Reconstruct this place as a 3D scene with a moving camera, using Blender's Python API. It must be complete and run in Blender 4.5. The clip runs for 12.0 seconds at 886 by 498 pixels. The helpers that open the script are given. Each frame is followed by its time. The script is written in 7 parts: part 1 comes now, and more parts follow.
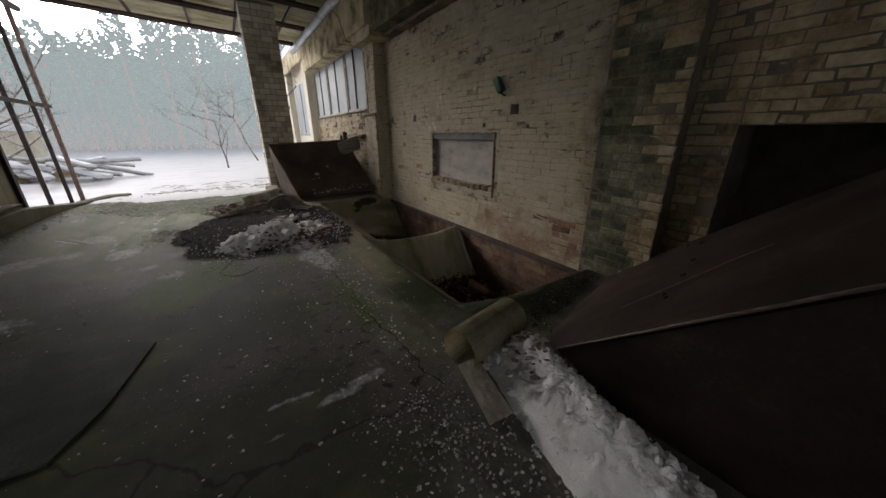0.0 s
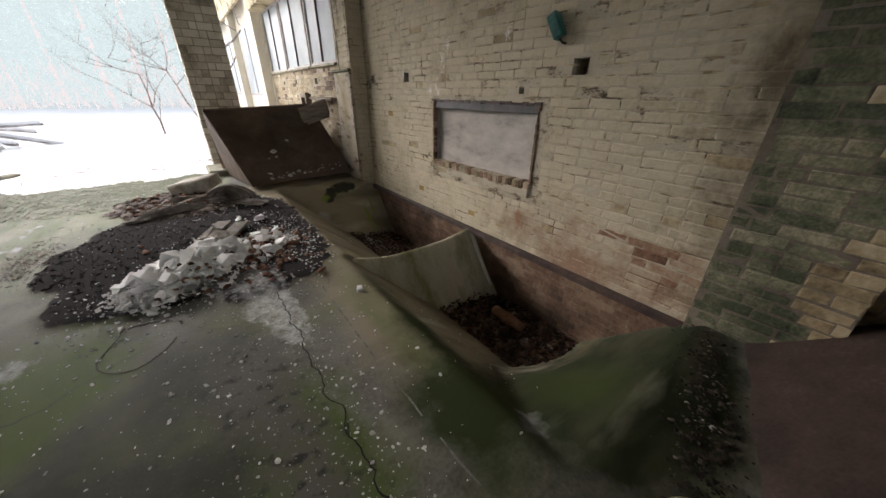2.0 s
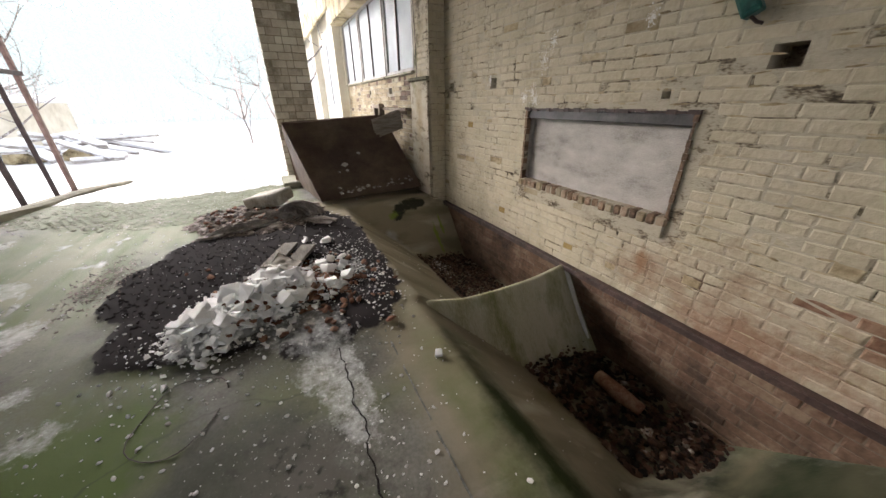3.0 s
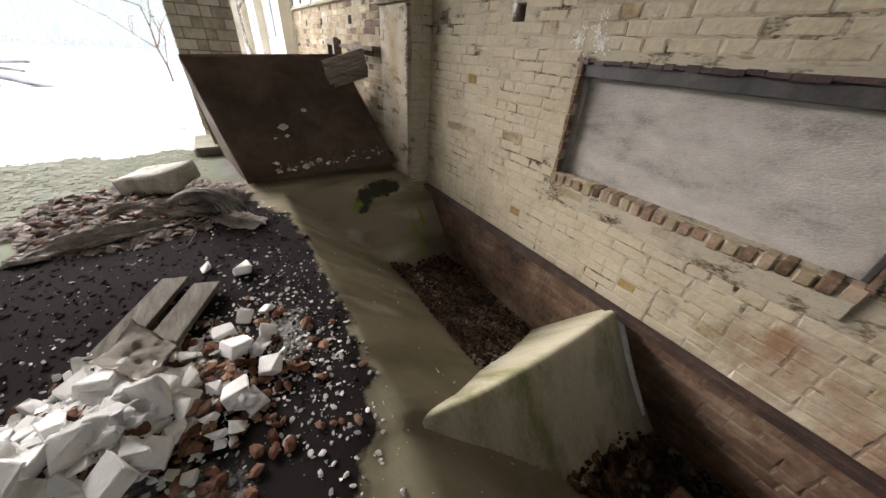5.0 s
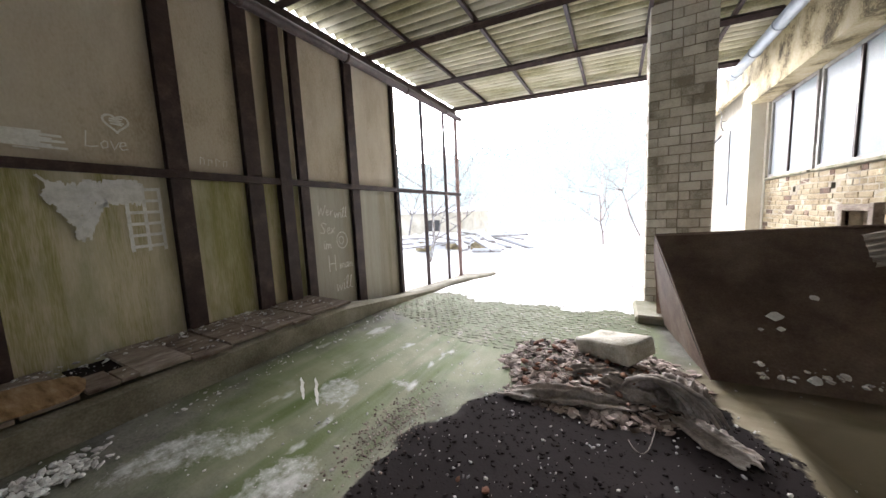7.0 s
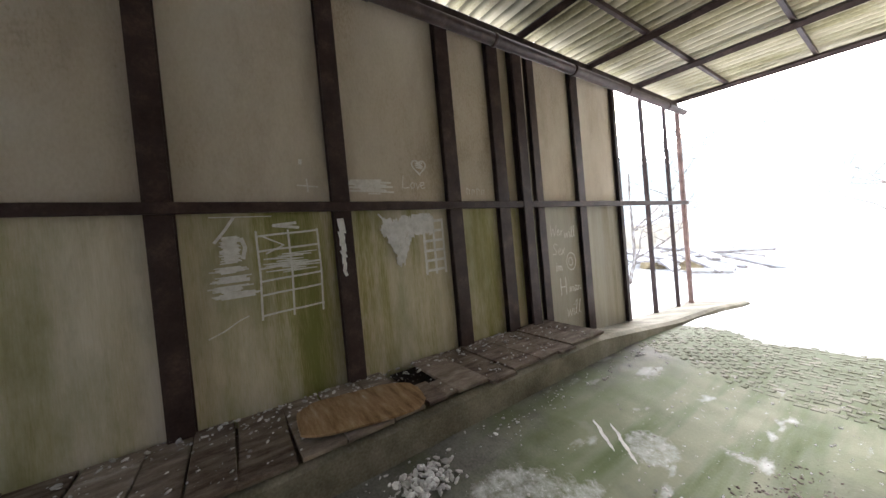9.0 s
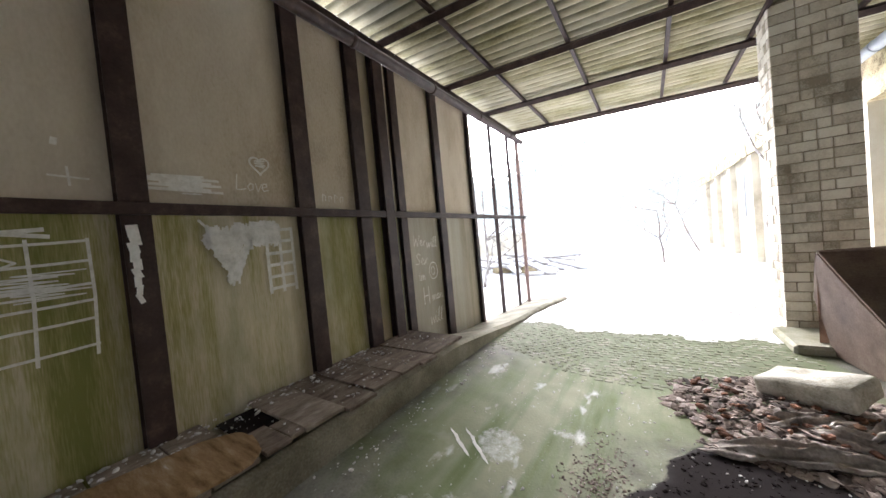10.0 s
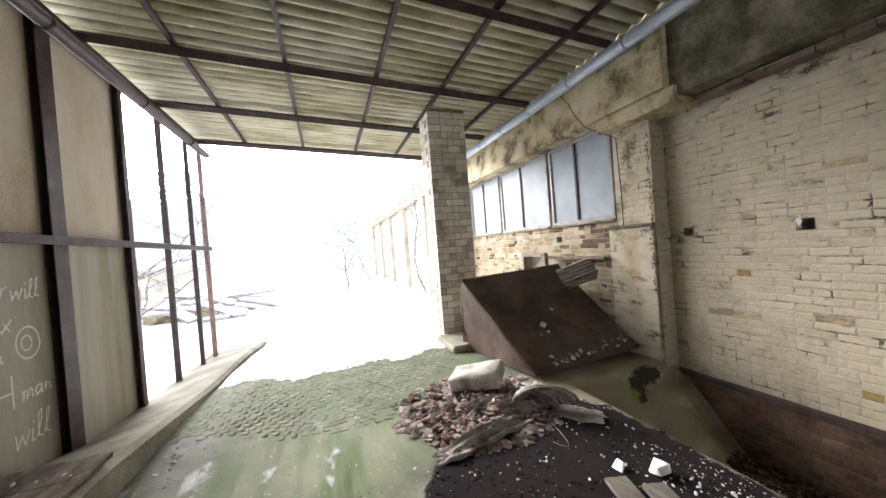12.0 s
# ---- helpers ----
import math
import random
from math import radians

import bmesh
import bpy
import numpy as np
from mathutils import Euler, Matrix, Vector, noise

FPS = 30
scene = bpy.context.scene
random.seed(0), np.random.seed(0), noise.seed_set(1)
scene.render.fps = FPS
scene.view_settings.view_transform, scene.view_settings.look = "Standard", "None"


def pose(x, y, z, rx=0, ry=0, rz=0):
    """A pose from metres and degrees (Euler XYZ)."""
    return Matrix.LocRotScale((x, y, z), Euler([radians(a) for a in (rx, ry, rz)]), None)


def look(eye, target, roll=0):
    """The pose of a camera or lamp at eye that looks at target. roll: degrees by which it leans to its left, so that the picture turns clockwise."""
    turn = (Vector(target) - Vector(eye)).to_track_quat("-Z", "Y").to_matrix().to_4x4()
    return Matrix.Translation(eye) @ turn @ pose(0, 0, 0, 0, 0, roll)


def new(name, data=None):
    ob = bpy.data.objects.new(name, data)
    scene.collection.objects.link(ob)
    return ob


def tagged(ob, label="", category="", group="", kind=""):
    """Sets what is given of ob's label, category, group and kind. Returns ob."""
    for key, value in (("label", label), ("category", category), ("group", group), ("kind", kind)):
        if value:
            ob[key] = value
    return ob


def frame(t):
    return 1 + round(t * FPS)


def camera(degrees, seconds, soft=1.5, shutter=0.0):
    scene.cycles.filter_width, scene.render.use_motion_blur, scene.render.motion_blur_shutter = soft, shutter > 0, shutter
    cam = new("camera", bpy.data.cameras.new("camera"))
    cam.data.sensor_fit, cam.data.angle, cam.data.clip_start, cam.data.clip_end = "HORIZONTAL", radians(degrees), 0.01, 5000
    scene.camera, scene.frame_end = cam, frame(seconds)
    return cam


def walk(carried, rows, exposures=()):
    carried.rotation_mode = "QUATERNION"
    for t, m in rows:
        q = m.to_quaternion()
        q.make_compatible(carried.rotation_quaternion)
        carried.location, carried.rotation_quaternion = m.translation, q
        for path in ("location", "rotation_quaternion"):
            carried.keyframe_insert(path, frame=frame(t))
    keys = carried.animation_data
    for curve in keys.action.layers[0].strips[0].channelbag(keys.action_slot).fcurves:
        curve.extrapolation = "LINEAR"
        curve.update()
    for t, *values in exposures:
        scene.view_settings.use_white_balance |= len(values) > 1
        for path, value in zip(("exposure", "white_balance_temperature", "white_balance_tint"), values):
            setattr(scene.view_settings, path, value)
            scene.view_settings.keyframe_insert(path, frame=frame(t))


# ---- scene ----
cam = camera(109.0, 12.0)
PATH = [
    (0, (0.374, -0.005, 1.352), (1.394, 1.574, 0.668), -0.3),
    (0.5, (0.438, 0.341, 1.421), (1.553, 1.853, 0.734), -1.2),
    (1, (0.608, 0.747, 1.429), (1.647, 2.235, 0.588), -6.5),
    (1.5, (0.691, 1.071, 1.386), (1.596, 2.576, 0.428), -6.9),
    (2, (0.808, 1.491, 1.435), (1.916, 2.903, 0.552), 0.6),
    (2.5, (0.844, 1.854, 1.453), (1.731, 3.487, 0.715), -4.9),
    (3, (0.943, 2.236, 1.437), (1.775, 3.847, 0.593), -0.7),
    (3.2, (0.973, 2.398, 1.407), (1.909, 3.944, 0.55), 0.9),
    (4.8, (1.397, 3.458, 1.366), (2.335, 4.852, 0.28), 3.0),
    (5, (1.401, 3.584, 1.37), (2.371, 4.969, 0.302), 3.9),
    (5.2, (1.369, 3.682, 1.388), (2.368, 5.115, 0.413), 2.3),
    (5.5, (1.32, 3.826, 1.409), (2.209, 5.406, 0.565), 1.2),
    (5.8, (1.255, 3.93, 1.455), (1.758, 5.745, 0.781), -1.4),
    (6, (1.19, 4.033, 1.457), (1.36, 5.975, 1.008), -1.7),
    (6.3, (1.078, 4.11, 1.478), (0.822, 6.058, 1.104), -2.0),
    (6.5, (1.004, 4.129, 1.502), (0.449, 6.008, 1.097), -3.4),
    (7, (0.782, 4.131, 1.507), (-0.182, 5.869, 1.288), -2.7),
    (7.5, (0.392, 3.95, 1.509), (-1.079, 5.302, 1.419), -4.5),
    (7.7, (0.285, 3.901, 1.509), (-1.341, 5.062, 1.424), -3.4),
    (9.3, (-0.249, 3.565, 1.625), (-1.907, 4.683, 1.593), -5.5),
    (9.5, (-0.239, 3.597, 1.622), (-1.732, 4.929, 1.6), -4.0),
    (10, (-0.254, 3.791, 1.63), (-1.352, 5.461, 1.572), -5.4),
    (10.2, (-0.20, 3.85, 1.625), (-1.121, 5.624, 1.553), -3.0),
    (10.5, (-0.303, 3.917, 1.648), (-0.859, 5.838, 1.62), -2.6),
    (11, (-0.505, 3.938, 1.672), (-0.296, 5.925, 1.59), -6.5),
    (11.5, (-0.692, 4.027, 1.672), (-0.334, 5.993, 1.592), -4.5),
    (12, (-0.747, 4.153, 1.695), (-0.054, 6.028, 1.675), -4.5),
]
walk(cam, [(t, look(eye, target, roll)) for t, eye, target, roll in PATH],
     exposures=[(t, stops, 6380 if t < 5.2 else 6080, 14) for t, stops in ((0.0, 0.85), (0.5, 2.2), (1.2, 2.1), (2.0, 1.93), (2.5, 2.25), (3.0, 2.35), (5.0, 2.3), (6.5, 2.38), (9.5, 2.75), (11.0, 2.62), (12.0, 2.60))])

# ---- light: an overcast winter sky ----
world = bpy.data.worlds.new("overcast")
scene.world = world
world.use_nodes = True
wn = world.node_tree.nodes
sky = wn.new("ShaderNodeTexSky")
sky.sky_type = "NISHITA"
sky.sun_disc = False
sky.sun_elevation = radians(18)
sky.sun_rotation = radians(-24)
sky.dust_density = 5.0
grey = wn.new("ShaderNodeHueSaturation")
grey.inputs["Saturation"].default_value = 0.22
world.node_tree.links.new(sky.outputs[0], grey.inputs["Color"])
world.node_tree.links.new(grey.outputs[0], wn["Background"].inputs["Color"])
wn["Background"].inputs["Strength"].default_value = 0.15
sun = new("sun", bpy.data.lights.new("sun", "SUN"))
sun.data.energy, sun.data.angle, sun.data.color = 0.5, radians(35), (1.0, 0.97, 0.93)
sun.matrix_world = look((-4.0, 9.0, 3.6), (0, 0, 0))


# ---- materials ----
def material(name, stops, scale=4.0, rough=0.85, metal=0.0, bump=0.3, fine=60.0, detail=6.0, stretch=(1, 1, 1), vary=0.0, island=0.0, grime=None):
    """A surface whose colour runs through stops [(place, rgb), ...] by noise, with fine grain and relief."""
    m = bpy.data.materials.new(name)
    m.use_nodes = True
    n, k = m.node_tree.nodes, m.node_tree.links
    b = n["Principled BSDF"]
    tc = n.new("ShaderNodeTexCoord")
    geo = n.new("ShaderNodeNewGeometry")
    mp = n.new("ShaderNodeMapping")
    mp.inputs["Scale"].default_value = stretch
    k.new(geo.outputs["Position"], mp.inputs["Vector"])
    big = n.new("ShaderNodeTexNoise")
    big.inputs["Scale"].default_value = scale
    big.inputs["Detail"].default_value = detail
    big.inputs["Roughness"].default_value = 0.65
    k.new(mp.outputs[0], big.inputs["Vector"])
    small = n.new("ShaderNodeTexNoise")
    small.inputs["Scale"].default_value = fine
    small.inputs["Detail"].default_value = 4
    k.new(mp.outputs[0], small.inputs["Vector"])
    mix = n.new("ShaderNodeMath")
    mix.operation = "MULTIPLY_ADD"
    mix.inputs[1].default_value = 0.3
    k.new(small.outputs[0], mix.inputs[0])
    sub = n.new("ShaderNodeMath")
    sub.operation = "SUBTRACT"
    sub.inputs[1].default_value = 0.15
    k.new(big.outputs[0], sub.inputs[0])
    k.new(sub.outputs[0], mix.inputs[2])
    value = mix.outputs[0]
    if vary or island:
        rnd = n.new("ShaderNodeObjectInfo").outputs["Random"] if vary else geo.outputs["Random Per Island"]
        sh = n.new("ShaderNodeMath")
        sh.operation = "MULTIPLY_ADD"
        sh.inputs[1].default_value = vary or island
        k.new(rnd, sh.inputs[0])
        off = n.new("ShaderNodeMath")
        off.operation = "SUBTRACT"
        off.inputs[1].default_value = (vary or island) / 2
        k.new(value, off.inputs[0])
        k.new(off.outputs[0], sh.inputs[2])
        value = sh.outputs[0]
    ramp = n.new("ShaderNodeValToRGB")
    e = ramp.color_ramp.elements
    e[0].position, e[0].color = stops[0][0], (*stops[0][1], 1)
    e[1].position, e[1].color = stops[-1][0], (*stops[-1][1], 1)
    for p, c in stops[1:-1]:
        x = e.new(p)
        x.color = (*c, 1)
    k.new(value, ramp.inputs[0])
    k.new(ramp.outputs[0], b.inputs["Base Color"])
    b.inputs["Roughness"].default_value = rough
    b.inputs["Metallic"].default_value = metal
    if rough >= 0.7:
        b.inputs["Specular IOR Level"].default_value = 0.15
    if grime:
        rgb, gscale, lo, hi, gstretch = grime
        gm = n.new("ShaderNodeMapping")
        gm.inputs["Scale"].default_value = gstretch
        gm.inputs["Location"].default_value = (3.3, 1.7, 5.1)
        k.new(geo.outputs["Position"], gm.inputs["Vector"])
        gn = n.new("ShaderNodeTexNoise")
        gn.inputs["Scale"].default_value, gn.inputs["Detail"].default_value, gn.inputs["Roughness"].default_value = gscale, 10, 0.7
        k.new(gm.outputs[0], gn.inputs["Vector"])
        gr = n.new("ShaderNodeMapRange")
        gr.inputs[1].default_value, gr.inputs[2].default_value, gr.inputs[4].default_value = lo, hi, 0.85
        k.new(gn.outputs[0], gr.inputs[0])
        gx = n.new("ShaderNodeMix")
        gx.data_type = "RGBA"
        k.new(gr.outputs[0], gx.inputs[0])
        k.new(ramp.outputs[0], gx.inputs[6])
        gx.inputs[7].default_value = (*rgb, 1)
        k.new(gx.outputs[2], b.inputs["Base Color"])
    if bump:
        bp = n.new("ShaderNodeBump")
        bp.inputs["Strength"].default_value = bump
        bp.inputs["Distance"].default_value = 0.02
        k.new(value, bp.inputs["Height"])
        k.new(bp.outputs[0], b.inputs["Normal"])
    return m


M_PAINT = material("old_cream_paint", [(0.16, (0.13, 0.10, 0.07)), (0.26, (0.31, 0.255, 0.18)), (0.38, (0.46, 0.40, 0.285)), (0.6, (0.545, 0.483, 0.36)), (0.8, (0.45, 0.40, 0.315))], scale=2.6, vary=0.10, bump=1.0, fine=30, grime=((0.15, 0.115, 0.075), 1.3, 0.57, 0.80, (1, 1, 0.55)))
M_PAINT_REST = material("old_cream_paint_rest", [(0.16, (0.13, 0.10, 0.07)), (0.26, (0.31, 0.255, 0.18)), (0.38, (0.46, 0.40, 0.285)), (0.6, (0.545, 0.483, 0.36)), (0.8, (0.45, 0.40, 0.315))], scale=2.6, island=0.10, bump=1.0, fine=30, grime=((0.15, 0.115, 0.075), 1.3, 0.57, 0.80, (1, 1, 0.55)))
M_REDBRICK = material("bare_brick", [(0.22, (0.04, 0.027, 0.020)), (0.4, (0.09, 0.058, 0.040)), (0.55, (0.15, 0.093, 0.063)), (0.72, (0.24, 0.175, 0.12))], scale=2.2, vary=0.13, bump=0.6, fine=30)
M_REDBRICK_REST = material("bare_brick_rest", [(0.22, (0.04, 0.027, 0.020)), (0.4, (0.09, 0.058, 0.040)), (0.55, (0.15, 0.093, 0.063)), (0.72, (0.24, 0.175, 0.12))], scale=2.2, island=0.13, bump=0.6, fine=30)
M_YELBRICK = material("yellow_brick", [(0.25, (0.12, 0.088, 0.052)), (0.4, (0.25, 0.195, 0.115)), (0.6, (0.35, 0.29, 0.19)), (0.75, (0.43, 0.38, 0.29))], scale=2.5, island=0.25, bump=0.4)
M_GREENBRICK = material("mossy_brick", [(0.25, (0.03, 0.036, 0.024)), (0.42, (0.10, 0.112, 0.07)), (0.56, (0.20, 0.195, 0.125)), (0.72, (0.40, 0.35, 0.25))], scale=3, vary=0.25, bump=0.9, grime=((0.04, 0.047, 0.027), 2.0, 0.5, 0.7, (1, 1, 1)))
M_BLOCK = material("sand_lime_block", [(0.25, (0.28, 0.245, 0.19)), (0.42, (0.55, 0.50, 0.42)), (0.6, (0.73, 0.685, 0.60)), (0.75, (0.81, 0.775, 0.70))], scale=2.0, vary=0.34, bump=0.4, grime=((0.16, 0.125, 0.085), 1.4, 0.58, 0.82, (1, 1, 0.5)))
M_MOULD = material("mouldy_cream_paint", [(0.2, (0.085, 0.062, 0.04)), (0.36, (0.23, 0.18, 0.105)), (0.52, (0.40, 0.32, 0.20)), (0.72, (0.56, 0.48, 0.34))], scale=4, island=0.22, bump=0.9, fine=30)
M_STAINED = material("rust_stained_paint", [(0.2, (0.09, 0.05, 0.035)), (0.38, (0.22, 0.125, 0.08)), (0.55, (0.32, 0.215, 0.145)), (0.75, (0.44, 0.37, 0.27))], scale=5, island=0.4, bump=0.8, fine=30)
M_MORTAR = material("mortar", [(0.3, (0.16, 0.13, 0.10)), (0.5, (0.34, 0.30, 0.23)), (0.7, (0.45, 0.40, 0.31))], scale=3, bump=0.5)
M_PAINTEDJOINT = material("painted_joint", [(0.32, (0.06, 0.047, 0.033)), (0.39, (0.20, 0.165, 0.115)), (0.46, (0.43, 0.38, 0.29)), (0.75, (0.53, 0.475, 0.375))], scale=4.5, bump=0.6, detail=9, stretch=(1, 0.7, 1.6), grime=((0.15, 0.115, 0.075), 1.3, 0.57, 0.80, (1, 1, 0.55)))
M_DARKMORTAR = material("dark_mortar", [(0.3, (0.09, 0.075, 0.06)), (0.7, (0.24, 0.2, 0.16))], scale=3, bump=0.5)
M_FOOT = material("dark_wall_foot", [(0.25, (0.05, 0.037, 0.028)), (0.45, (0.12, 0.088, 0.062)), (0.7, (0.21, 0.165, 0.12))], scale=2.2, bump=0.7, fine=30)
M_PLASTERDARK = material("blackened_plaster", [(0.30, (0.035, 0.032, 0.022)), (0.42, (0.10, 0.092, 0.062)), (0.54, (0.21, 0.185, 0.125)), (0.72, (0.36, 0.33, 0.25))], scale=2.6, bump=0.8, detail=10, grime=((0.045, 0.05, 0.022), 1.8, 0.45, 0.66, (1, 1, 0.8)))
M_RAIL = material("brown_rusted_angle", [(0.25, (0.022, 0.012, 0.010)), (0.5, (0.05, 0.028, 0.022)), (0.72, (0.10, 0.06, 0.05)), (0.85, (0.42, 0.38, 0.36))], scale=6, rough=0.6, bump=0.4, detail=9)
M_PLASTER = material("stained_plaster", [(0.33, (0.06, 0.05, 0.035)), (0.42, (0.22, 0.18, 0.11)), (0.48, (0.45, 0.375, 0.225)), (0.62, (0.56, 0.49, 0.34)), (0.78, (0.54, 0.49, 0.39))], scale=2.0, bump=0.5, detail=9, grime=((0.13, 0.10, 0.045), 1.6, 0.52, 0.70, (1, 1, 0.8)))
M_GREYPLASTER = material("grey_plaster", [(0.28, (0.26, 0.24, 0.215)), (0.45, (0.42, 0.39, 0.355)), (0.6, (0.49, 0.46, 0.42)), (0.75, (0.57, 0.54, 0.50))], scale=3.5, bump=0.7, detail=9, stretch=(1, 1, 2.2))
M_KERB = material("damp_kerb", [(0.25, (0.075, 0.068, 0.045)), (0.42, (0.165, 0.148, 0.105)), (0.58, (0.27, 0.25, 0.19)), (0.75, (0.40, 0.375, 0.315))], scale=1.6, bump=0.4, detail=9)
M_CONCRETE = material("mossy_concrete", [(0.25, (0.09, 0.11, 0.045)), (0.42, (0.22, 0.21, 0.14)), (0.55, (0.31, 0.295, 0.23)), (0.7, (0.40, 0.38, 0.33))], scale=1.5, bump=0.3, detail=8)
M_PANEL = material("cement_panel", [(0.25, (0.33, 0.27, 0.19)), (0.42, (0.50, 0.435, 0.335)), (0.6, (0.58, 0.52, 0.42)), (0.8, (0.64, 0.585, 0.49))], scale=1.0, bump=0.06, stretch=(1, 1.0, 0.5), vary=0.12, grime=((0.26, 0.19, 0.115), 0.9, 0.50, 0.85, (1, 1.3, 0.5)))
M_PANELLOW = material("mossy_cement_panel", [(0.30, (0.21, 0.215, 0.07)), (0.41, (0.38, 0.35, 0.165)), (0.50, (0.56, 0.50, 0.345)), (0.66, (0.66, 0.60, 0.47)), (0.8, (0.72, 0.67, 0.56))], scale=1.05, bump=0.06, stretch=(1, 2.2, 0.16), vary=0.14, detail=4, grime=((0.17, 0.18, 0.05), 0.9, 0.42, 0.70, (1, 1.4, 0.45)))
M_PANELPALE = material("pale_cement_panel", [(0.28, (0.18, 0.165, 0.10)), (0.42, (0.31, 0.285, 0.22)), (0.6, (0.40, 0.375, 0.31)), (0.8, (0.50, 0.475, 0.41))], scale=1.1, bump=0.06, stretch=(1, 2.4, 0.14), vary=0.1, detail=5)
M_STEEL = material("brown_painted_steel", [(0.3, (0.026, 0.015, 0.013)), (0.55, (0.052, 0.033, 0.029)), (0.75, (0.10, 0.066, 0.056))], scale=6, rough=0.5, bump=0.15)
M_RUST = material("rusted_plate", [(0.25, (0.065, 0.042, 0.032)), (0.45, (0.15, 0.10, 0.075)), (0.6, (0.22, 0.16, 0.12)), (0.8, (0.33, 0.27, 0.22))], scale=1.8, rough=0.6, bump=0.15, detail=9)
M_STEEL.node_tree.nodes["Principled BSDF"].inputs["Specular IOR Level"].default_value = 0.25
M_ROOF = material("fibre_cement_sheet", [(0.25, (0.14, 0.14, 0.065)), (0.42, (0.36, 0.33, 0.195)), (0.58, (0.56, 0.52, 0.37)), (0.8, (0.66, 0.63, 0.53))], scale=1.2, bump=0.15, stretch=(0.5, 1.5, 1), vary=0.2)
M_GUTTER = material("grey_gutter", [(0.3, (0.22, 0.25, 0.28)), (0.7, (0.34, 0.37, 0.4))], scale=4, rough=0.45, bump=0.05)
M_SLATE = material("weathered_sheet", [(0.28, (0.18, 0.15, 0.12)), (0.5, (0.40, 0.355, 0.30)), (0.75, (0.58, 0.54, 0.48))], scale=3, bump=0.7, stretch=(1, 1, 9))
M_WOOD = material("weathered_board", [(0.25, (0.075, 0.053, 0.040)), (0.45, (0.185, 0.145, 0.113)), (0.65, (0.285, 0.24, 0.195)), (0.8, (0.42, 0.375, 0.32))], scale=3, bump=0.3, stretch=(5, 1.6, 4), vary=0.25)
M_FROSTED = material("frosted_timber", [(0.3, (0.16, 0.14, 0.125)), (0.5, (0.36, 0.34, 0.325)), (0.65, (0.62, 0.62, 0.62))], scale=4, bump=0.3, stretch=(1, 1, 3))
M_SNOW = material("snow", [(0.3, (0.72, 0.74, 0.77)), (0.5, (0.82, 0.83, 0.85)), (0.8, (0.88, 0.88, 0.89))], scale=1.2, rough=0.7, bump=0.3)
M_RUBBLE = material("white_rubble", [(0.2, (0.52, 0.49, 0.46)), (0.36, (0.76, 0.75, 0.73)), (0.7, (0.87, 0.87, 0.86))], scale=5, bump=0.5, island=0.3)
M_WINFRAME = material("window_frame", [(0.3, (0.22, 0.2, 0.18)), (0.7, (0.42, 0.4, 0.37))], scale=6, rough=0.6, bump=0.15)

M_POST = material("rust_red_post", [(0.3, (0.12, 0.065, 0.052)), (0.55, (0.22, 0.135, 0.11)), (0.75, (0.30, 0.20, 0.17))], scale=5, rough=0.65, bump=0.15)
M_PLY = material("peeling_plywood", [(0.28, (0.11, 0.062, 0.028)), (0.42, (0.25, 0.155, 0.075)), (0.58, (0.35, 0.235, 0.125)), (0.70, (0.44, 0.34, 0.22)), (0.80, (0.66, 0.62, 0.56))], scale=2.4, bump=0.5, stretch=(1.5, 8, 1), detail=9)
M_CHALKTHIN = material("thin_chalk", [(0.3, (0.60, 0.58, 0.53)), (0.6, (0.78, 0.77, 0.73))], scale=22, bump=0)
M_CHALK = material("chalk", [(0.3, (0.62, 0.61, 0.57)), (0.6, (0.82, 0.81, 0.78))], scale=14, bump=0)
M_RAG = material("grey_cloth", [(0.28, (0.10, 0.084, 0.074)), (0.5, (0.26, 0.226, 0.20)), (0.7, (0.45, 0.41, 0.38))], scale=5, bump=0.5)
M_DEBRIS = material("mixed_debris", [(0.2, (0.05, 0.038, 0.032)), (0.4, (0.14, 0.105, 0.088)), (0.6, (0.26, 0.205, 0.175)), (0.82, (0.44, 0.38, 0.34))], scale=4, bump=0.4, island=0.5)
M_LEAF = material("dead_leaves", [(0.28, (0.012, 0.008, 0.006)), (0.48, (0.04, 0.023, 0.015)), (0.66, (0.10, 0.055, 0.034)), (0.80, (0.17, 0.115, 0.08)), (0.92, (0.42, 0.38, 0.34))], scale=6, bump=0.2, island=0.55)
M_SHARD = material("brick_shards", [(0.3, (0.08, 0.04, 0.027)), (0.55, (0.22, 0.105, 0.065)), (0.75, (0.36, 0.23, 0.16))], scale=5, bump=0.4, island=0.4)
M_SOIL = material("black_soil", [(0.3, (0.016, 0.013, 0.013)), (0.7, (0.032, 0.026, 0.025))], scale=9, rough=1.0, bump=0.4)
M_SOIL.node_tree.nodes["Principled BSDF"].inputs["Specular IOR Level"].default_value = 0.05
M_PIPE = material("mossy_cement_pipe", [(0.25, (0.15, 0.13, 0.07)), (0.45, (0.34, 0.30, 0.19)), (0.65, (0.46, 0.42, 0.3))], scale=4, bump=0.3)
M_SACK = material("beige_paper", [(0.25, (0.27, 0.235, 0.19)), (0.5, (0.42, 0.38, 0.325)), (0.75, (0.50, 0.46, 0.41))], scale=6, bump=0.5)
M_FOAM = material("dirty_foam", [(0.3, (0.16, 0.145, 0.11)), (0.45, (0.34, 0.32, 0.26)), (0.6, (0.50, 0.475, 0.41)), (0.78, (0.60, 0.575, 0.52))], scale=5, bump=0.6, detail=9)
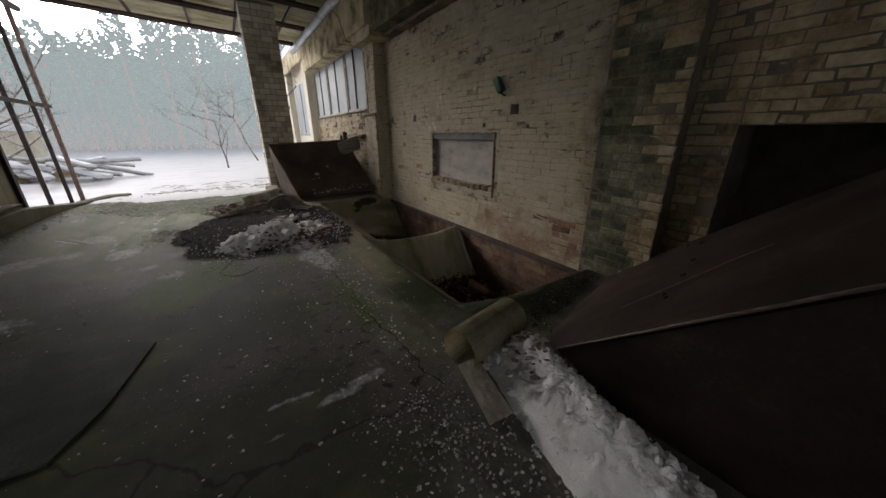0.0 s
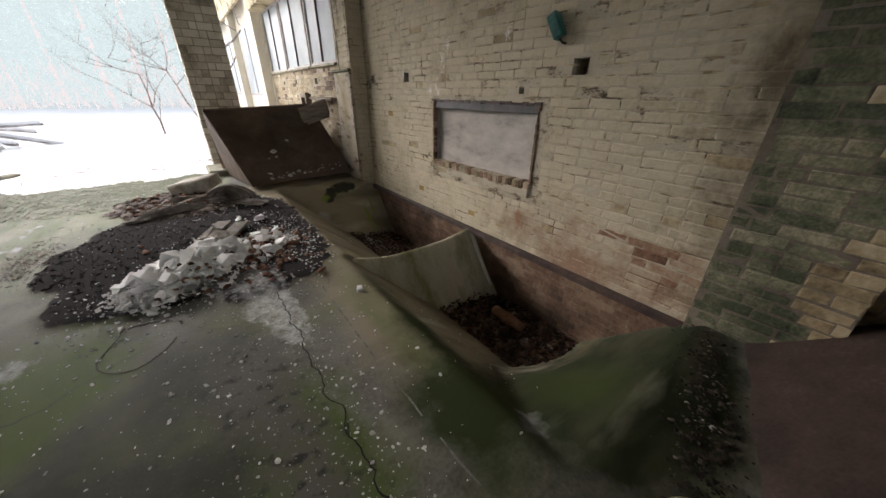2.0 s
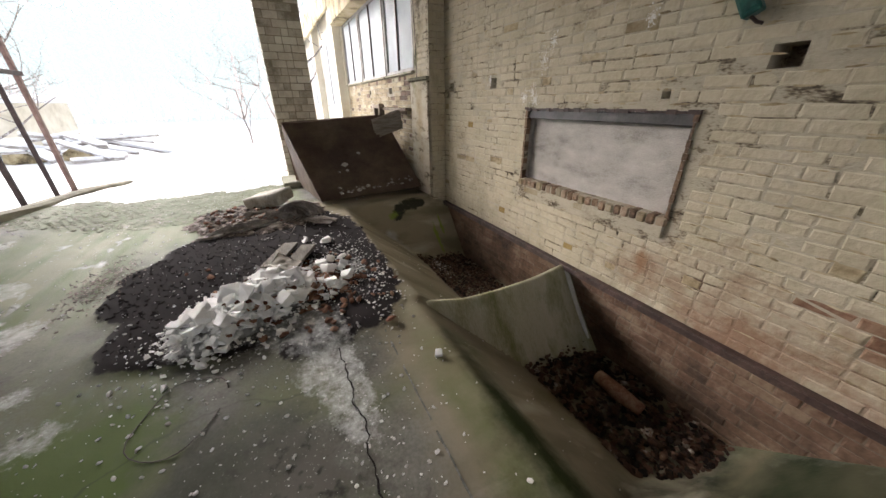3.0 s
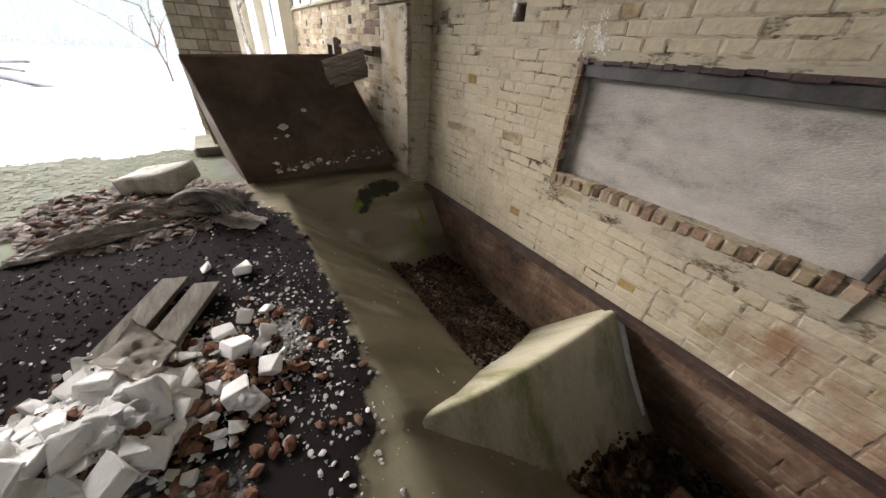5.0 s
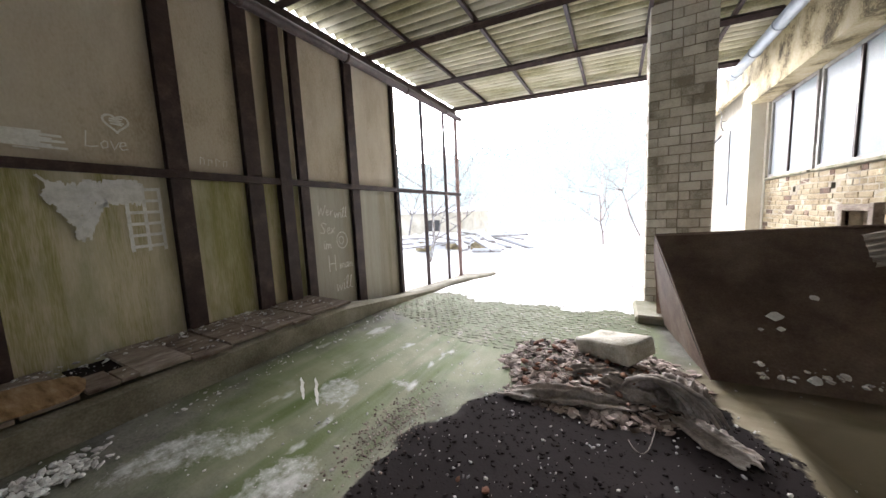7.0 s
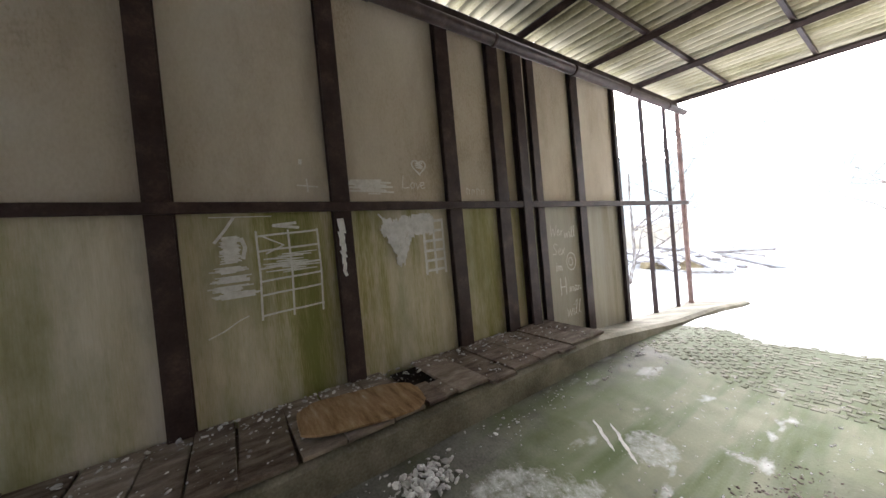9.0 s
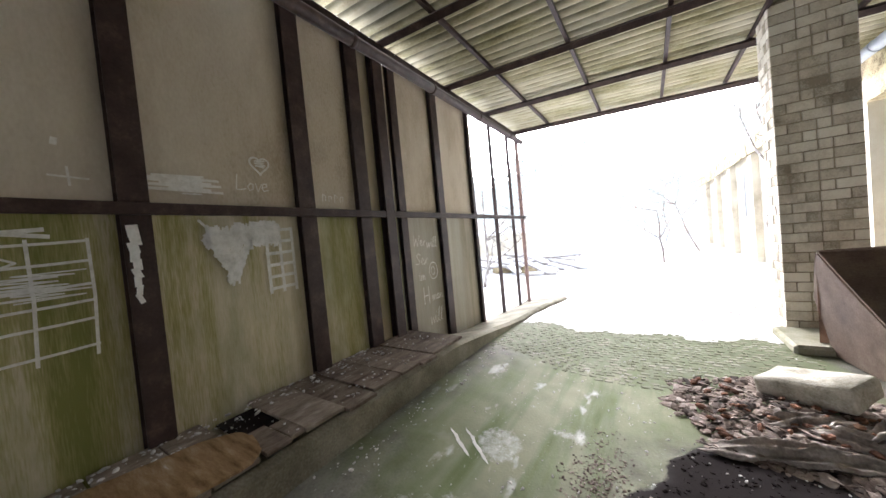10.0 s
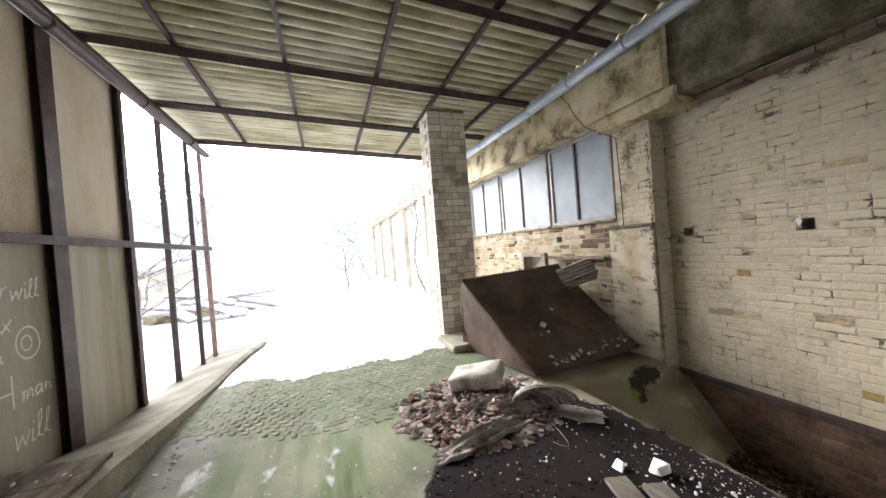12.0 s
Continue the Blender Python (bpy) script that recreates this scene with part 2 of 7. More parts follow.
M_SHEET = material("torn_white_paper", [(0.25, (0.5, 0.48, 0.45)), (0.45, (0.78, 0.77, 0.75)), (0.7, (0.86, 0.855, 0.84))], scale=8, bump=0.4)
M_PLANK = material("damp_plank", [(0.25, (0.05, 0.042, 0.034)), (0.45, (0.12, 0.105, 0.085)), (0.65, (0.19, 0.17, 0.14)), (0.8, (0.28, 0.255, 0.22))], scale=3, bump=0.35, stretch=(8, 1.2, 4), vary=0.2)
M_LITTER = material("dark_litter", [(0.25, (0.008, 0.006, 0.005)), (0.5, (0.025, 0.018, 0.014)), (0.75, (0.07, 0.055, 0.045)), (0.88, (0.3, 0.27, 0.25))], scale=6, bump=0.2, island=0.5)
M_RUSTDARK = material("blackened_rusty_plate", [(0.25, (0.02, 0.012, 0.010)), (0.42, (0.045, 0.028, 0.022)), (0.58, (0.08, 0.05, 0.04)), (0.75, (0.15, 0.105, 0.085))], scale=2.2, rough=0.6, bump=0.25, detail=9)
M_DIVIDER = material("pale_mossy_concrete", [(0.28, (0.17, 0.18, 0.075)), (0.40, (0.31, 0.295, 0.18)), (0.52, (0.44, 0.41, 0.30)), (0.70, (0.52, 0.49, 0.39))], scale=0.9, bump=0.2, detail=5, stretch=(2.0, 0.6, 0.4), grime=((0.13, 0.155, 0.035), 1.1, 0.50, 0.66, (2.2, 1.6, 0.35)))
M_GLASSGREY = material("dusty_glass", [(0.3, (0.25, 0.285, 0.31)), (0.55, (0.36, 0.40, 0.425)), (0.8, (0.50, 0.53, 0.545))], scale=0.9, rough=0.55, bump=0.02, vary=0.2)
M_BARK = material("winter_bark", [(0.3, (0.14, 0.12, 0.105)), (0.52, (0.28, 0.25, 0.225)), (0.62, (0.6, 0.6, 0.61))], scale=6, bump=0.3, stretch=(3, 3, 0.5))
M_PINE = material("pine_needles", [(0.25, (0.035, 0.055, 0.045)), (0.5, (0.07, 0.105, 0.08)), (0.75, (0.13, 0.17, 0.14))], scale=0.5, bump=0, island=0.4)
def stained(m, rgb, cy, cz, ry, rz, lo=0.75, hi=1.25, scale=3.0, most=0.85):
    """A ragged stain round (y, z) on a wall, broken up by noise."""
    n, k = m.node_tree.nodes, m.node_tree.links
    b = n["Principled BSDF"]
    base = b.inputs["Base Color"].links[0].from_socket
    geo = n.new("ShaderNodeNewGeometry")
    mp = n.new("ShaderNodeMapping")
    mp.inputs["Location"].default_value = (0, -cy / ry, -cz / rz)
    mp.inputs["Scale"].default_value = (0, 1 / ry, 1 / rz)
    k.new(geo.outputs["Position"], mp.inputs["Vector"])
    ln = n.new("ShaderNodeVectorMath")
    ln.operation = "LENGTH"
    k.new(mp.outputs[0], ln.inputs[0])
    t = n.new("ShaderNodeTexNoise")
    t.inputs["Scale"].default_value, t.inputs["Detail"].default_value, t.inputs["Roughness"].default_value = scale, 10, 0.72
    k.new(geo.outputs["Position"], t.inputs["Vector"])
    ad = n.new("ShaderNodeMath")
    ad.operation = "MULTIPLY_ADD"
    ad.inputs[1].default_value = -0.45
    k.new(ln.outputs["Value"], ad.inputs[0])
    ad2 = n.new("ShaderNodeMath")
    ad2.operation = "MULTIPLY_ADD"
    ad2.inputs[1].default_value = 1.6
    ad2.inputs[2].default_value = 0.35
    k.new(t.outputs[0], ad2.inputs[0])
    k.new(ad2.outputs[0], ad.inputs[2])
    r = n.new("ShaderNodeMapRange")
    r.inputs[1].default_value, r.inputs[2].default_value, r.inputs[4].default_value = lo, hi, most
    k.new(ad.outputs[0], r.inputs[0])
    x = n.new("ShaderNodeMix")
    x.data_type = "RGBA"
    k.new(r.outputs[0], x.inputs[0])
    k.new(base, x.inputs[6])
    x.inputs[7].default_value = (*rgb, 1)
    k.new(x.outputs[2], b.inputs["Base Color"])


for m in (M_PAINT, M_PAINT_REST, M_PAINTEDJOINT):
    stained(m, (0.24, 0.135, 0.085), 2.75, 0.0, 1.25, 0.5, 0.7, 1.15)
    stained(m, (0.27, 0.15, 0.08), 3.55, 0.22, 0.07, 0.28, 0.9, 1.2)
    stained(m, (0.09, 0.07, 0.045), 1.9, 1.3, 0.26, 1.8)
    stained(m, (0.07, 0.055, 0.035), 7.3, 2.7, 0.3, 0.9, 0.95, 1.2, 6.0)
    stained(m, (0.13, 0.15, 0.05), 7.5, 1.9, 0.2, 0.6, 0.9, 1.25, 4.0)
for m in (M_PAINT, M_PAINT_REST, M_PAINTEDJOINT):
    stained(m, (0.30, 0.215, 0.10), 7.33, 1.3, 0.2, 1.5, 0.75, 1.3, 4.0, 0.7)
# dark patch on the infill: mould, and the reveal's shadow put into the colour
stained(M_GREYPLASTER, (0.07, 0.055, 0.045), 3.45, 0.72, 0.16, 0.35, 0.8, 1.2, 3.0)


def mist_glow(m, rgb, strength):
    """Glow standing in for winter mist on woods more than fifty metres off."""
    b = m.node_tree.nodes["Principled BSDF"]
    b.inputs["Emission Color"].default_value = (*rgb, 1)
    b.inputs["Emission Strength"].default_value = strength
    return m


# needles and far twigs give off a faint glow in place of haze
mist_glow(M_PINE, (0.64, 0.72, 0.73), 0.27)
M_FARTWIG = mist_glow(material("far_twigs", [(0.3, (0.10, 0.075, 0.065)), (0.7, (0.19, 0.15, 0.13))], scale=2, bump=0), (0.75, 0.71, 0.70), 0.27)
M_TWIG = material("bare_twigs", [(0.3, (0.15, 0.12, 0.105)), (0.55, (0.27, 0.22, 0.195)), (0.68, (0.6, 0.59, 0.58))], scale=2, bump=0)
M_GREENBOX = material("green_enamel", [(0.3, (0.01, 0.05, 0.045)), (0.55, (0.02, 0.13, 0.11)), (0.75, (0.10, 0.16, 0.13))], scale=9, rough=0.4, bump=0.1)
M_GLASSGREY.node_tree.nodes["Principled BSDF"].inputs["Specular IOR Level"].default_value = 0.12
M_STONE = material("pale_chips", [(0.25, (0.3, 0.28, 0.26)), (0.5, (0.6, 0.58, 0.55)), (0.7, (0.76, 0.75, 0.72))], scale=9, bump=0.3, island=0.3)
M_GRAVEL = material("grey_gravel", [(0.25, (0.13, 0.12, 0.11)), (0.5, (0.32, 0.30, 0.28)), (0.75, (0.55, 0.53, 0.5))], scale=12, bump=0.4, island=0.5)
M_MOSS = material("moss_cushion", [(0.3, (0.05, 0.085, 0.02)), (0.6, (0.13, 0.2, 0.04)), (0.8, (0.2, 0.27, 0.08))], scale=9, bump=0.8, fine=120)
M_COBBLE = material("mossy_cobble", [(0.28, (0.10, 0.112, 0.060)), (0.5, (0.18, 0.188, 0.122)), (0.72, (0.29, 0.29, 0.23))], scale=4, bump=0.6, vary=0.2)
M_COBBLE_REST = material("mossy_cobble_rest", [(0.28, (0.10, 0.112, 0.060)), (0.5, (0.18, 0.188, 0.122)), (0.72, (0.29, 0.29, 0.23))], scale=4, bump=0.6, island=0.2)
M_WETSLAB = material("damp_screed", [(0.28, (0.035, 0.04, 0.03)), (0.5, (0.06, 0.066, 0.052)), (0.75, (0.13, 0.135, 0.125))], scale=2.2, rough=0.8, bump=0.15, detail=8)
M_JOINT = material("gritty_joint", [(0.3, (0.07, 0.068, 0.055)), (0.55, (0.17, 0.165, 0.145)), (0.75, (0.34, 0.33, 0.31))], scale=14, bump=0.5)
M_LINTEL = material("grey_steel", [(0.3, (0.028, 0.027, 0.027)), (0.7, (0.085, 0.08, 0.077))], scale=7, rough=0.55, bump=0.2)
M_SILL = material("sill_brick", [(0.28, (0.10, 0.068, 0.045)), (0.5, (0.27, 0.18, 0.12)), (0.7, (0.42, 0.33, 0.24))], scale=6, bump=0.4, vary=0.3)
M_YELSINGLE = material("yellow_brick_single", [(0.25, (0.16, 0.10, 0.04)), (0.5, (0.34, 0.24, 0.09)), (0.75, (0.45, 0.36, 0.2))], scale=4, bump=0.4, vary=0.3)
M_MOSSYSILL = material("mossy_sill", [(0.3, (0.07, 0.10, 0.03)), (0.5, (0.25, 0.23, 0.16)), (0.75, (0.4, 0.37, 0.3))], scale=5, bump=0.4)
M_YELWALL = material("yellow_facade", [(0.25, (0.42, 0.37, 0.28)), (0.45, (0.62, 0.57, 0.46)), (0.65, (0.72, 0.68, 0.58)), (0.8, (0.76, 0.73, 0.66))], scale=1.2, bump=0.3)
M_CHUNK = material("broken_white_plaster", [(0.20, (0.50, 0.46, 0.42)), (0.34, (0.78, 0.765, 0.74)), (0.7, (0.90, 0.895, 0.88))], scale=9, bump=0.6, vary=0.2)
M_LIME = material("crumbling_lime", [(0.25, (0.58, 0.56, 0.53)), (0.45, (0.78, 0.765, 0.745)), (0.7, (0.88, 0.875, 0.865))], scale=7, bump=0.7, fine=90)

def plain(name, rgb, rough=0.8, metal=0.0):
    m = bpy.data.materials.new(name)
    m.use_nodes = True
    b = m.node_tree.nodes["Principled BSDF"]
    b.inputs["Base Color"].default_value = (*rgb, 1)
    b.inputs["Roughness"].default_value = rough
    b.inputs["Metallic"].default_value = metal
    return m


M_VOID = plain("dark_cavity", (0.012, 0.01, 0.01), 1.0)


# ---- mesh helpers ----
def mesh_of(name, bm, mat, smooth=False):
    me = bpy.data.meshes.new(name)
    bm.to_mesh(me)
    bm.free()
    me.materials.append(mat)
    if smooth:
        me.polygons.foreach_set("use_smooth", [True] * len(me.polygons))
    return me


def part(name, bm, mat, parent=None, label="", smooth=False):
    ob = new(name, mesh_of(name, bm, mat, smooth))
    if parent:
        ob.parent = parent
    if label:
        ob["label"] = label
    return ob


def empty(name, label, category="", group="", kind=""):
    return tagged(new(name), label, category, group, kind)


def add_box(bm, lo, hi, m=None):
    """A box between two corners, turned by m."""
    vs = [bm.verts.new((Vector((x, y, z)) if m is None else m @ Vector((x, y, z)))) for x in (lo[0], hi[0]) for y in (lo[1], hi[1]) for z in (lo[2], hi[2])]
    for f in ((0, 1, 3, 2), (4, 6, 7, 5), (0, 4, 5, 1), (2, 3, 7, 6), (0, 2, 6, 4), (1, 5, 7, 3)):
        bm.faces.new([vs[i] for i in f])
    return vs


def box(lo, hi, bevel=0.0, m=None):
    bm = bmesh.new()
    add_box(bm, lo, hi, m)
    if bevel:
        bmesh.ops.bevel(bm, geom=bm.edges[:], offset=bevel, segments=1, affect="EDGES")
    return bm


def add_tube(bm, points, radius, sides=8, close=True):
    """A tube along points; radius is a number or one for each point."""
    rings = []
    for i, p in enumerate(points):
        p = Vector(p)
        d = (Vector(points[min(i + 1, len(points) - 1)]) - Vector(points[max(i - 1, 0)])).normalized()
        u = d.orthogonal().normalized() if abs(d.z) > 0.95 else d.cross(Vector((0, 0, 1))).normalized()
        w = d.cross(u)
        r = radius[i] if isinstance(radius, (list, tuple)) else radius
        rings.append([bm.verts.new(p + r * (math.cos(a) * u + math.sin(a) * w)) for a in [2 * math.pi * j / sides for j in range(sides)]])
    for a, b in zip(rings, rings[1:]):
        for j in range(sides):
            bm.faces.new((a[j], a[(j + 1) % sides], b[(j + 1) % sides], b[j]))
    if close:
        bm.faces.new(rings[0][::-1])
        bm.faces.new(rings[-1])


def tube(points, radius, sides=8, close=True):
    bm = bmesh.new()
    add_tube(bm, points, radius, sides, close)
    bmesh.ops.recalc_face_normals(bm, faces=bm.faces[:])
    return bm


def step(a, b, x):
    t = min(1.0, max(0.0, (x - a) / (b - a)))
    return t * t * (3 - 2 * t)


# ---- floor, pits and yard ----
WALL_X, LEFT_X, BACK_Y, RIDGE_Y = 3.45, -3.11, -3.4, 4.27


def far_bottom(x):
    """Height of the leaf-covered bottom of the far pit."""
    return -0.70 - 0.25 * (x - 2.62)


def floor_height(x, y):
    """Height of the driveway, of the two concrete pits and of the dirt lying on it."""
    z = 0.16 * step(-0.9, -2.2, x) * (1 - step(7.2, 10.5, y)) - 0.28 * step(9.6, 13.0, y)
    z += 0.012 * noise.noise((x * 1.3, y * 1.3, 0)) + 0.006 * noise.noise((x * 5, y * 5, 3))
    if 1.6 < y < 7.4 and x > 1.5:
        if y < RIDGE_Y:
            p = max(-0.86, -(x - 1.72) * 0.9, -(y - 1.75) * (0.45 + 0.55 * step(1.8, 3.2, x)), -0.24 - (RIDGE_Y - y) * 1.30)
        else:
            p = max(far_bottom(x), -(x - 1.76) * 0.82, -(7.05 - y) * (0.78 + 0.42 * step(2.7, 3.4, x)), -0.24 - (y - RIDGE_Y) * 1.42)
        z = min(z, p + 0.01 * noise.noise((x * 3, y * 3, 1)))
    return z


def dirt(x, y):
    """How much black soil lies here, 0 to 1."""
    u, v = abs(x - 0.72), abs(y - 5.5)
    if x > 0.72:
        d = ((u / 1.08) ** 4 + (v / 1.62) ** 4) ** 0.25
    else:
        d = math.hypot(u / 1.28, v / 1.42)
        d += 0.2 * noise.noise((x * 1.7, y * 1.7, 7))
    d += 0.07 * noise.noise((x * 6, y * 6, 2)) + 0.03 * noise.noise((x * 15, y * 15, 2))
    return 1 - step(0.86, 1.0, d)


def patches(x, y, spots):
    """Strength of soft-edged patches (x, y, radius x, radius y) here."""
    return min(1.0, sum(math.exp(-((x - a) / rx) ** 2 - ((y - b) / ry) ** 2) for a, b, rx, ry in spots))


LIME_SPOTS = ((0.45, 4.5, 0.55, 0.4), (0.95, 4.15, 0.3, 0.4), (-0.85, 5.15, 0.20, 0.30), (-0.35, 4.0, 0.25, 0.2), (1.1, 3.5, 0.12, 0.5), (-1.3, 5.9, 0.2, 0.25), (-1.0, 5.05, 0.14, 0.26), (-1.72, 4.75, 0.12, 0.28), (-1.75, 7.0, 0.12, 0.5), (1.42, 5.0, 0.2, 0.45), (0.42, 1.56, 0.14, 0.05), (0.62, 1.45, 0.12, 0.05), (0.80, 1.50, 0.12, 0.05), (0.88, 1.60, 0.05, 0.09), (0.42, 1.56, 0.14, 0.03), (0.62, 1.45, 0.13, 0.03), (0.80, 1.50, 0.14, 0.03), (0.70, 1.62, 0.10, 0.03), (0.30, 1.36, 0.12, 0.04), (0.98, 3.50, 0.10, 0.22), (0.92, 3.75, 0.14, 0.12), (-0.60, 4.40, 0.20, 0.16), (-0.9, 6.3, 0.3, 0.1), (-1.3, 3.4, 0.35, 0.3), (-1.55, 5.0, 0.17, 0.32), (-1.36, 5.22, 0.10, 0.22), (-1.33, 5.95, 0.15, 0.15))
DAMP_SPOTS = ((2.72, 6.94, 0.24, 0.13), (2.50, 6.80, 0.12, 0.10), (2.95, 6.98, 0.15, 0.08))
GREEN_SPOTS = ((2.44, 6.82, 0.13, 0.10), (3.05, 6.50, 0.06, 0.30), (3.20, 6.66, 0.05, 0.22))
# dark moss, painted darker still to stand in for shade and lens falloff
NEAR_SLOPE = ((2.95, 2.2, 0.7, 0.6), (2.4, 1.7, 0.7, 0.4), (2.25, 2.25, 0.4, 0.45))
MOSS_SPOTS = ((-0.12, 3.85, 0.42, 0.42), (-0.3, 3.4, 0.3, 0.3), (-1.55, 6.2, 0.4, 1.3), (1.6, 3.3, 0.14, 1.0), (-0.5, 7.0, 0.7, 0.7), (-1.2, 8.4, 0.9, 0.7), (0.9, 2.4, 0.3, 0.7))


def floor_mesh():
    nx, ny = 114, 380
    x0, x1, y0, y1 = -2.24, WALL_X, BACK_Y, 13.0
    verts, faces = [], []
    for j in range(ny + 1):
        for i in range(nx + 1):
            x, y = x0 + (x1 - x0) * i / nx, y0 + (y1 - y0) * j / ny
            verts.append((x, y, floor_height(x, y) + 0.03 * dirt(x, y)))
    for j in range(ny):
        for i in range(nx):
            a = j * (nx + 1) + i
            faces.append((a, a + 1, a + nx + 2, a + nx + 1))
    me = bpy.data.meshes.new("floor")
    me.from_pydata(verts, [], faces)
    me.polygons.foreach_set("use_smooth", [True] * len(me.polygons))
    lay = me.attributes.new("soil", "FLOAT", "POINT")
    lay.data.foreach_set("value", [dirt(v[0], v[1]) for v in verts])
    lay = me.attributes.new("lime", "FLOAT", "POINT")
    lay.data.foreach_set("value", [patches(v[0], v[1], LIME_SPOTS) for v in verts])
    lay = me.attributes.new("damp", "FLOAT", "POINT")
    lay.data.foreach_set("value", [patches(v[0], v[1], DAMP_SPOTS) for v in verts])
    lay = me.attributes.new("green", "FLOAT", "POINT")
    lay.data.foreach_set("value", [patches(v[0], v[1], GREEN_SPOTS) for v in verts])
    lay = me.attributes.new("powder", "FLOAT", "POINT")
    lay.data.foreach_set("value", [patches(v[0], v[1], ((0.62, 4.72, 0.42, 0.34), (0.30, 4.45, 0.30, 0.24), (0.92, 4.92, 0.28, 0.24))) for v in verts])
    lay = me.attributes.new("grit", "FLOAT", "POINT")
    lay.data.foreach_set("value", [patches(v[0], v[1], ((0.85, 2.3, 0.24, 0.7), (0.72, 3.2, 0.26, 0.4), (0.95, 1.3, 0.3, 0.4), (0.2, 2.0, 0.5, 0.3))) for v in verts])
    lay = me.attributes.new("verge", "FLOAT", "POINT")
    lay.data.foreach_set("value", [patches(v[0], v[1], ((2.35, 2.15, 0.5, 0.4), (1.78, 3.0, 0.13, 0.9), (1.5, 2.3, 0.25, 0.5))) for v in verts])
    lay = me.attributes.new("moss_shade", "FLOAT", "POINT")
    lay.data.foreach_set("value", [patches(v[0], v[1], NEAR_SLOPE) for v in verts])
    lay = me.attributes.new("pale", "FLOAT", "POINT")
    lay.data.foreach_set("value", [patches(v[0], v[1], ((-1.2, 6.0, 1.0, 1.6), (-0.5, 7.1, 0.9, 0.5))) for v in verts])
    lay = me.attributes.new("flat", "FLOAT", "POINT")
    lay.data.foreach_set("value", [(1 - step(0.7, 1.2, v[0])) * (1 - step(3.2, 4.3, v[1])) for v in verts])
    lay = me.attributes.new("moss", "FLOAT", "POINT")
    lay.data.foreach_set("value", [patches(v[0], v[1], MOSS_SPOTS) for v in verts])
    lay = me.attributes.new("cobble", "FLOAT", "POINT")
    lay.data.foreach_set("value", [step(7.3, 7.6, v[1] + 0.15 * (v[0] + 1) + 0.1 * noise.noise((v[0] * 2, v[1] * 2, 5))) * (1 - step(1.1, 1.5, v[0])) for v in verts])
    lay = me.attributes.new("pit", "FLOAT", "POINT")
    lay.data.foreach_set("value", [step(1.05, 1.55, v[0]) * (0.2 + 0.6 * step(2.1, 2.8, v[1]) + 0.2 * step(4.2, 5.2, v[1])) * (1 - step(7.4, 7.9, v[1])) for v in verts])
    return me


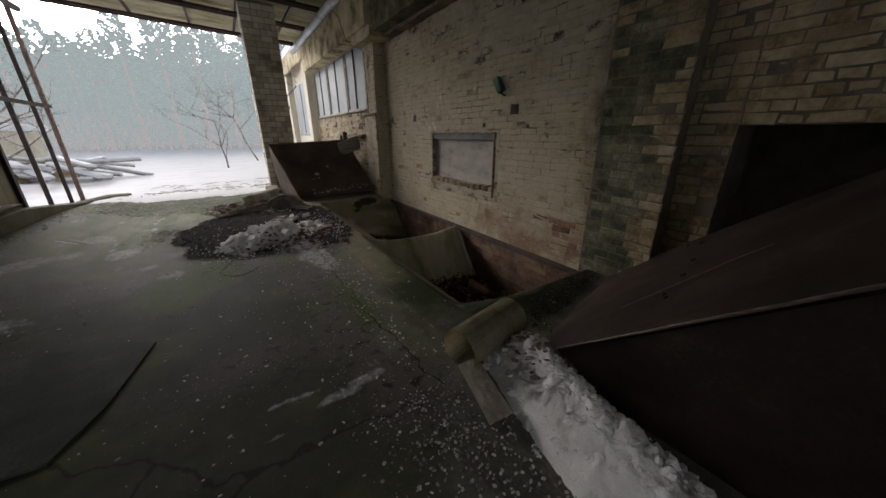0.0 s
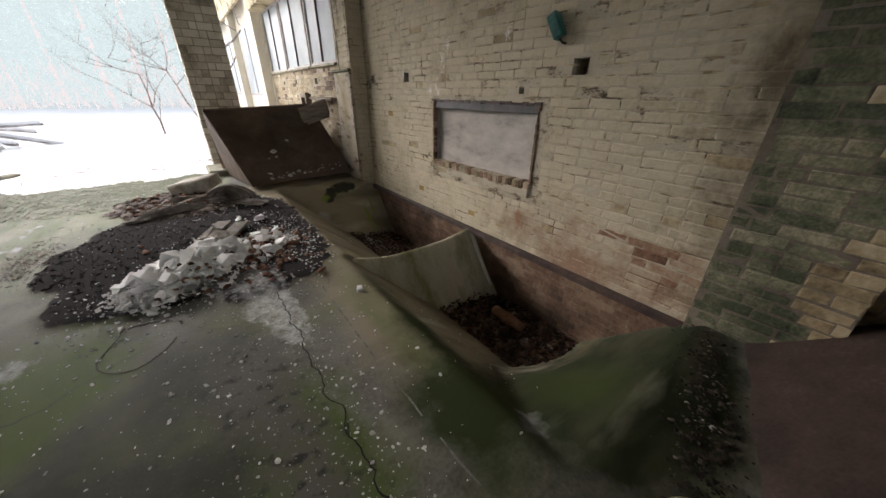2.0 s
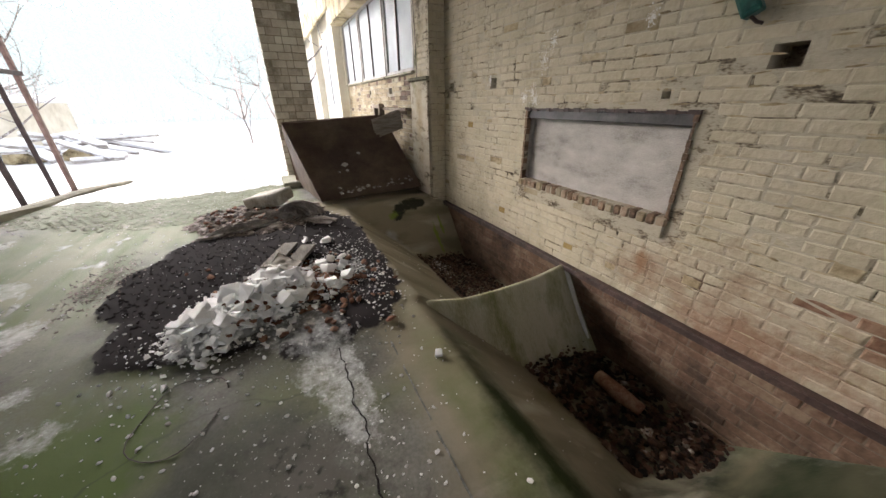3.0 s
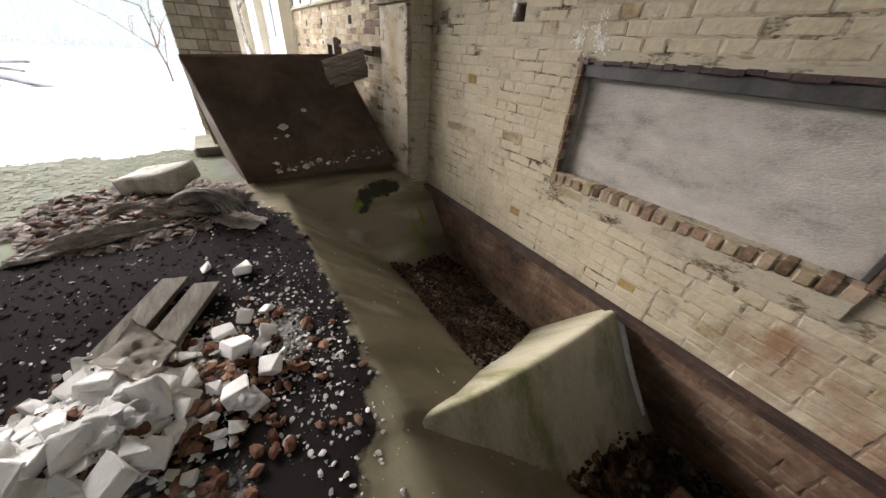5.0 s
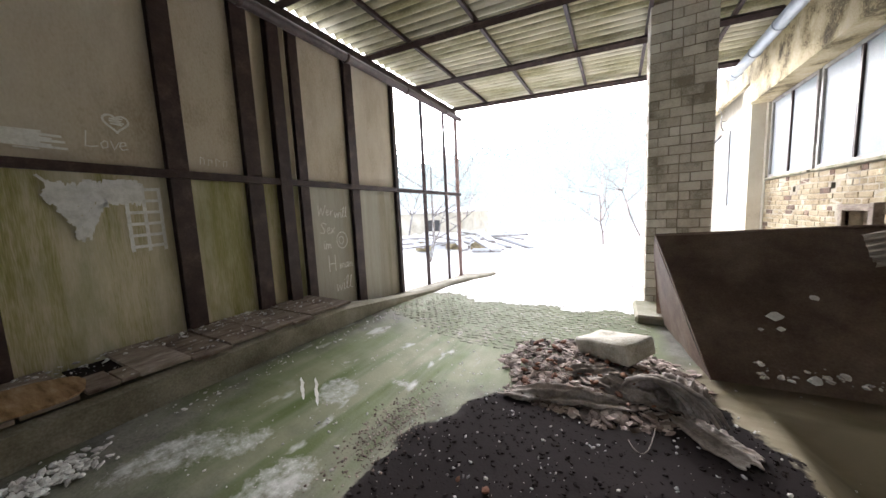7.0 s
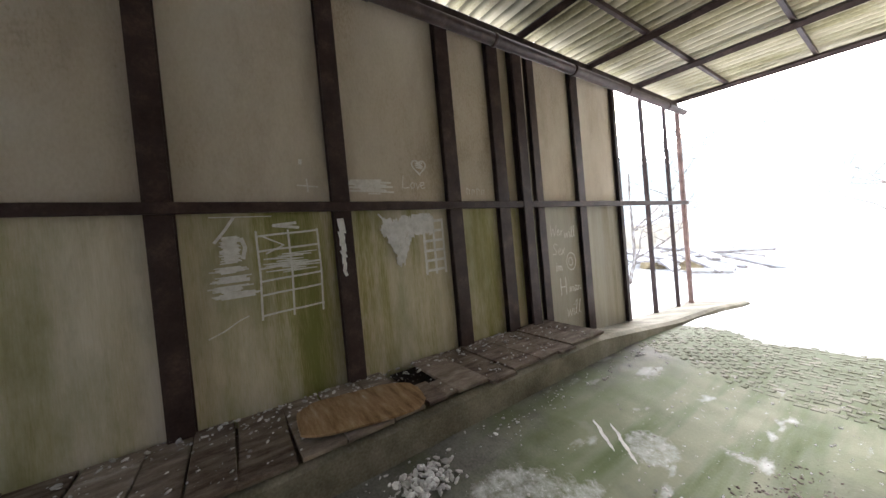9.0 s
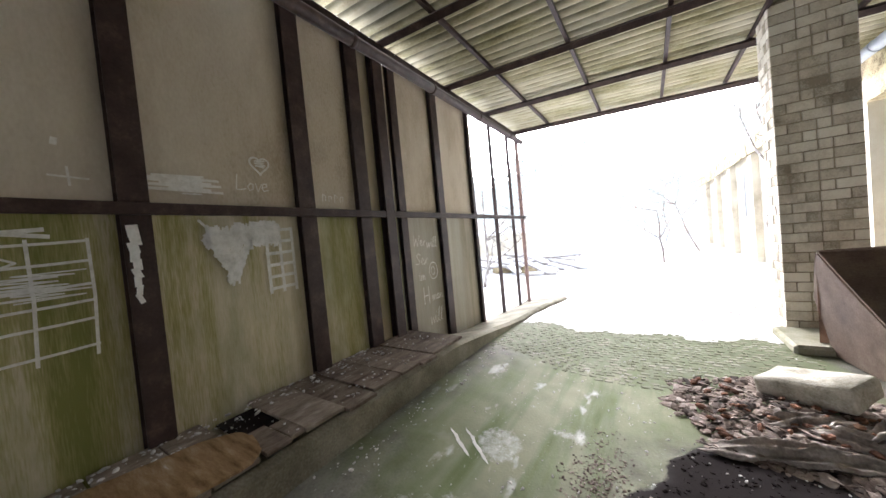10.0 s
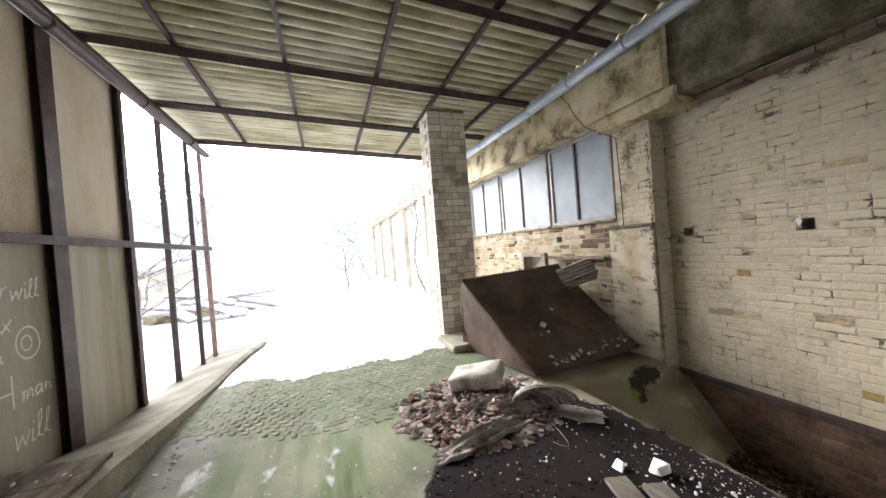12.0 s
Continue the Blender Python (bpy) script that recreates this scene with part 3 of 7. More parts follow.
def floor_material():
    """Damp concrete with moss, chalky lime spots, black soil and cobbles towards the yard."""
    m = material("driveway", [(0.25, (0.05, 0.05, 0.043)), (0.42, (0.10, 0.097, 0.08)), (0.55, (0.17, 0.163, 0.14)), (0.75, (0.27, 0.26, 0.23))], scale=1.3, rough=0.6, bump=0.25, detail=9)
    n, k = m.node_tree.nodes, m.node_tree.links
    b = n["Principled BSDF"]
    geo = n.new("ShaderNodeNewGeometry")
    base = b.inputs["Base Color"].links[0].from_socket

    def noise_mask(scale, lo, hi, detail=6, offset=0.0, stretch=(1, 1, 1)):
        mp = n.new("ShaderNodeMapping")
        mp.inputs["Location"].default_value = (offset, offset, 0)
        mp.inputs["Scale"].default_value = stretch
        k.new(geo.outputs["Position"], mp.inputs["Vector"])
        t = n.new("ShaderNodeTexNoise")
        t.inputs["Scale"].default_value, t.inputs["Detail"].default_value = scale, detail
        k.new(mp.outputs[0], t.inputs["Vector"])
        r = n.new("ShaderNodeMapRange")
        r.inputs[1].default_value, r.inputs[2].default_value = lo, hi
        k.new(t.outputs[0], r.inputs[0])
        return r.outputs[0]

    def over(colour, rgb, mask):
        x = n.new("ShaderNodeMix")
        x.data_type = "RGBA"
        k.new(mask, x.inputs[0])
        k.new(colour, x.inputs[6])
        x.inputs[7].default_value = (*rgb, 1)
        return x.outputs[2]

    def spread(name, scale, lo, hi, detail=7, weight=0.75):
        """A patch attribute broken up by noise."""
        at = n.new("ShaderNodeAttribute")
        at.attribute_name = name
        t = n.new("ShaderNodeTexNoise")
        t.inputs["Scale"].default_value, t.inputs["Detail"].default_value = scale, detail
        t.inputs["Roughness"].default_value = 0.7
        k.new(geo.outputs["Position"], t.inputs["Vector"])
        x = n.new("ShaderNodeMath")
        x.operation = "MULTIPLY_ADD"
        x.inputs[1].default_value = weight
        k.new(at.outputs["Fac"], x.inputs[0])
        k.new(t.outputs[0], x.inputs[2])
        r = n.new("ShaderNodeMapRange")
        r.inputs[1].default_value, r.inputs[2].default_value = lo, hi
        k.new(x.outputs[0], r.inputs[0])
        return r.outputs[0]

    def only(mask, name):
        at = n.new("ShaderNodeAttribute")
        at.attribute_name = name
        x = n.new("ShaderNodeMath")
        x.operation = "MULTIPLY"
        k.new(mask, x.inputs[0])
        k.new(at.outputs["Fac"], x.inputs[1])
        return x.outputs[0]

    c = over(base, (0.26, 0.228, 0.162), spread("pit", 1.5, 0.75, 1.3, 8, 0.9))
    c = over(c, (0.050, 0.053, 0.036), spread("flat", 1.6, 0.78, 1.35, 9, 0.8))
    c = over(c, (0.075, 0.108, 0.022), spread("moss", 2.2, 0.72, 1.1, 9, 0.75))
    c = over(c, (0.12, 0.13, 0.065), noise_mask(1.7, 0.52, 0.72, 9, 9.0))
    # near slope: moss with shade put into its colour
    c = over(c, (0.014, 0.018, 0.008), spread("moss_shade", 2.5, 0.62, 1.05, 9, 0.8))
    c = over(c, (0.27, 0.235, 0.166), spread("pit", 1.5, 0.95, 1.55, 9, 0.9))
    c = over(c, (0.17, 0.145, 0.092), only(noise_mask(1.3, 0.46, 0.66, 9, 2.0, (0.9, 2.6, 1)), "pit"))
    c = over(c, (0.42, 0.385, 0.30), only(noise_mask(1.6, 0.58, 0.76, 10, 12.0, (0.8, 3.0, 1)), "pit"))
    c = over(c, (0.030, 0.040, 0.013), spread("verge", 2.5, 0.72, 1.15, 9, 0.7))
    c = over(c, (0.105, 0.097, 0.082), spread("grit", 4.0, 0.80, 1.20, 9, 0.7))
    c = over(c, (0.03, 0.028, 0.022), only(noise_mask(14.0, 0.55, 0.66, 8, 3.0), "grit"))
    c = over(c, (0.40, 0.39, 0.36), only(noise_mask(60.0, 0.64, 0.70, 4, 7.0), "grit"))
    c = over(c, (0.042, 0.042, 0.03), spread("damp", 5.0, 0.86, 0.97, 9, 0.55))
    c = over(c, (0.20, 0.25, 0.055), spread("green", 6.0, 0.80, 0.98, 9, 0.55))
    c = over(c, (0.135, 0.155, 0.085), spread("cobble", 3.0, 0.9, 1.3, 8, 0.8))
    c = over(c, (0.52, 0.53, 0.53), noise_mask(1.1, 0.68, 0.80, 10, 21.0))
    c = over(c, (0.245, 0.256, 0.165), spread("pale", 2.6, 0.7, 1.35, 9, 0.8))
    c = over(c, (0.085, 0.12, 0.035), only(noise_mask(1.0, 0.45, 0.64, 10, 5.0, (4.5, 0.55, 1)), "pale"))
    c = over(c, (0.6, 0.61, 0.59), only(noise_mask(1.0, 0.63, 0.70, 10, 15.0, (4.0, 1.8, 1)), "pale"))
    c = over(c, (0.66, 0.66, 0.64), spread("pale", 24.0, 0.76, 0.80, 6, 0.12))
    crack = n.new("ShaderNodeTexVoronoi")
    crack.feature = "DISTANCE_TO_EDGE"
    crack.inputs["Scale"].default_value = 0.42
    wob = n.new("ShaderNodeTexNoise")
    wob.inputs["Scale"].default_value, wob.inputs["Detail"].default_value = 1.6, 8
    k.new(geo.outputs["Position"], wob.inputs["Vector"])
    add = n.new("ShaderNodeVectorMath")
    add.operation = "MULTIPLY_ADD"
    add.inputs[1].default_value = (0.9, 0.9, 0)
    k.new(wob.outputs["Color"], add.inputs[0])
    k.new(geo.outputs["Position"], add.inputs[2])
    k.new(add.outputs[0], crack.inputs["Vector"])
    thin = n.new("ShaderNodeMapRange")
    thin.inputs[1].default_value, thin.inputs[2].default_value = 0.006, 0.001
    thin.inputs[4].default_value = 0.75
    k.new(crack.outputs["Distance"], thin.inputs[0])
    fl = n.new("ShaderNodeAttribute")
    fl.attribute_name = "flat"
    cm = n.new("ShaderNodeMath")
    cm.operation = "MULTIPLY"
    k.new(thin.outputs[0], cm.inputs[0])
    k.new(fl.outputs["Fac"], cm.inputs[1])
    c = over(c, (0.02, 0.018, 0.015), cm.outputs[0])
    att = n.new("ShaderNodeAttribute")
    att.attribute_name = "soil"
    c = over(c, (0.021, 0.017, 0.017), spread("soil", 7.0, 0.75, 0.95, 8, 0.8))
    c = over(c, (0.66, 0.655, 0.645), spread("powder", 14.0, 0.92, 1.20, 10, 0.75))
    c = over(c, (0.6, 0.6, 0.59), spread("lime", 15.0, 1.05, 1.45, 10, 0.72))
    c = over(c, (0.6, 0.6, 0.58), spread("lime", 30.0, 0.78, 0.86, 6, 0.2))
    k.new(c, b.inputs["Base Color"])
    rr = n.new("ShaderNodeMapRange")
    rr.inputs[3].default_value, rr.inputs[4].default_value = 0.72, 1.0
    k.new(att.outputs["Fac"], rr.inputs[0])
    k.new(rr.outputs[0], b.inputs["Roughness"])
    sp = n.new("ShaderNodeMapRange")
    sp.inputs[3].default_value, sp.inputs[4].default_value = 0.10, 0.05
    k.new(att.outputs["Fac"], sp.inputs[0])
    k.new(sp.outputs[0], b.inputs["Specular IOR Level"])
    return m


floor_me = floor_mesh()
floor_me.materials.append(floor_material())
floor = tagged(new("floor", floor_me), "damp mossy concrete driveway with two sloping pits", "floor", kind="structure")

# yard: one sheet of snow to the horizon, open where the building stands
bm = bmesh.new()
xs = [-900, -200, -60, -30, -18, -12, -8, -5, -3.3, -2.24, 0, 1.5, 3.4, 5, 8, 12, 18, 30, 60, 200, 900]
ys = [-900, -200, -50, -20, -3.7, 0, 4, 8, 10.4, 12.6, 14, 16, 19, 23, 28, 35, 45, 60, 100, 250, 900]
grid = [[bm.verts.new((x, y, -0.30 - 0.06 * step(13, 30, y) + (0.10 * noise.noise((x * 0.15, y * 0.15, 4)) if y > 14 else 0))) for x in xs] for y in ys]
for j in range(len(ys) - 1):
    for i in range(len(xs) - 1):
        if xs[i] >= -3.4 and xs[i + 1] <= 5.1 and -3.8 < ys[j] and ys[j + 1] <= 12.7:
            continue
        bm.faces.new((grid[j][i], grid[j][i + 1], grid[j + 1][i + 1], grid[j + 1][i]))
tagged(part("ground", bm, M_SNOW, smooth=True), "snow-covered yard", "ground", kind="structure")

# kerb strip along the cladding, dropping towards the yard
def strip_height(y, outer):
    pts = ((-6, 0.36), (6.9, 0.36), (7.0, 0.30), (8.3, 0.0), (9.3, -0.08), (12.6, -0.3)) if outer else ((-6, 0.40), (6.9, 0.40), (7.75, 0.30), (9.0, 0.14), (10.8, 0.02), (12.6, -0.2))
    return float(np.interp(y, [p[0] for p in pts], [p[1] for p in pts]))


bm = bmesh.new()
rows = []
for i in range(75):
    y = -3.4 + 16.0 * i / 74
    zi, zo = strip_height(y, False), strip_height(y, True)
    rows.append([bm.verts.new(v) for v in ((-3.2, y, -0.6), (-3.2, y, zo), (-2.28, y, zi), (-2.22, y, zi - 0.03), (-2.21, y, -0.6))])
for a, b in zip(rows, rows[1:]):
    for i in range(4):
        bm.faces.new((a[i], b[i], b[i + 1], a[i + 1]))
bmesh.ops.recalc_face_normals(bm, faces=bm.faces[:])
kerb = tagged(part("kerb", bm, M_KERB), "raised mossy concrete kerb along the cladding", "kerb", kind="structure")

# divider between the pits
def ridge_top(x):
    return float(np.interp(x, [1.70, 1.86, 2.15, 2.56, 2.95, 3.30, 3.45], [-0.03, -0.075, -0.16, -0.185, -0.185, -0.14, -0.115]))


def ridge_face(x, d):
    """Height of the ridge at a distance d from its crest, towards the far pit if positive."""
    r = math.sqrt(d * d + 0.0009) - 0.03
    fall = 1.36 * r if d > 0 else 1.75 * r - 0.62 * r * r
    return ridge_top(x) - fall + 0.006 * noise.noise((x * 4, d * 4, 2))


bm = bmesh.new()
rows = []
for i in range(41):
    x = 1.70 + (WALL_X - 1.70) * i / 40
    rows.append([bm.verts.new((x, RIDGE_Y + d, ridge_face(x, d))) for d in (-0.72, -0.6, -0.5, -0.4, -0.3, -0.2, -0.12, -0.07, -0.035, -0.012, 0.012, 0.035, 0.07, 0.12, 0.2, 0.3, 0.42, 0.56, 0.7)])
for a, b in zip(rows, rows[1:]):
    for i in range(len(a) - 1):
        bm.faces.new((a[i], b[i], b[i + 1], a[i + 1]))
tagged(part("pit_divider", bm, M_DIVIDER, smooth=True), "mossy concrete ridge between the pits", "concrete wall", kind="structure")

tagged(part("lime_edge", tube([(3.41, RIDGE_Y + d, ridge_face(3.41, d)) for d in (0.0, -0.06, -0.14, -0.24, -0.36, -0.46)], [0.012, 0.022, 0.026, 0.022, 0.024, 0.012], 7), M_CHALK, smooth=True), "white lime crust on the edge of the pit ridge", "lime crust")

# ---- brick walls ----
def wall_box(name, lo, hi, mat, label):
    return tagged(part(name, box(lo, hi), mat), label, "wall", kind="structure")


def recess_wall(name, xf, xb, y0, y1, z0, z1, recesses, mat, label):
    """A wall whose face looks towards -x, with rectangular recesses (ya, yb, za, zb, depth) let into it."""
    ys = sorted({y0, y1, *[r[0] for r in recesses], *[r[1] for r in recesses]})
    zs = sorted({z0, z1, *[r[2] for r in recesses], *[r[3] for r in recesses]})
    bm = bmesh.new()

    def quad(*ps):
        bm.faces.new([bm.verts.new(p) for p in ps])

    for ya, yb in zip(ys, ys[1:]):
        for za, zb in zip(zs, zs[1:]):
            d = max([r[4] for r in recesses if r[0] <= ya and yb <= r[1] and r[2] <= za and zb <= r[3]] or [0])
            quad((xf + d, ya, za), (xf + d, ya, zb), (xf + d, yb, zb), (xf + d, yb, za))
    for ya, yb, za, zb, d in recesses:
        quad((xf, ya, za), (xf, ya, zb), (xf + d, ya, zb), (xf + d, ya, za))
        quad((xf, yb, za), (xf + d, yb, za), (xf + d, yb, zb), (xf, yb, zb))
        quad((xf, ya, za), (xf + d, ya, za), (xf + d, yb, za), (xf, yb, za))
        quad((xf, ya, zb), (xf, yb, zb), (xf + d, yb, zb), (xf + d, ya, zb))
    quad((xb, y0, z0), (xb, y1, z0), (xb, y1, z1), (xb, y0, z1))
    quad((xf, y0, z0), (xf, y0, z1), (xb, y0, z1), (xb, y0, z0))
    quad((xf, y1, z0), (xb, y1, z0), (xb, y1, z1), (xf, y1, z1))
    quad((xf, y0, z1), (xf, y1, z1), (xb, y1, z1), (xb, y0, z1))
    quad((xf, y0, z0), (xb, y0, z0), (xb, y1, z0), (xf, y1, z0))
    bmesh.ops.remove_doubles(bm, verts=bm.verts[:], dist=0.0005)
    return tagged(part(name, bm, mat), label, "wall", kind="structure")


WINDOW = (3.46, 5.08, 0.63, 1.36)
HOLES = [(3.045, 3.185, 1.58, 1.70), (5.68, 5.81, 1.575, 1.69), (6.70, 6.815, 1.575, 1.68), (3.66, 3.72, 1.44, 1.50)]
wall_east = recess_wall("wall_east", 3.463, 3.85, 1.2, 7.0, -1.7, 3.168, [(*WINDOW, 0.09)] + [(*h, 0.22) for h in HOLES], M_PAINTEDJOINT, "brick wall with flaking cream paint")
FAR_HOLES = [(8.72, 8.86, 1.59, 1.69), (10.15, 10.25, 1.6, 1.68), (11.2, 11.28, 1.6, 1.68)]
wall_far = recess_wall("wall_east_far", 3.223, 3.6, 7.55, 12.4, -0.6, 1.86, [(*h, 0.2) for h in FAR_HOLES] + [(9.35, 9.9, -0.6, 1.32, 0.15)], M_MORTAR, "yellow brick wall under the window band")
wall_box("wall_east_fascia", (2.93, 6.6, 3.28), (3.6, 12.4, 4.5), M_PLASTER, "stained plaster band with moss")
wall_box("wall_east_upper", (3.05, BACK_Y, 3.17), (3.85, 6.598, 4.5), M_PLASTERDARK, "stained plastered upper wall")
wall_near = wall_box("wall_east_near", (3.463, 0.88, -1.7), (3.85, 1.198, 3.16), M_DARKMORTAR, "weathered brick wall beside the opening")
wall_over = wall_box("wall_east_over", (3.463, BACK_Y, 1.4), (3.85, 0.878, 3.16), M_DARKMORTAR, "weathered brick wall over the opening")
# unseen end wall, added; the gateway's width sets how much light enters
wall_box("wall_south", (1.2, BACK_Y - 0.3, -1.7), (6.2, BACK_Y, 4.6), M_PLASTER, "plain unseen end wall added beside the rear gateway")
wall_box("wall_south_lintel", (-3.4, BACK_Y - 0.3, 3.85), (1.198, BACK_Y, 4.6), M_PLASTER, "plain unseen end wall added over the rear gateway")
# chamber added behind the opening; its dark colour stands in for shade
wall_box("wall_chamber", (6.0, BACK_Y, -1.7), (6.2, 1.6, 2.2), M_DARKMORTAR, "dark-coloured wall added inside the opening")
wall_box("wall_chamber_side", (3.852, 1.3, -1.7), (6.0, 1.6, 2.2), M_DARKMORTAR, "dark-coloured wall added inside the opening")
wall_box("chamber_ceiling", (3.852, BACK_Y, 2.21), (6.2, 1.6, 2.4), M_DARKMORTAR, "dark-coloured ceiling added inside the opening")
wall_box("chamber_floor", (3.46, BACK_Y, -0.3), (6.0, 1.29, -0.05), M_DARKMORTAR, "dark-coloured floor added inside the opening")
pilaster = wall_box("pilaster", (3.215, 7.002, -0.6), (3.6, 7.548, 3.10), M_PAINTEDJOINT, "brick pilaster with peeling cream paint")
pier = wall_box("pier", (3.325, 1.19, -0.4), (3.462, 1.85, 2.6), M_DARKMORTAR, "mossy green brick pier")
wall_box("pier_top", (3.30, 1.17, 2.602), (3.462, 1.87, 3.16), M_PLASTER, "stained plaster over the brick pier")
wall_box("wall_pit", (3.47, BACK_Y, -1.75), (3.9, 1.2, -0.31), M_DARKMORTAR, "dark foundation wall")

wall_box("wall_east_foot", (3.4592, 1.86, -1.7), (3.4622, 7.0, -0.15), M_FOOT, "dark jointed foot of the brick wall")

for y, z, r in ((1.5, 2.60, 0.12), (1.66, 2.54, 0.09), (1.40, 2.60, 0.08)):
    bm = bmesh.new()
    for i in range(520):
        a = random.uniform(0, 6.28)
        c = Vector((3.32 - abs(random.gauss(0, 0.02)), y + random.gauss(0, r), z + random.gauss(0, 0.06)))
        d = Vector((-random.uniform(0.2, 1), 0.6 * math.cos(a), random.uniform(-0.9, 0.6))).normalized() * random.uniform(0.03, 0.085)
        w = d.orthogonal().normalized() * 0.004
        bm.faces.new([bm.verts.new(q) for q in (c - w, c + w, c + d + 0.3 * w, c + d - 0.3 * w)])
    tagged(part("moss_tuft", bm, M_MOSS), "green moss tuft on top of the brick pier", "moss", kind="stuff")

# projecting lintel band with a rusty lower edge
bm = bmesh.new()
add_box(bm, (2.99, 6.52, 3.10), (3.46, 7.6, 3.275))
add_box(bm, (3.30, BACK_Y, 3.12), (3.462, 6.515, 3.165))
tagged(part("trim_lintel", bm, M_PLASTER), "crumbling concrete lintel band", "lintel", kind="structure")
bm = bmesh.new()
for i in range(46):
    y = 6.5 - i * 0.16
    d, h = random.uniform(0.01, 0.05), random.uniform(0.015, 0.05)
    add_box(bm, (3.29 - d, y - 0.15, 3.115 - h * 0.5), (3.45, y, 3.13 + h * 0.4))
tagged(part("steel_band", bm, M_RUST), "corroded steel edge under the lintel band", "steel band", kind="stuff")
ledge = empty("ledge_rail", "rusty angle iron along the foot of the wall", "angle iron")
part("top_flange", box((3.388, 1.86, -0.122), (3.452, 6.98, -0.113), 0.003), M_RAIL, ledge)
part("front_flange", box((3.388, 1.86, -0.172), (3.397, 6.98, -0.1225), 0.003), M_RAIL, ledge)

# ---- roof ----
def beam_z(x):
    return 4.14 - 0.05 * x


def roof():
    bm = bmesh.new()
    pitch = 0.177
    x0, x1 = -3.3, 2.925
    rows = []
    y0, y1 = BACK_Y, 12.6
    n = int((y1 - y0) / pitch * 8)
    for i in range(n + 1):
        y = y0 + (y1 - y0) * i / n
        h = 0.032 * math.cos(2 * math.pi * y / pitch)
        rows.append([bm.verts.new((x, y, beam_z(x) + 0.16 + h)) for x in (x0, x1)])
    for a, b in zip(rows, rows[1:]):
        bm.faces.new((a[0], a[1], b[1], b[0]))
    return bm


def shaded_grimy_valleys(m, pitch):
    """Painted shade, with some dirt, in the recesses of the corrugation's underside."""
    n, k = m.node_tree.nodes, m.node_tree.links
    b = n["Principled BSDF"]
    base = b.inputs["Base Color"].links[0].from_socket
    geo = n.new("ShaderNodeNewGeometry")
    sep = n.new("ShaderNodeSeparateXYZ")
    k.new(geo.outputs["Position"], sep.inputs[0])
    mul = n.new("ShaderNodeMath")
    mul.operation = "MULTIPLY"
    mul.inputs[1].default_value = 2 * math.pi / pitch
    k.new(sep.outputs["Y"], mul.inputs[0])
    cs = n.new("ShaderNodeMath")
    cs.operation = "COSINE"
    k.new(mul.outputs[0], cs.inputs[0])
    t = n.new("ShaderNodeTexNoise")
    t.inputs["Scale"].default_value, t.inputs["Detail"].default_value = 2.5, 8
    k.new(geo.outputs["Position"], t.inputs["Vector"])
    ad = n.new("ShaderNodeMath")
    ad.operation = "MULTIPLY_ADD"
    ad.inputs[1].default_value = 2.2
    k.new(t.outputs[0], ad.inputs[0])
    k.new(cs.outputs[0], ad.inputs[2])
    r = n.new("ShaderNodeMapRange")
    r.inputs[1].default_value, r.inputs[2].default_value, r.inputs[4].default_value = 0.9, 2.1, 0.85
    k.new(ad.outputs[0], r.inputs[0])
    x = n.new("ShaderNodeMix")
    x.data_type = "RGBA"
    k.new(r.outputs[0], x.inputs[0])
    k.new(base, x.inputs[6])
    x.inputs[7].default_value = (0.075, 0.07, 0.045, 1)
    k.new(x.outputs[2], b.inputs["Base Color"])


shaded_grimy_valleys(M_ROOF, 0.177)
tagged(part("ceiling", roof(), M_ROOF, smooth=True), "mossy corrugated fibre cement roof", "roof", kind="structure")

for y in (12.15, 10.35, 8.72, 7.05, 5.4, 3.75, 2.1, 0.45, -1.2, -2.9):
    bm = bmesh.new()
    add_tube(bm, [(-3.25, y, beam_z(-3.25)), (2.7, y, beam_z(2.7))], 0.06, 4)
    tagged(part("roof_beam", bm, M_STEEL), "brown steel roof beam under the sheets", "beam", "roof beams")
for x in (-2.25, -1.06, 0.13, 1.15, 2.2):
    bm = box((x - 0.025, BACK_Y, beam_z(x) + 0.06), (x + 0.025, 12.3, beam_z(x) + 0.12))
    tagged(part("purlin", bm, M_STEEL), "thin brown steel purlin under the roof sheets", "purlin", "purlins")

# ---- left cladding ----
cladding = empty("wall_west", "wall of grey cement panels between brown steel posts", "wall", kind="structure")
for ya, yb in ((-3.4, -2.9), (-2.9, -1.3), (-1.3, 0.3), (0.3, 1.8), (1.8, 3.2), (3.2, 4.45), (4.45, 5.72), (5.72, 6.45), (6.45, 7.08), (7.08, 8.15), (8.15, 9.32)):
    for za, zb in ((strip_height(yb, True) - 0.03, 1.995), (2.005, 4.05)):
        dx = random.uniform(-0.012, 0.0)
        part("wall_panel", box((LEFT_X - 0.03 + dx, ya + 0.004, za), (LEFT_X + dx, yb - 0.004, zb), 0.003), M_PANEL if zb > 2 else M_PANELLOW if yb < 7.1 else M_PANELPALE, cladding)
for y, w in ((3.2, 0.17), (4.44, 0.17), (5.70, 0.19), (6.46, 0.20), (7.15, 0.15), (8.14, 0.19), (9.30, 0.10), (1.8, 0.16), (0.3, 0.16), (-1.3, 0.16), (-2.9, 0.16)):
    z0 = strip_height(y, True)
    bm = bmesh.new()
    add_box(bm, (LEFT_X + 0.002, y - w / 2, z0), (LEFT_X + 0.012, y + w / 2, 4.1))
    add_box(bm, (LEFT_X + 0.012, y - 0.008, z0), (LEFT_X + 0.055, y + 0.008, 4.1))
    add_box(bm, (LEFT_X + 0.055, y - w * 0.45, z0), (LEFT_X + 0.064, y + w * 0.45, 4.1))
    part("mullion", bm, M_STEEL, cladding)
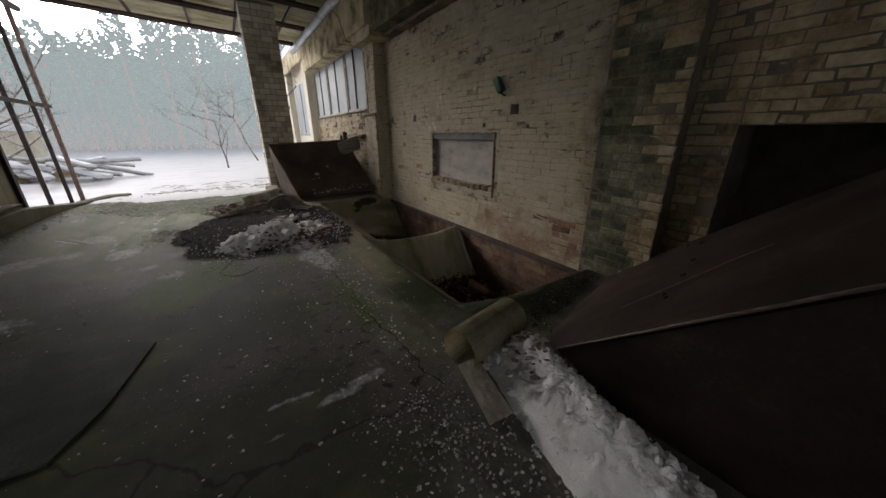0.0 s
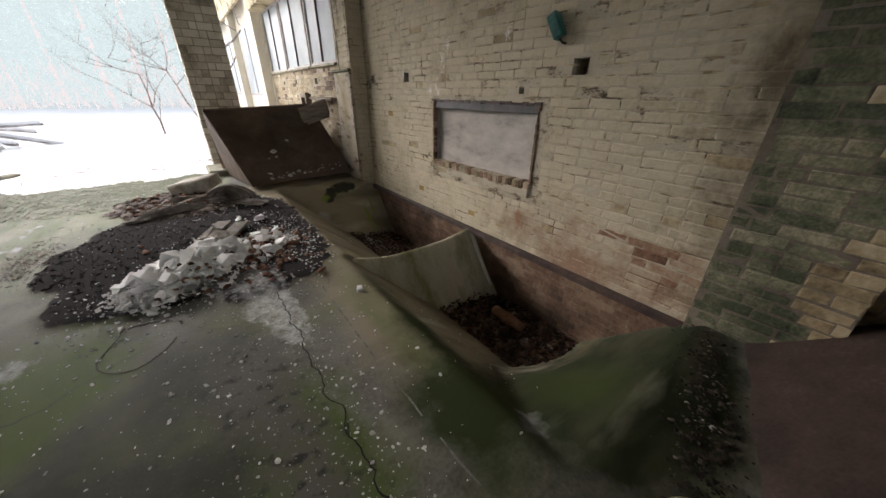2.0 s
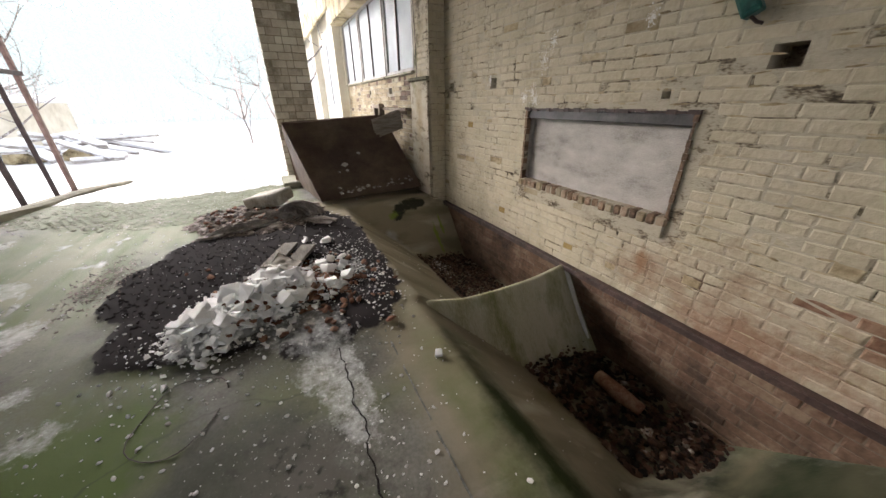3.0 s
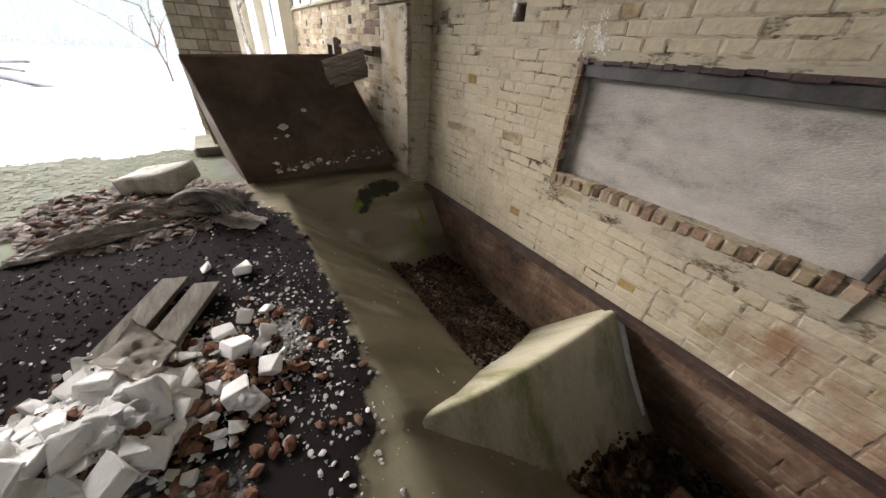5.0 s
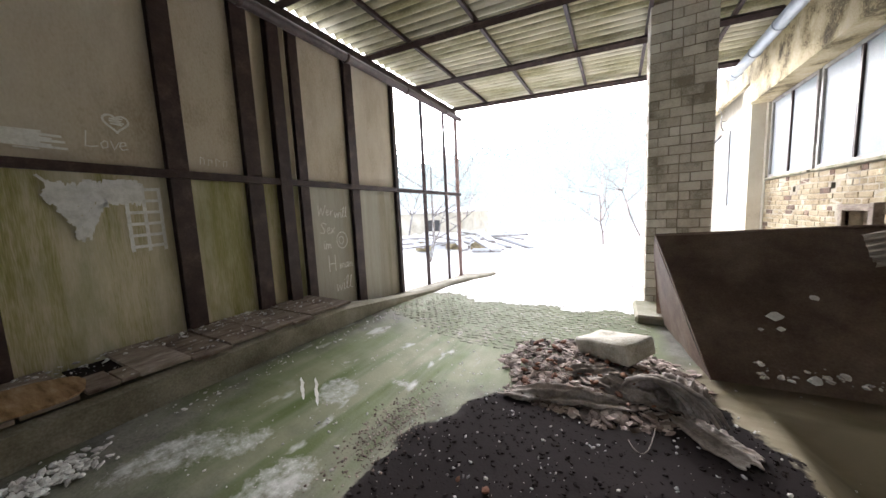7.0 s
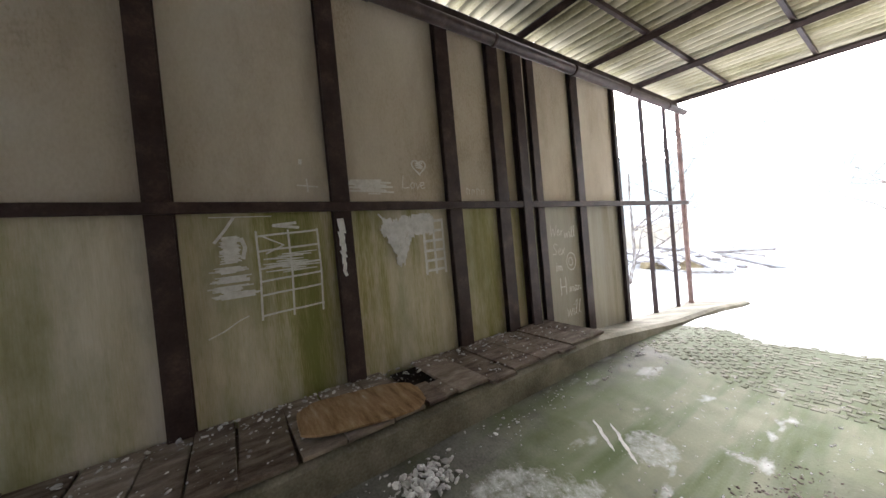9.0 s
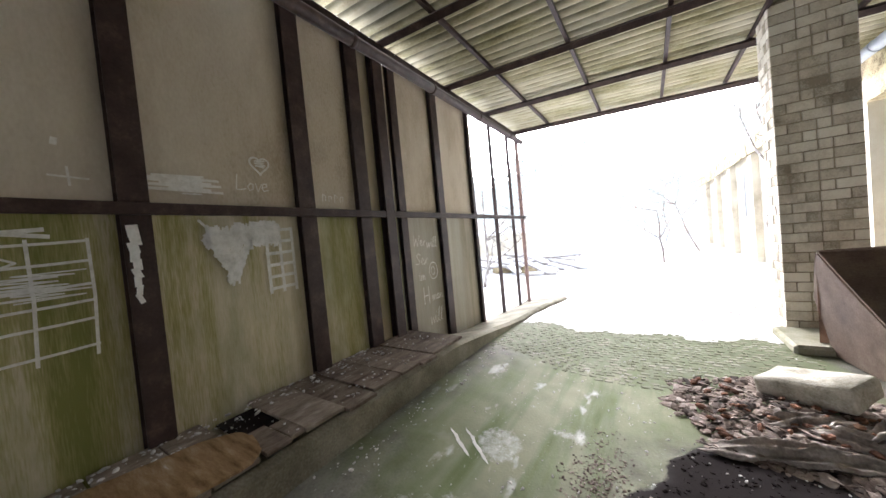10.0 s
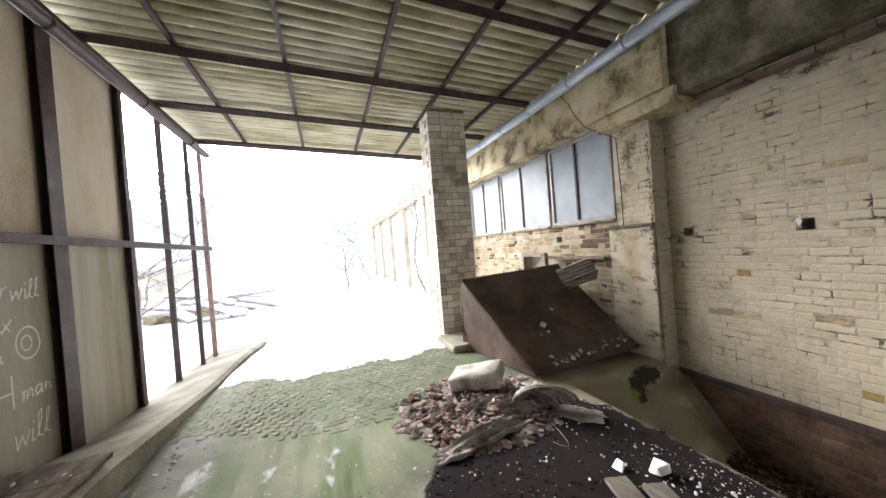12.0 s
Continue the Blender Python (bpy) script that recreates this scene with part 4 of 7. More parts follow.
bm = box((LEFT_X + 0.004, 6.76, 0.3), (LEFT_X + 0.014, 6.92, 4.1))
add_box(bm, (LEFT_X + 0.014, 6.834, 0.3), (LEFT_X + 0.10, 6.846, 4.1))
add_box(bm, (LEFT_X + 0.10, 6.76, 0.3), (LEFT_X + 0.112, 6.92, 4.1))
part("corner_post", bm, M_STEEL, cladding)
part("wall_plate", box((LEFT_X - 0.03, -3.4, 4.06), (LEFT_X + 0.05, 12.15, 4.27), 0.004), M_STEEL, cladding)
for y, z0, w in ((10.38, -0.22, 0.03), (11.42, -0.28, 0.022), (12.12, -0.34, 0.05)):
    tagged(part("frame_post", box((LEFT_X - 0.02, y - w, z0), (LEFT_X + 0.05, y + w, 4.05), 0.005), M_POST if w > 0.04 else M_STEEL), "rusty steel post of the open end bay", "post", "frame posts")
tagged(part("rail", box((LEFT_X + 0.066, -3.4, 1.98), (LEFT_X + 0.105, 12.15, 2.06), 0.004), M_STEEL), "brown steel rail across the cladding", "rail")
bm = bmesh.new()
add_tube(bm, [(LEFT_X + 0.13, -3.4, 4.02), (LEFT_X + 0.13, 12.2, 4.02)], 0.07, 14)
for y in np.arange(-3.3, 12.2, 1.62):
    add_tube(bm, [(LEFT_X + 0.13, y, 4.02), (LEFT_X + 0.13, y + 0.06, 4.02)], 0.08, 14)
bmesh.ops.recalc_face_normals(bm, faces=bm.faces[:])
tagged(part("top_pipe", bm, M_STEEL, smooth=True), "brown steel pipe along the eaves", "pipe")
bm = bmesh.new()
add_tube(bm, [(2.72, BACK_Y, 3.90), (2.72, 12.6, 3.90)], 0.085, 14)
for y in np.arange(-3.3, 12.4, 0.92):
    add_tube(bm, [(2.72, y, 3.90), (2.72, y + 0.03, 3.90)], 0.095, 14)
bmesh.ops.recalc_face_normals(bm, faces=bm.faces[:])
tagged(part("gutter", bm, M_GUTTER, smooth=True), "blue-grey metal gutter along the eaves", "gutter")
bm = tube([(2.78, 8.05, 3.86), (2.9, 8.0, 3.72), (2.91, 7.9, 3.5), (2.92, 7.72, 3.25), (3.19, 7.46, 3.02), (3.2, 7.44, 2.2), (3.2, 7.45, 1.2), (3.19, 7.42, 0.55), (3.2, 7.36, 0.35), (3.19, 7.42, 0.25)], 0.006, 5)
tagged(part("cable", bm, M_STEEL), "thin dark cable hanging down the pilaster", "cable")

# boards over the kerb channel
y = -1.6
while y < 6.85:
    w = random.uniform(0.24, 0.34)
    if not 4.72 < y + w / 2 < 5.05:
        zt = 0.415 + random.uniform(-0.008, 0.012)
        m = pose(0, 0, 0, 0, 0, random.uniform(-1.5, 1.5))
        bm = box((-0.42 + random.uniform(-0.03, 0.0), 0, 0), (0.42 + random.uniform(-0.02, 0.05), w - 0.012, 0.03), 0.004)
        ob = part("channel_board", bm, M_WOOD)
        ob.matrix_world = pose(-2.66, y, zt) @ m
        tagged(ob, "weathered grey board covering the kerb channel", "board", "channel boards")
    y += w
bm = box((-2.58, 4.70, 0.435), (-2.24, 4.86, 0.462), 0.003)
tagged(part("short_board", bm, M_WOOD), "short broken board beside the open channel", "board")
tagged(part("short_board", box((-2.50, 4.90, 0.425), (-2.23, 5.06, 0.452), 0.003, pose(0, 0, 0, 0, 0, 0.6)), M_WOOD), "short broken board beside the open channel", "board")
# thin black sheet in place of the shaded hole between the boards
tagged(part("channel_mud", box((-3.05, 4.74, 0.398), (-2.58, 5.03, 0.408)), M_SOIL), "black sheet standing in for the dark open kerb channel", "mud", kind="stuff")

# peeling round-cornered sheet of plywood on the boards
bm = bmesh.new()
ring = []
for i in range(72):
    a = 2 * math.pi * i / 72
    c, sn = math.cos(a), math.sin(a)
    r = 1.0 + 0.05 * noise.noise((c * 2.2, sn * 2.2, 1)) + 0.025 * noise.noise((c * 9, sn * 9, 2))
    ring.append((0.45 * r * math.copysign(abs(c) ** 0.6, c), 0.27 * r * math.copysign(abs(sn) ** 0.6, sn)))
top = [bm.verts.new((x, y, 0.016 + 0.012 * noise.noise((x * 3, y * 3, 0)))) for x, y in ring]
low = [bm.verts.new((x, y, 0.0)) for x, y in ring]
bm.faces.new(top)
bm.faces.new(low[::-1])
for i in range(72):
    bm.faces.new((top[i], low[i], low[(i + 1) % 72], top[(i + 1) % 72]))
ob = part("plywood_sheet", bm, M_PLY)
ob.matrix_world = pose(-2.53, 4.30, 0.462, 0, 1.0, 78)
tagged(ob, "orange-brown plywood sheet with a ragged edge on the boards", "plywood")

# chalk and spray marks on the panels
CHALK_X = LEFT_X + 0.004


def stroke(bm, pts, w=0.006):
    """A flat painted line through points (y, z) on the panels."""
    for (ya, za), (yb, zb) in zip(pts, pts[1:]):
        d = Vector((yb - ya, zb - za))
        if d.length < 1e-5:
            continue
        d.normalize()
        n = Vector((-d.y, d.x)) * w
        e = d * w * 0.5
        cx = CHALK_X + 0.00025 * (len(bm.faces) % 40)
        bm.faces.new([bm.verts.new((cx, p.x, p.y)) for p in (Vector((ya, za)) - e + n, Vector((yb, zb)) + e + n, Vector((yb, zb)) + e - n, Vector((ya, za)) - e - n)])


def scribble(bm, y0, y1, z0, z1, n=12, w=0.007, wild=0.2):
    pts = []
    for i in range(n):
        u = i / (n - 1)
        yy = y0 if i % 2 else y1
        pts.append((yy + random.uniform(-wild, wild) * (y1 - y0) * 0.5, z1 + (z0 - z1) * u + random.uniform(-wild, wild) * (z1 - z0) / n))
    stroke(bm, pts, w)


def mark(bm, label, mat=None):
    tagged(part("chalk_drawing", bm, mat or M_CHALKTHIN), label, "graffiti", kind="stuff")


bm = bmesh.new()
for z in (1.80, 1.68, 1.54, 1.44, 1.33, 1.17):
    stroke(bm, [(3.76, z), (3.9, z + 0.012), (4.08, z + 0.02), (4.22, z + 0.03)], 0.008)
for y in (3.76, 3.99, 4.22):
    stroke(bm, [(y, 1.84), (y + 0.005, 1.5), (y - 0.01, 1.14)], 0.008)
stroke(bm, [(3.8, 1.8), (3.95, 1.72), (3.82, 1.66)], 0.006)
scribble(bm, 3.84, 4.14, 1.5, 1.66, 18, 0.004, 0.6)
scribble(bm, 3.88, 4.06, 1.86, 1.90, 3, 0.012)
mark(bm, "chalk grid drawn on the grey panel")
bm = bmesh.new()
scribble(bm, 3.53, 3.64, 1.61, 1.81, 44, 0.005, 0.35)
scribble(bm, 3.54, 3.62, 1.62, 1.80, 30, 0.006, 0.3)
stroke(bm, [(3.66, 1.79), (3.68, 1.72), (3.66, 1.64)], 0.014)
for z in (1.56, 1.49, 1.42, 1.37):
    scribble(bm, 3.44 + random.uniform(0, 0.06), 3.68 + random.uniform(-0.05, 0.05), z - 0.025, z + 0.02, 12, 0.005, 0.5)
stroke(bm, [(3.40, 1.07), (3.50, 1.11), (3.60, 1.17), (3.66, 1.19)], 0.005)
mark(bm, "white paint scribble on the grey panel")
bm = bmesh.new()
for i in range(620):
    u = random.random()
    top = 1.92 - 0.07 * (1 - u) ** 2
    bot = 1.80 - 0.34 * math.exp(-((u - 0.30) / 0.17) ** 2) - 0.05 * u
    y, z, a = 4.84 + 0.56 * u, bot + (top - bot) * random.random(), random.uniform(0.6, 1.6)
    d = random.uniform(0.015, 0.045)
    stroke(bm, [(y - d * math.cos(a), z - d * math.sin(a)), (y, z), (y + d * math.cos(a + 0.3), z + d * math.sin(a + 0.3))], random.uniform(0.008, 0.016))
for i in range(5):
    stroke(bm, [(4.86 + 0.03 * i, 1.88 - 0.03 * i), (4.80 + 0.05 * i, 1.95 - 0.04 * i)], 0.010)
mark(bm, "white paint splash smeared on the mossy panel", M_CHALK)
bm = bmesh.new()
for i in range(6):
    z = 1.86 - 0.105 * i
    stroke(bm, [(5.28, z), (5.53, z + 0.01)], 0.014)
for y in (5.29, 5.41, 5.53):
    stroke(bm, [(y, 1.88), (y, 1.30)], 0.014)
mark(bm, "white painted grid on the mossy panel", M_CHALK)
bm = bmesh.new()
scribble(bm, 4.58, 4.92, 2.17, 2.28, 15, 0.009, 0.5)
stroke(bm, [(4.72, 2.15), (4.84, 2.15)], 0.006)
mark(bm, "chalk scribble on the upper panel")
bm = bmesh.new()
heart = [(5.30 + 0.0050 * 16 * math.sin(t) ** 3 * 1.05, 2.44 + 0.0052 * (13 * math.cos(t) - 5 * math.cos(2 * t) - 2 * math.cos(3 * t) - math.cos(4 * t))) for t in [i * 2 * math.pi / 28 for i in range(29)]]
stroke(bm, heart, 0.008)
scribble(bm, 5.26, 5.34, 2.42, 2.48, 7, 0.006)
mark(bm, "small chalk heart on the upper panel")
bm = bmesh.new()
stroke(bm, [(4.10, 2.215), (4.26, 2.205)], 0.006)
stroke(bm, [(4.175, 2.27), (4.18, 2.16)], 0.006)
stroke(bm, [(4.135, 2.40), (4.14, 2.43)], 0.014)
mark(bm, "chalk cross on the upper panel")


# handwriting: for each letter its width and its pen strokes, in units of the letter height
PEN = {
    "W": (1.0, (((0.0, 1.0), (0.18, 0.02), (0.42, 0.7), (0.62, 0.0), (0.95, 1.05)),)),
    "S": (0.7, (((0.62, 0.88), (0.35, 1.0), (0.12, 0.8), (0.3, 0.55), (0.55, 0.35), (0.4, 0.05), (0.05, 0.12)),)),
    "H": (0.8, (((0.1, 1.0), (0.05, 0.0)), ((0.62, 1.0), (0.6, 0.0)), ((0.02, 0.5), (0.7, 0.55)))),
    "L": (0.7, (((0.1, 1.0), (0.1, 0.5), (0.08, 0.05), (0.35, 0.0), (0.65, 0.12)),)),
    "e": (0.5, (((0.05, 0.25), (0.35, 0.35), (0.3, 0.55), (0.1, 0.5), (0.05, 0.2), (0.2, 0.0), (0.48, 0.12)),)),
    "r": (0.42, (((0.05, 0.5), (0.1, 0.0), (0.12, 0.35), (0.38, 0.52)),)),
    "w": (0.65, (((0.02, 0.5), (0.12, 0.02), (0.3, 0.4), (0.42, 0.02), (0.6, 0.5)),)),
    "i": (0.25, (((0.1, 0.5), (0.1, 0.05), (0.22, 0.08)), ((0.1, 0.7), (0.13, 0.74)))),
    "l": (0.32, (((0.02, 0.1), (0.22, 0.7), (0.2, 1.0), (0.08, 0.9), (0.1, 0.1), (0.3, 0.05)),)),
    "x": (0.5, (((0.02, 0.5), (0.42, 0.0)), ((0.42, 0.55), (0.0, 0.0)))),
    "m": (0.75, (((0.05, 0.5), (0.08, 0.0), (0.15, 0.45), (0.3, 0.4), (0.32, 0.02), (0.42, 0.45), (0.56, 0.4), (0.6, 0.05), (0.72, 0.08)),)),
    "n": (0.55, (((0.05, 0.5), (0.08, 0.0), (0.15, 0.42), (0.34, 0.42), (0.38, 0.05), (0.5, 0.08)),)),
    "a": (0.52, (((0.4, 0.45), (0.15, 0.5), (0.05, 0.2), (0.18, 0.0), (0.38, 0.2), (0.4, 0.48), (0.4, 0.05), (0.5, 0.08)),)),
    "o": (0.5, (((0.25, 0.5), (0.06, 0.3), (0.15, 0.02), (0.38, 0.12), (0.4, 0.42), (0.22, 0.5)),)),
    "v": (0.45, (((0.02, 0.5), (0.2, 0.0), (0.42, 0.52)),)),
    " ": (0.35, ()),
}


def writing(text, y, z, size, label, w=0.0065):
    """Chalk handwriting on the panels, drawn stroke by stroke."""
    bm = bmesh.new()
    for ch in text:
        width, strokes = PEN[ch]
        for line in strokes:
            pts = [(y + size * (a + 0.12 * b) + random.uniform(-1, 1) * 0.03 * size, z + size * b + random.uniform(-1, 1) * 0.03 * size) for a, b in line]
            stroke(bm, pts, w * random.uniform(0.75, 1.15))
        y += width * size
        z += random.uniform(-0.02, 0.02) * size
    tagged(part("lettering", bm, M_CHALKTHIN), label, "lettering", kind="stuff")


writing("Love", 5.08, 2.21, 0.13, "the word Love chalked on the upper panel", 0.004)
bm = bmesh.new()
for k in range(4):
    stroke(bm, [(5.92 + 0.075 * k, 2.15), (5.925 + 0.075 * k, 2.23 - 0.02 * (k % 2)), (5.96 + 0.075 * k, 2.21), (5.955 + 0.075 * k, 2.16 + 0.02 * (k % 3))], 0.004)
mark(bm, "illegible chalk letters on the upper panel")
for text, y, z, size in (("Wer", 7.36, 1.57, 0.15), ("will", 7.68, 1.53, 0.17), ("Sex", 7.38, 1.29, 0.17), ("im", 7.42, 1.06, 0.16), ("man", 7.70, 0.72, 0.16), ("will", 7.60, 0.36, 0.22)):
    writing(text, y, z, size, "handwritten chalk words on the lower panel")
bm = bmesh.new()
stroke(bm, [(7.80 + 0.11 * math.cos(t), 1.17 + 0.13 * math.sin(t)) for t in [i * 0.35 for i in range(19)]], 0.007)
stroke(bm, [(7.78 + 0.05 * math.cos(t), 1.17 + 0.06 * math.sin(t)) for t in [i * 0.5 for i in range(13)]], 0.006)
stroke(bm, [(7.5, 0.95), (7.5, 0.70), (7.5, 0.82), (7.62, 0.82), (7.62, 0.95), (7.62, 0.70)], 0.008)
mark(bm, "chalk circle and strokes on the lower panel")
bm = bmesh.new()
for i in range(9):
    stroke(bm, [(4.41 + 0.008 * math.sin(i * 2.1), 1.90 - i * 0.055), (4.415 + 0.008 * math.sin(i * 1.7), 1.85 - i * 0.055)], 0.030 - 0.002 * i)
for v in bm.verts:
    v.co.x += 0.068
mark(bm, "white paint drip on the brown post", M_CHALK)

# white strips stand in for daylight through a broken panel's slit and crack
bm = box((LEFT_X + 0.006, 3.47, 1.955), (LEFT_X + 0.009, 3.88, 1.962))
tagged(part("broken_edge", bm, M_CHALK), "white strip for the daylight slit under the rail", "broken edge")
bm = bmesh.new()
stroke(bm, [(3.62, 1.95), (3.56, 1.86), (3.49, 1.77)], 0.010)
tagged(part("broken_edge", bm, M_CHALK), "white strip for the daylit crack across the panel", "broken edge")

# ---- masonry column ----
column = tagged(part("column", box((1.157, 9.587, -0.3), (1.883, 10.08, 4.2)), M_MORTAR), "square column of pale sand-lime blocks", "column", kind="structure")


# ---- loose shapes ----
def lump(size, seed, squash=0.7):
    """An angular broken piece."""
    bm = bmesh.new()
    bmesh.ops.create_icosphere(bm, subdivisions=1, radius=1)
    for v in bm.verts:
        k = 1 + 0.45 * noise.noise(v.co * 1.3 + Vector((seed * 3.7, seed, 0)))
        v.co = Vector((v.co.x * k * size, v.co.y * k * size * 0.8, v.co.z * k * size * squash))
    return bm


LUMPS = []
for i in range(8):
    b0 = lump(1.0, i + 1)
    LUMPS.append(([v.co.copy() for v in b0.verts], [[v.index for v in f.verts] for f in b0.faces]))
    b0.free()


def scatter(name, places, mat, label, category, flat=0.6):
    """Many small broken pieces (x, y, z, size) in one mesh."""
    verts, faces = [], []
    for x, y, z, r in places:
        vs, fs = random.choice(LUMPS)
        m = pose(x, y, z, random.uniform(-25, 25), random.uniform(-25, 25), random.uniform(0, 360)) @ Matrix.Diagonal((r, r * random.uniform(0.6, 1), r * flat, 1))
        o = len(verts)
        verts += [m @ v for v in vs]
        faces += [[i + o for i in f] for f in fs]
    me = bpy.data.meshes.new(name)
    me.from_pydata(verts, [], faces)
    me.materials.append(mat)
    return tagged(new(name, me), label, category, kind="stuff")


def top_of(x, y):
    return floor_height(x, y) + 0.03 * dirt(x, y)


def crumple(points, radius, sides=9, seed=0, wild=0.5):
    """A sagging, crinkled fold of cloth along points."""
    rad = list(radius) if isinstance(radius, (list, tuple)) else [radius] * len(points)
    n = (len(points) - 1) * 5
    pos = np.linspace(0, len(points) - 1, n + 1)
    fine = [tuple(float(np.interp(p, range(len(points)), [q[k] for q in points])) for k in range(3)) for p in pos]
    bm = tube(fine, [float(np.interp(p, range(len(points)), rad)) * (1 + 0.25 * noise.noise((p * 2.3, seed, 0))) for p in pos], sides)
    r = max(rad)
    for v in bm.verts:
        c = v.co.copy()
        for f, w in ((9, 1.0), (24, 0.55)):
            v.co += Vector((noise.noise(c * f + Vector((seed, 0, 0))), noise.noise(c * f + Vector((0, seed, 5))), noise.noise(c * f + Vector((0, 9, seed))))) * wild * r * w
    return bm


def sheet(quad, nx, ny, thick, bulge, seed, crease=0.0):
    """A buckled sheet between four corners, with thickness."""
    a, b, c, d = [Vector(q) for q in quad]
    nrm = (b - a).cross(d - a).normalized()
    bm = bmesh.new()
    g = []
    for j in range(ny + 1):
        row = []
        for i in range(nx + 1):
            u, v = i / nx, j / ny
            p = (a * (1 - u) + b * u) * (1 - v) + (d * (1 - u) + c * u) * v
            row.append(bm.verts.new(p + nrm * bulge * noise.noise(p * 2.5 + Vector((seed, seed, 0))) + (nrm * crease * (abs(noise.noise(p * 13 + Vector((0, seed, seed)))) + 0.5 * noise.noise(p * 30)) if crease else Vector())))
        g.append(row)
    for j in range(ny):
        for i in range(nx):
            bm.faces.new((g[j][i], g[j][i + 1], g[j + 1][i + 1], g[j + 1][i]))
    bmesh.ops.solidify(bm, geom=bm.faces[:], thickness=thick)
    return bm


# ---- skips of rusted plate ----
def skip_at(label, front, side, back, mat):
    top = empty("skip", label, "skip", "rusty skips")
    part("front_plate", sheet(front, 14, 10, 0.02, 0.02, 3), mat, top, smooth=False)
    part("side_plate", sheet(side, 8, 8, 0.016, 0.015, 5), mat, top)
    part("back_plate", sheet(back, 6, 6, 0.016, 0.01, 7), mat, top)
    a, b = Vector(front[3]), Vector(front[2])
    part("rim", tube([a, a.lerp(b, 0.5), b], 0.016, 6), mat, top)
    a, b = Vector(front[0]), Vector(front[3])
    part("edge_bead", tube([a, a.lerp(b, 0.5), b], 0.007, 6), mat, top)
    return top


skip = skip_at("tilted rusty steel skip leaning by the brick column",
               ((1.47, 7.30, 0.06), (3.14, 7.30, 0.10), (2.96, 8.56, 1.22), (1.18, 8.64, 1.14)),
               ((1.46, 7.33, 0.05), (1.17, 8.66, 1.13), (1.2, 8.88, 0.62), (1.30, 8.80, 0.01)),
               ((1.17, 8.66, 1.12), (2.96, 8.58, 1.20), (3.1, 8.95, 0.0), (1.25, 8.95, 0.0)), M_RUST)
skip_at("dark rusted steel skip standing over the pit edge",
        ((1.78, 1.12, 0.0), (3.42, 1.62, -0.06), (3.43, 0.10, 1.22), (1.50, -0.25, 1.25)),
        ((1.80, 1.10, 0.0), (1.50, -0.27, 1.24), (1.62, -1.6, 1.1), (1.85, -1.5, 0.0)),
        ((1.50, -0.27, 1.23), (3.43, 0.08, 1.2), (3.43, -1.4, 0.9), (1.62, -1.6, 1.08)), M_RUSTDARK)

near_skip = [o for o in scene.objects if o.name == "skip.001"][0]
up = (Vector((3.42, 1.62, -0.06)) - Vector((1.78, 1.12, 0.0))).cross(Vector((1.50, -0.25, 1.25)) - Vector((1.78, 1.12, 0.0))).normalized()
# pale ribbon for a dusty streak, its soft sheen put into the colour
line = [Vector(p) for p in ((2.16, 1.14, 0.08), (2.12, 0.82, 0.38), (2.15, 0.68, 0.525), (2.21, 0.57, 0.64), (2.27, 0.42, 0.80), (2.27, 0.31, 0.91))]
b0 = bmesh.new()
prev = None
for i in range(61):
    f = i / 60 * (len(line) - 1)
    k = min(int(f), len(line) - 2)
    p = line[k].lerp(line[k + 1], f - k) + up * 0.013
    w = 0.022 * math.sin(math.pi * i / 60) ** 0.7 * (0.45 + 0.8 * abs(noise.noise((i * 0.21, 4, 0))))
    d = up.cross(line[k + 1] - line[k]).normalized()
    cur = (b0.verts.new(p - d * w * 1.3), b0.verts.new(p + up * 0.002), b0.verts.new(p + d * w * 0.6))
    if prev:
        for q in (0, 1):
            b0.faces.new((prev[q], prev[q + 1], cur[q + 1], cur[q]))
    prev = cur
part("dust_line", b0, M_RUST, near_skip, smooth=True)
# black lumps stand in for the dark inside of rust holes
for x, y, z in ((2.77, 0.69, 0.695), (2.22, 0.57, 0.66), (2.02, 0.56, 0.61), (1.98, 0.54, 0.615), (2.5, 0.63, 0.66), (2.9, 0.8, 0.62)):
    ob = part("rust_hole", lump(0.016 + 0.008 * (z > 0.65), x, 0.3), M_VOID, near_skip)
    ob.matrix_world = pose(x, y, z + 0.004, -38, 0, 10)
scatter("lime_bits", [(x, 7.30 + d, 0.10 + 0.05 * (x - 1.47) + 0.86 * d, r) for x, d, r in [(1.75 + 1.3 * random.random() ** 1.3, 0.02 + 0.10 * random.random() ** 2, 0.008 + 0.028 * random.random() ** 2) for i in range(70)]], M_STONE, "pale crumbs lying along the skip's lower edge", "rubble")
for x, y, z, r in ((1.98, 7.78, 0.505, 0.06), (1.99, 7.69, 0.425, 0.03), (2.26, 7.94, 0.65, 0.04), (1.86, 7.68, 0.41, 0.022), (2.08, 7.36, 0.155, 0.05), (2.24, 7.40, 0.20, 0.04)):
    b0 = lump(r, x, 0.12)
    ob = part("lime_splash", b0, M_STONE)
    ob.matrix_world = pose(x, y, z, 40, 0, 10)
    tagged(ob, "white lime splash stuck on the rusty plate", "lime splash")

# broken roofing slab lying over the skip's corner
slab = empty("broken_slab", "broken corrugated cement slab on the skip's corner", "slab")
bm = bmesh.new()
n = 28
rows = []
for i in range(n + 1):
    u = i / n
    h = 0.014 * math.cos(u * 5 * 2 * math.pi)
    rows.append([bm.verts.new((-0.28 + 0.56 * v + (0.03 * noise.noise((u * 6, v * 9, 1)) if v in (0, 1) else 0), -0.15 + 0.3 * u, h + 0.02 * noise.noise((v * 3, u * 3, 2)))) for v in (0, 0.25, 0.5, 0.75, 1)])
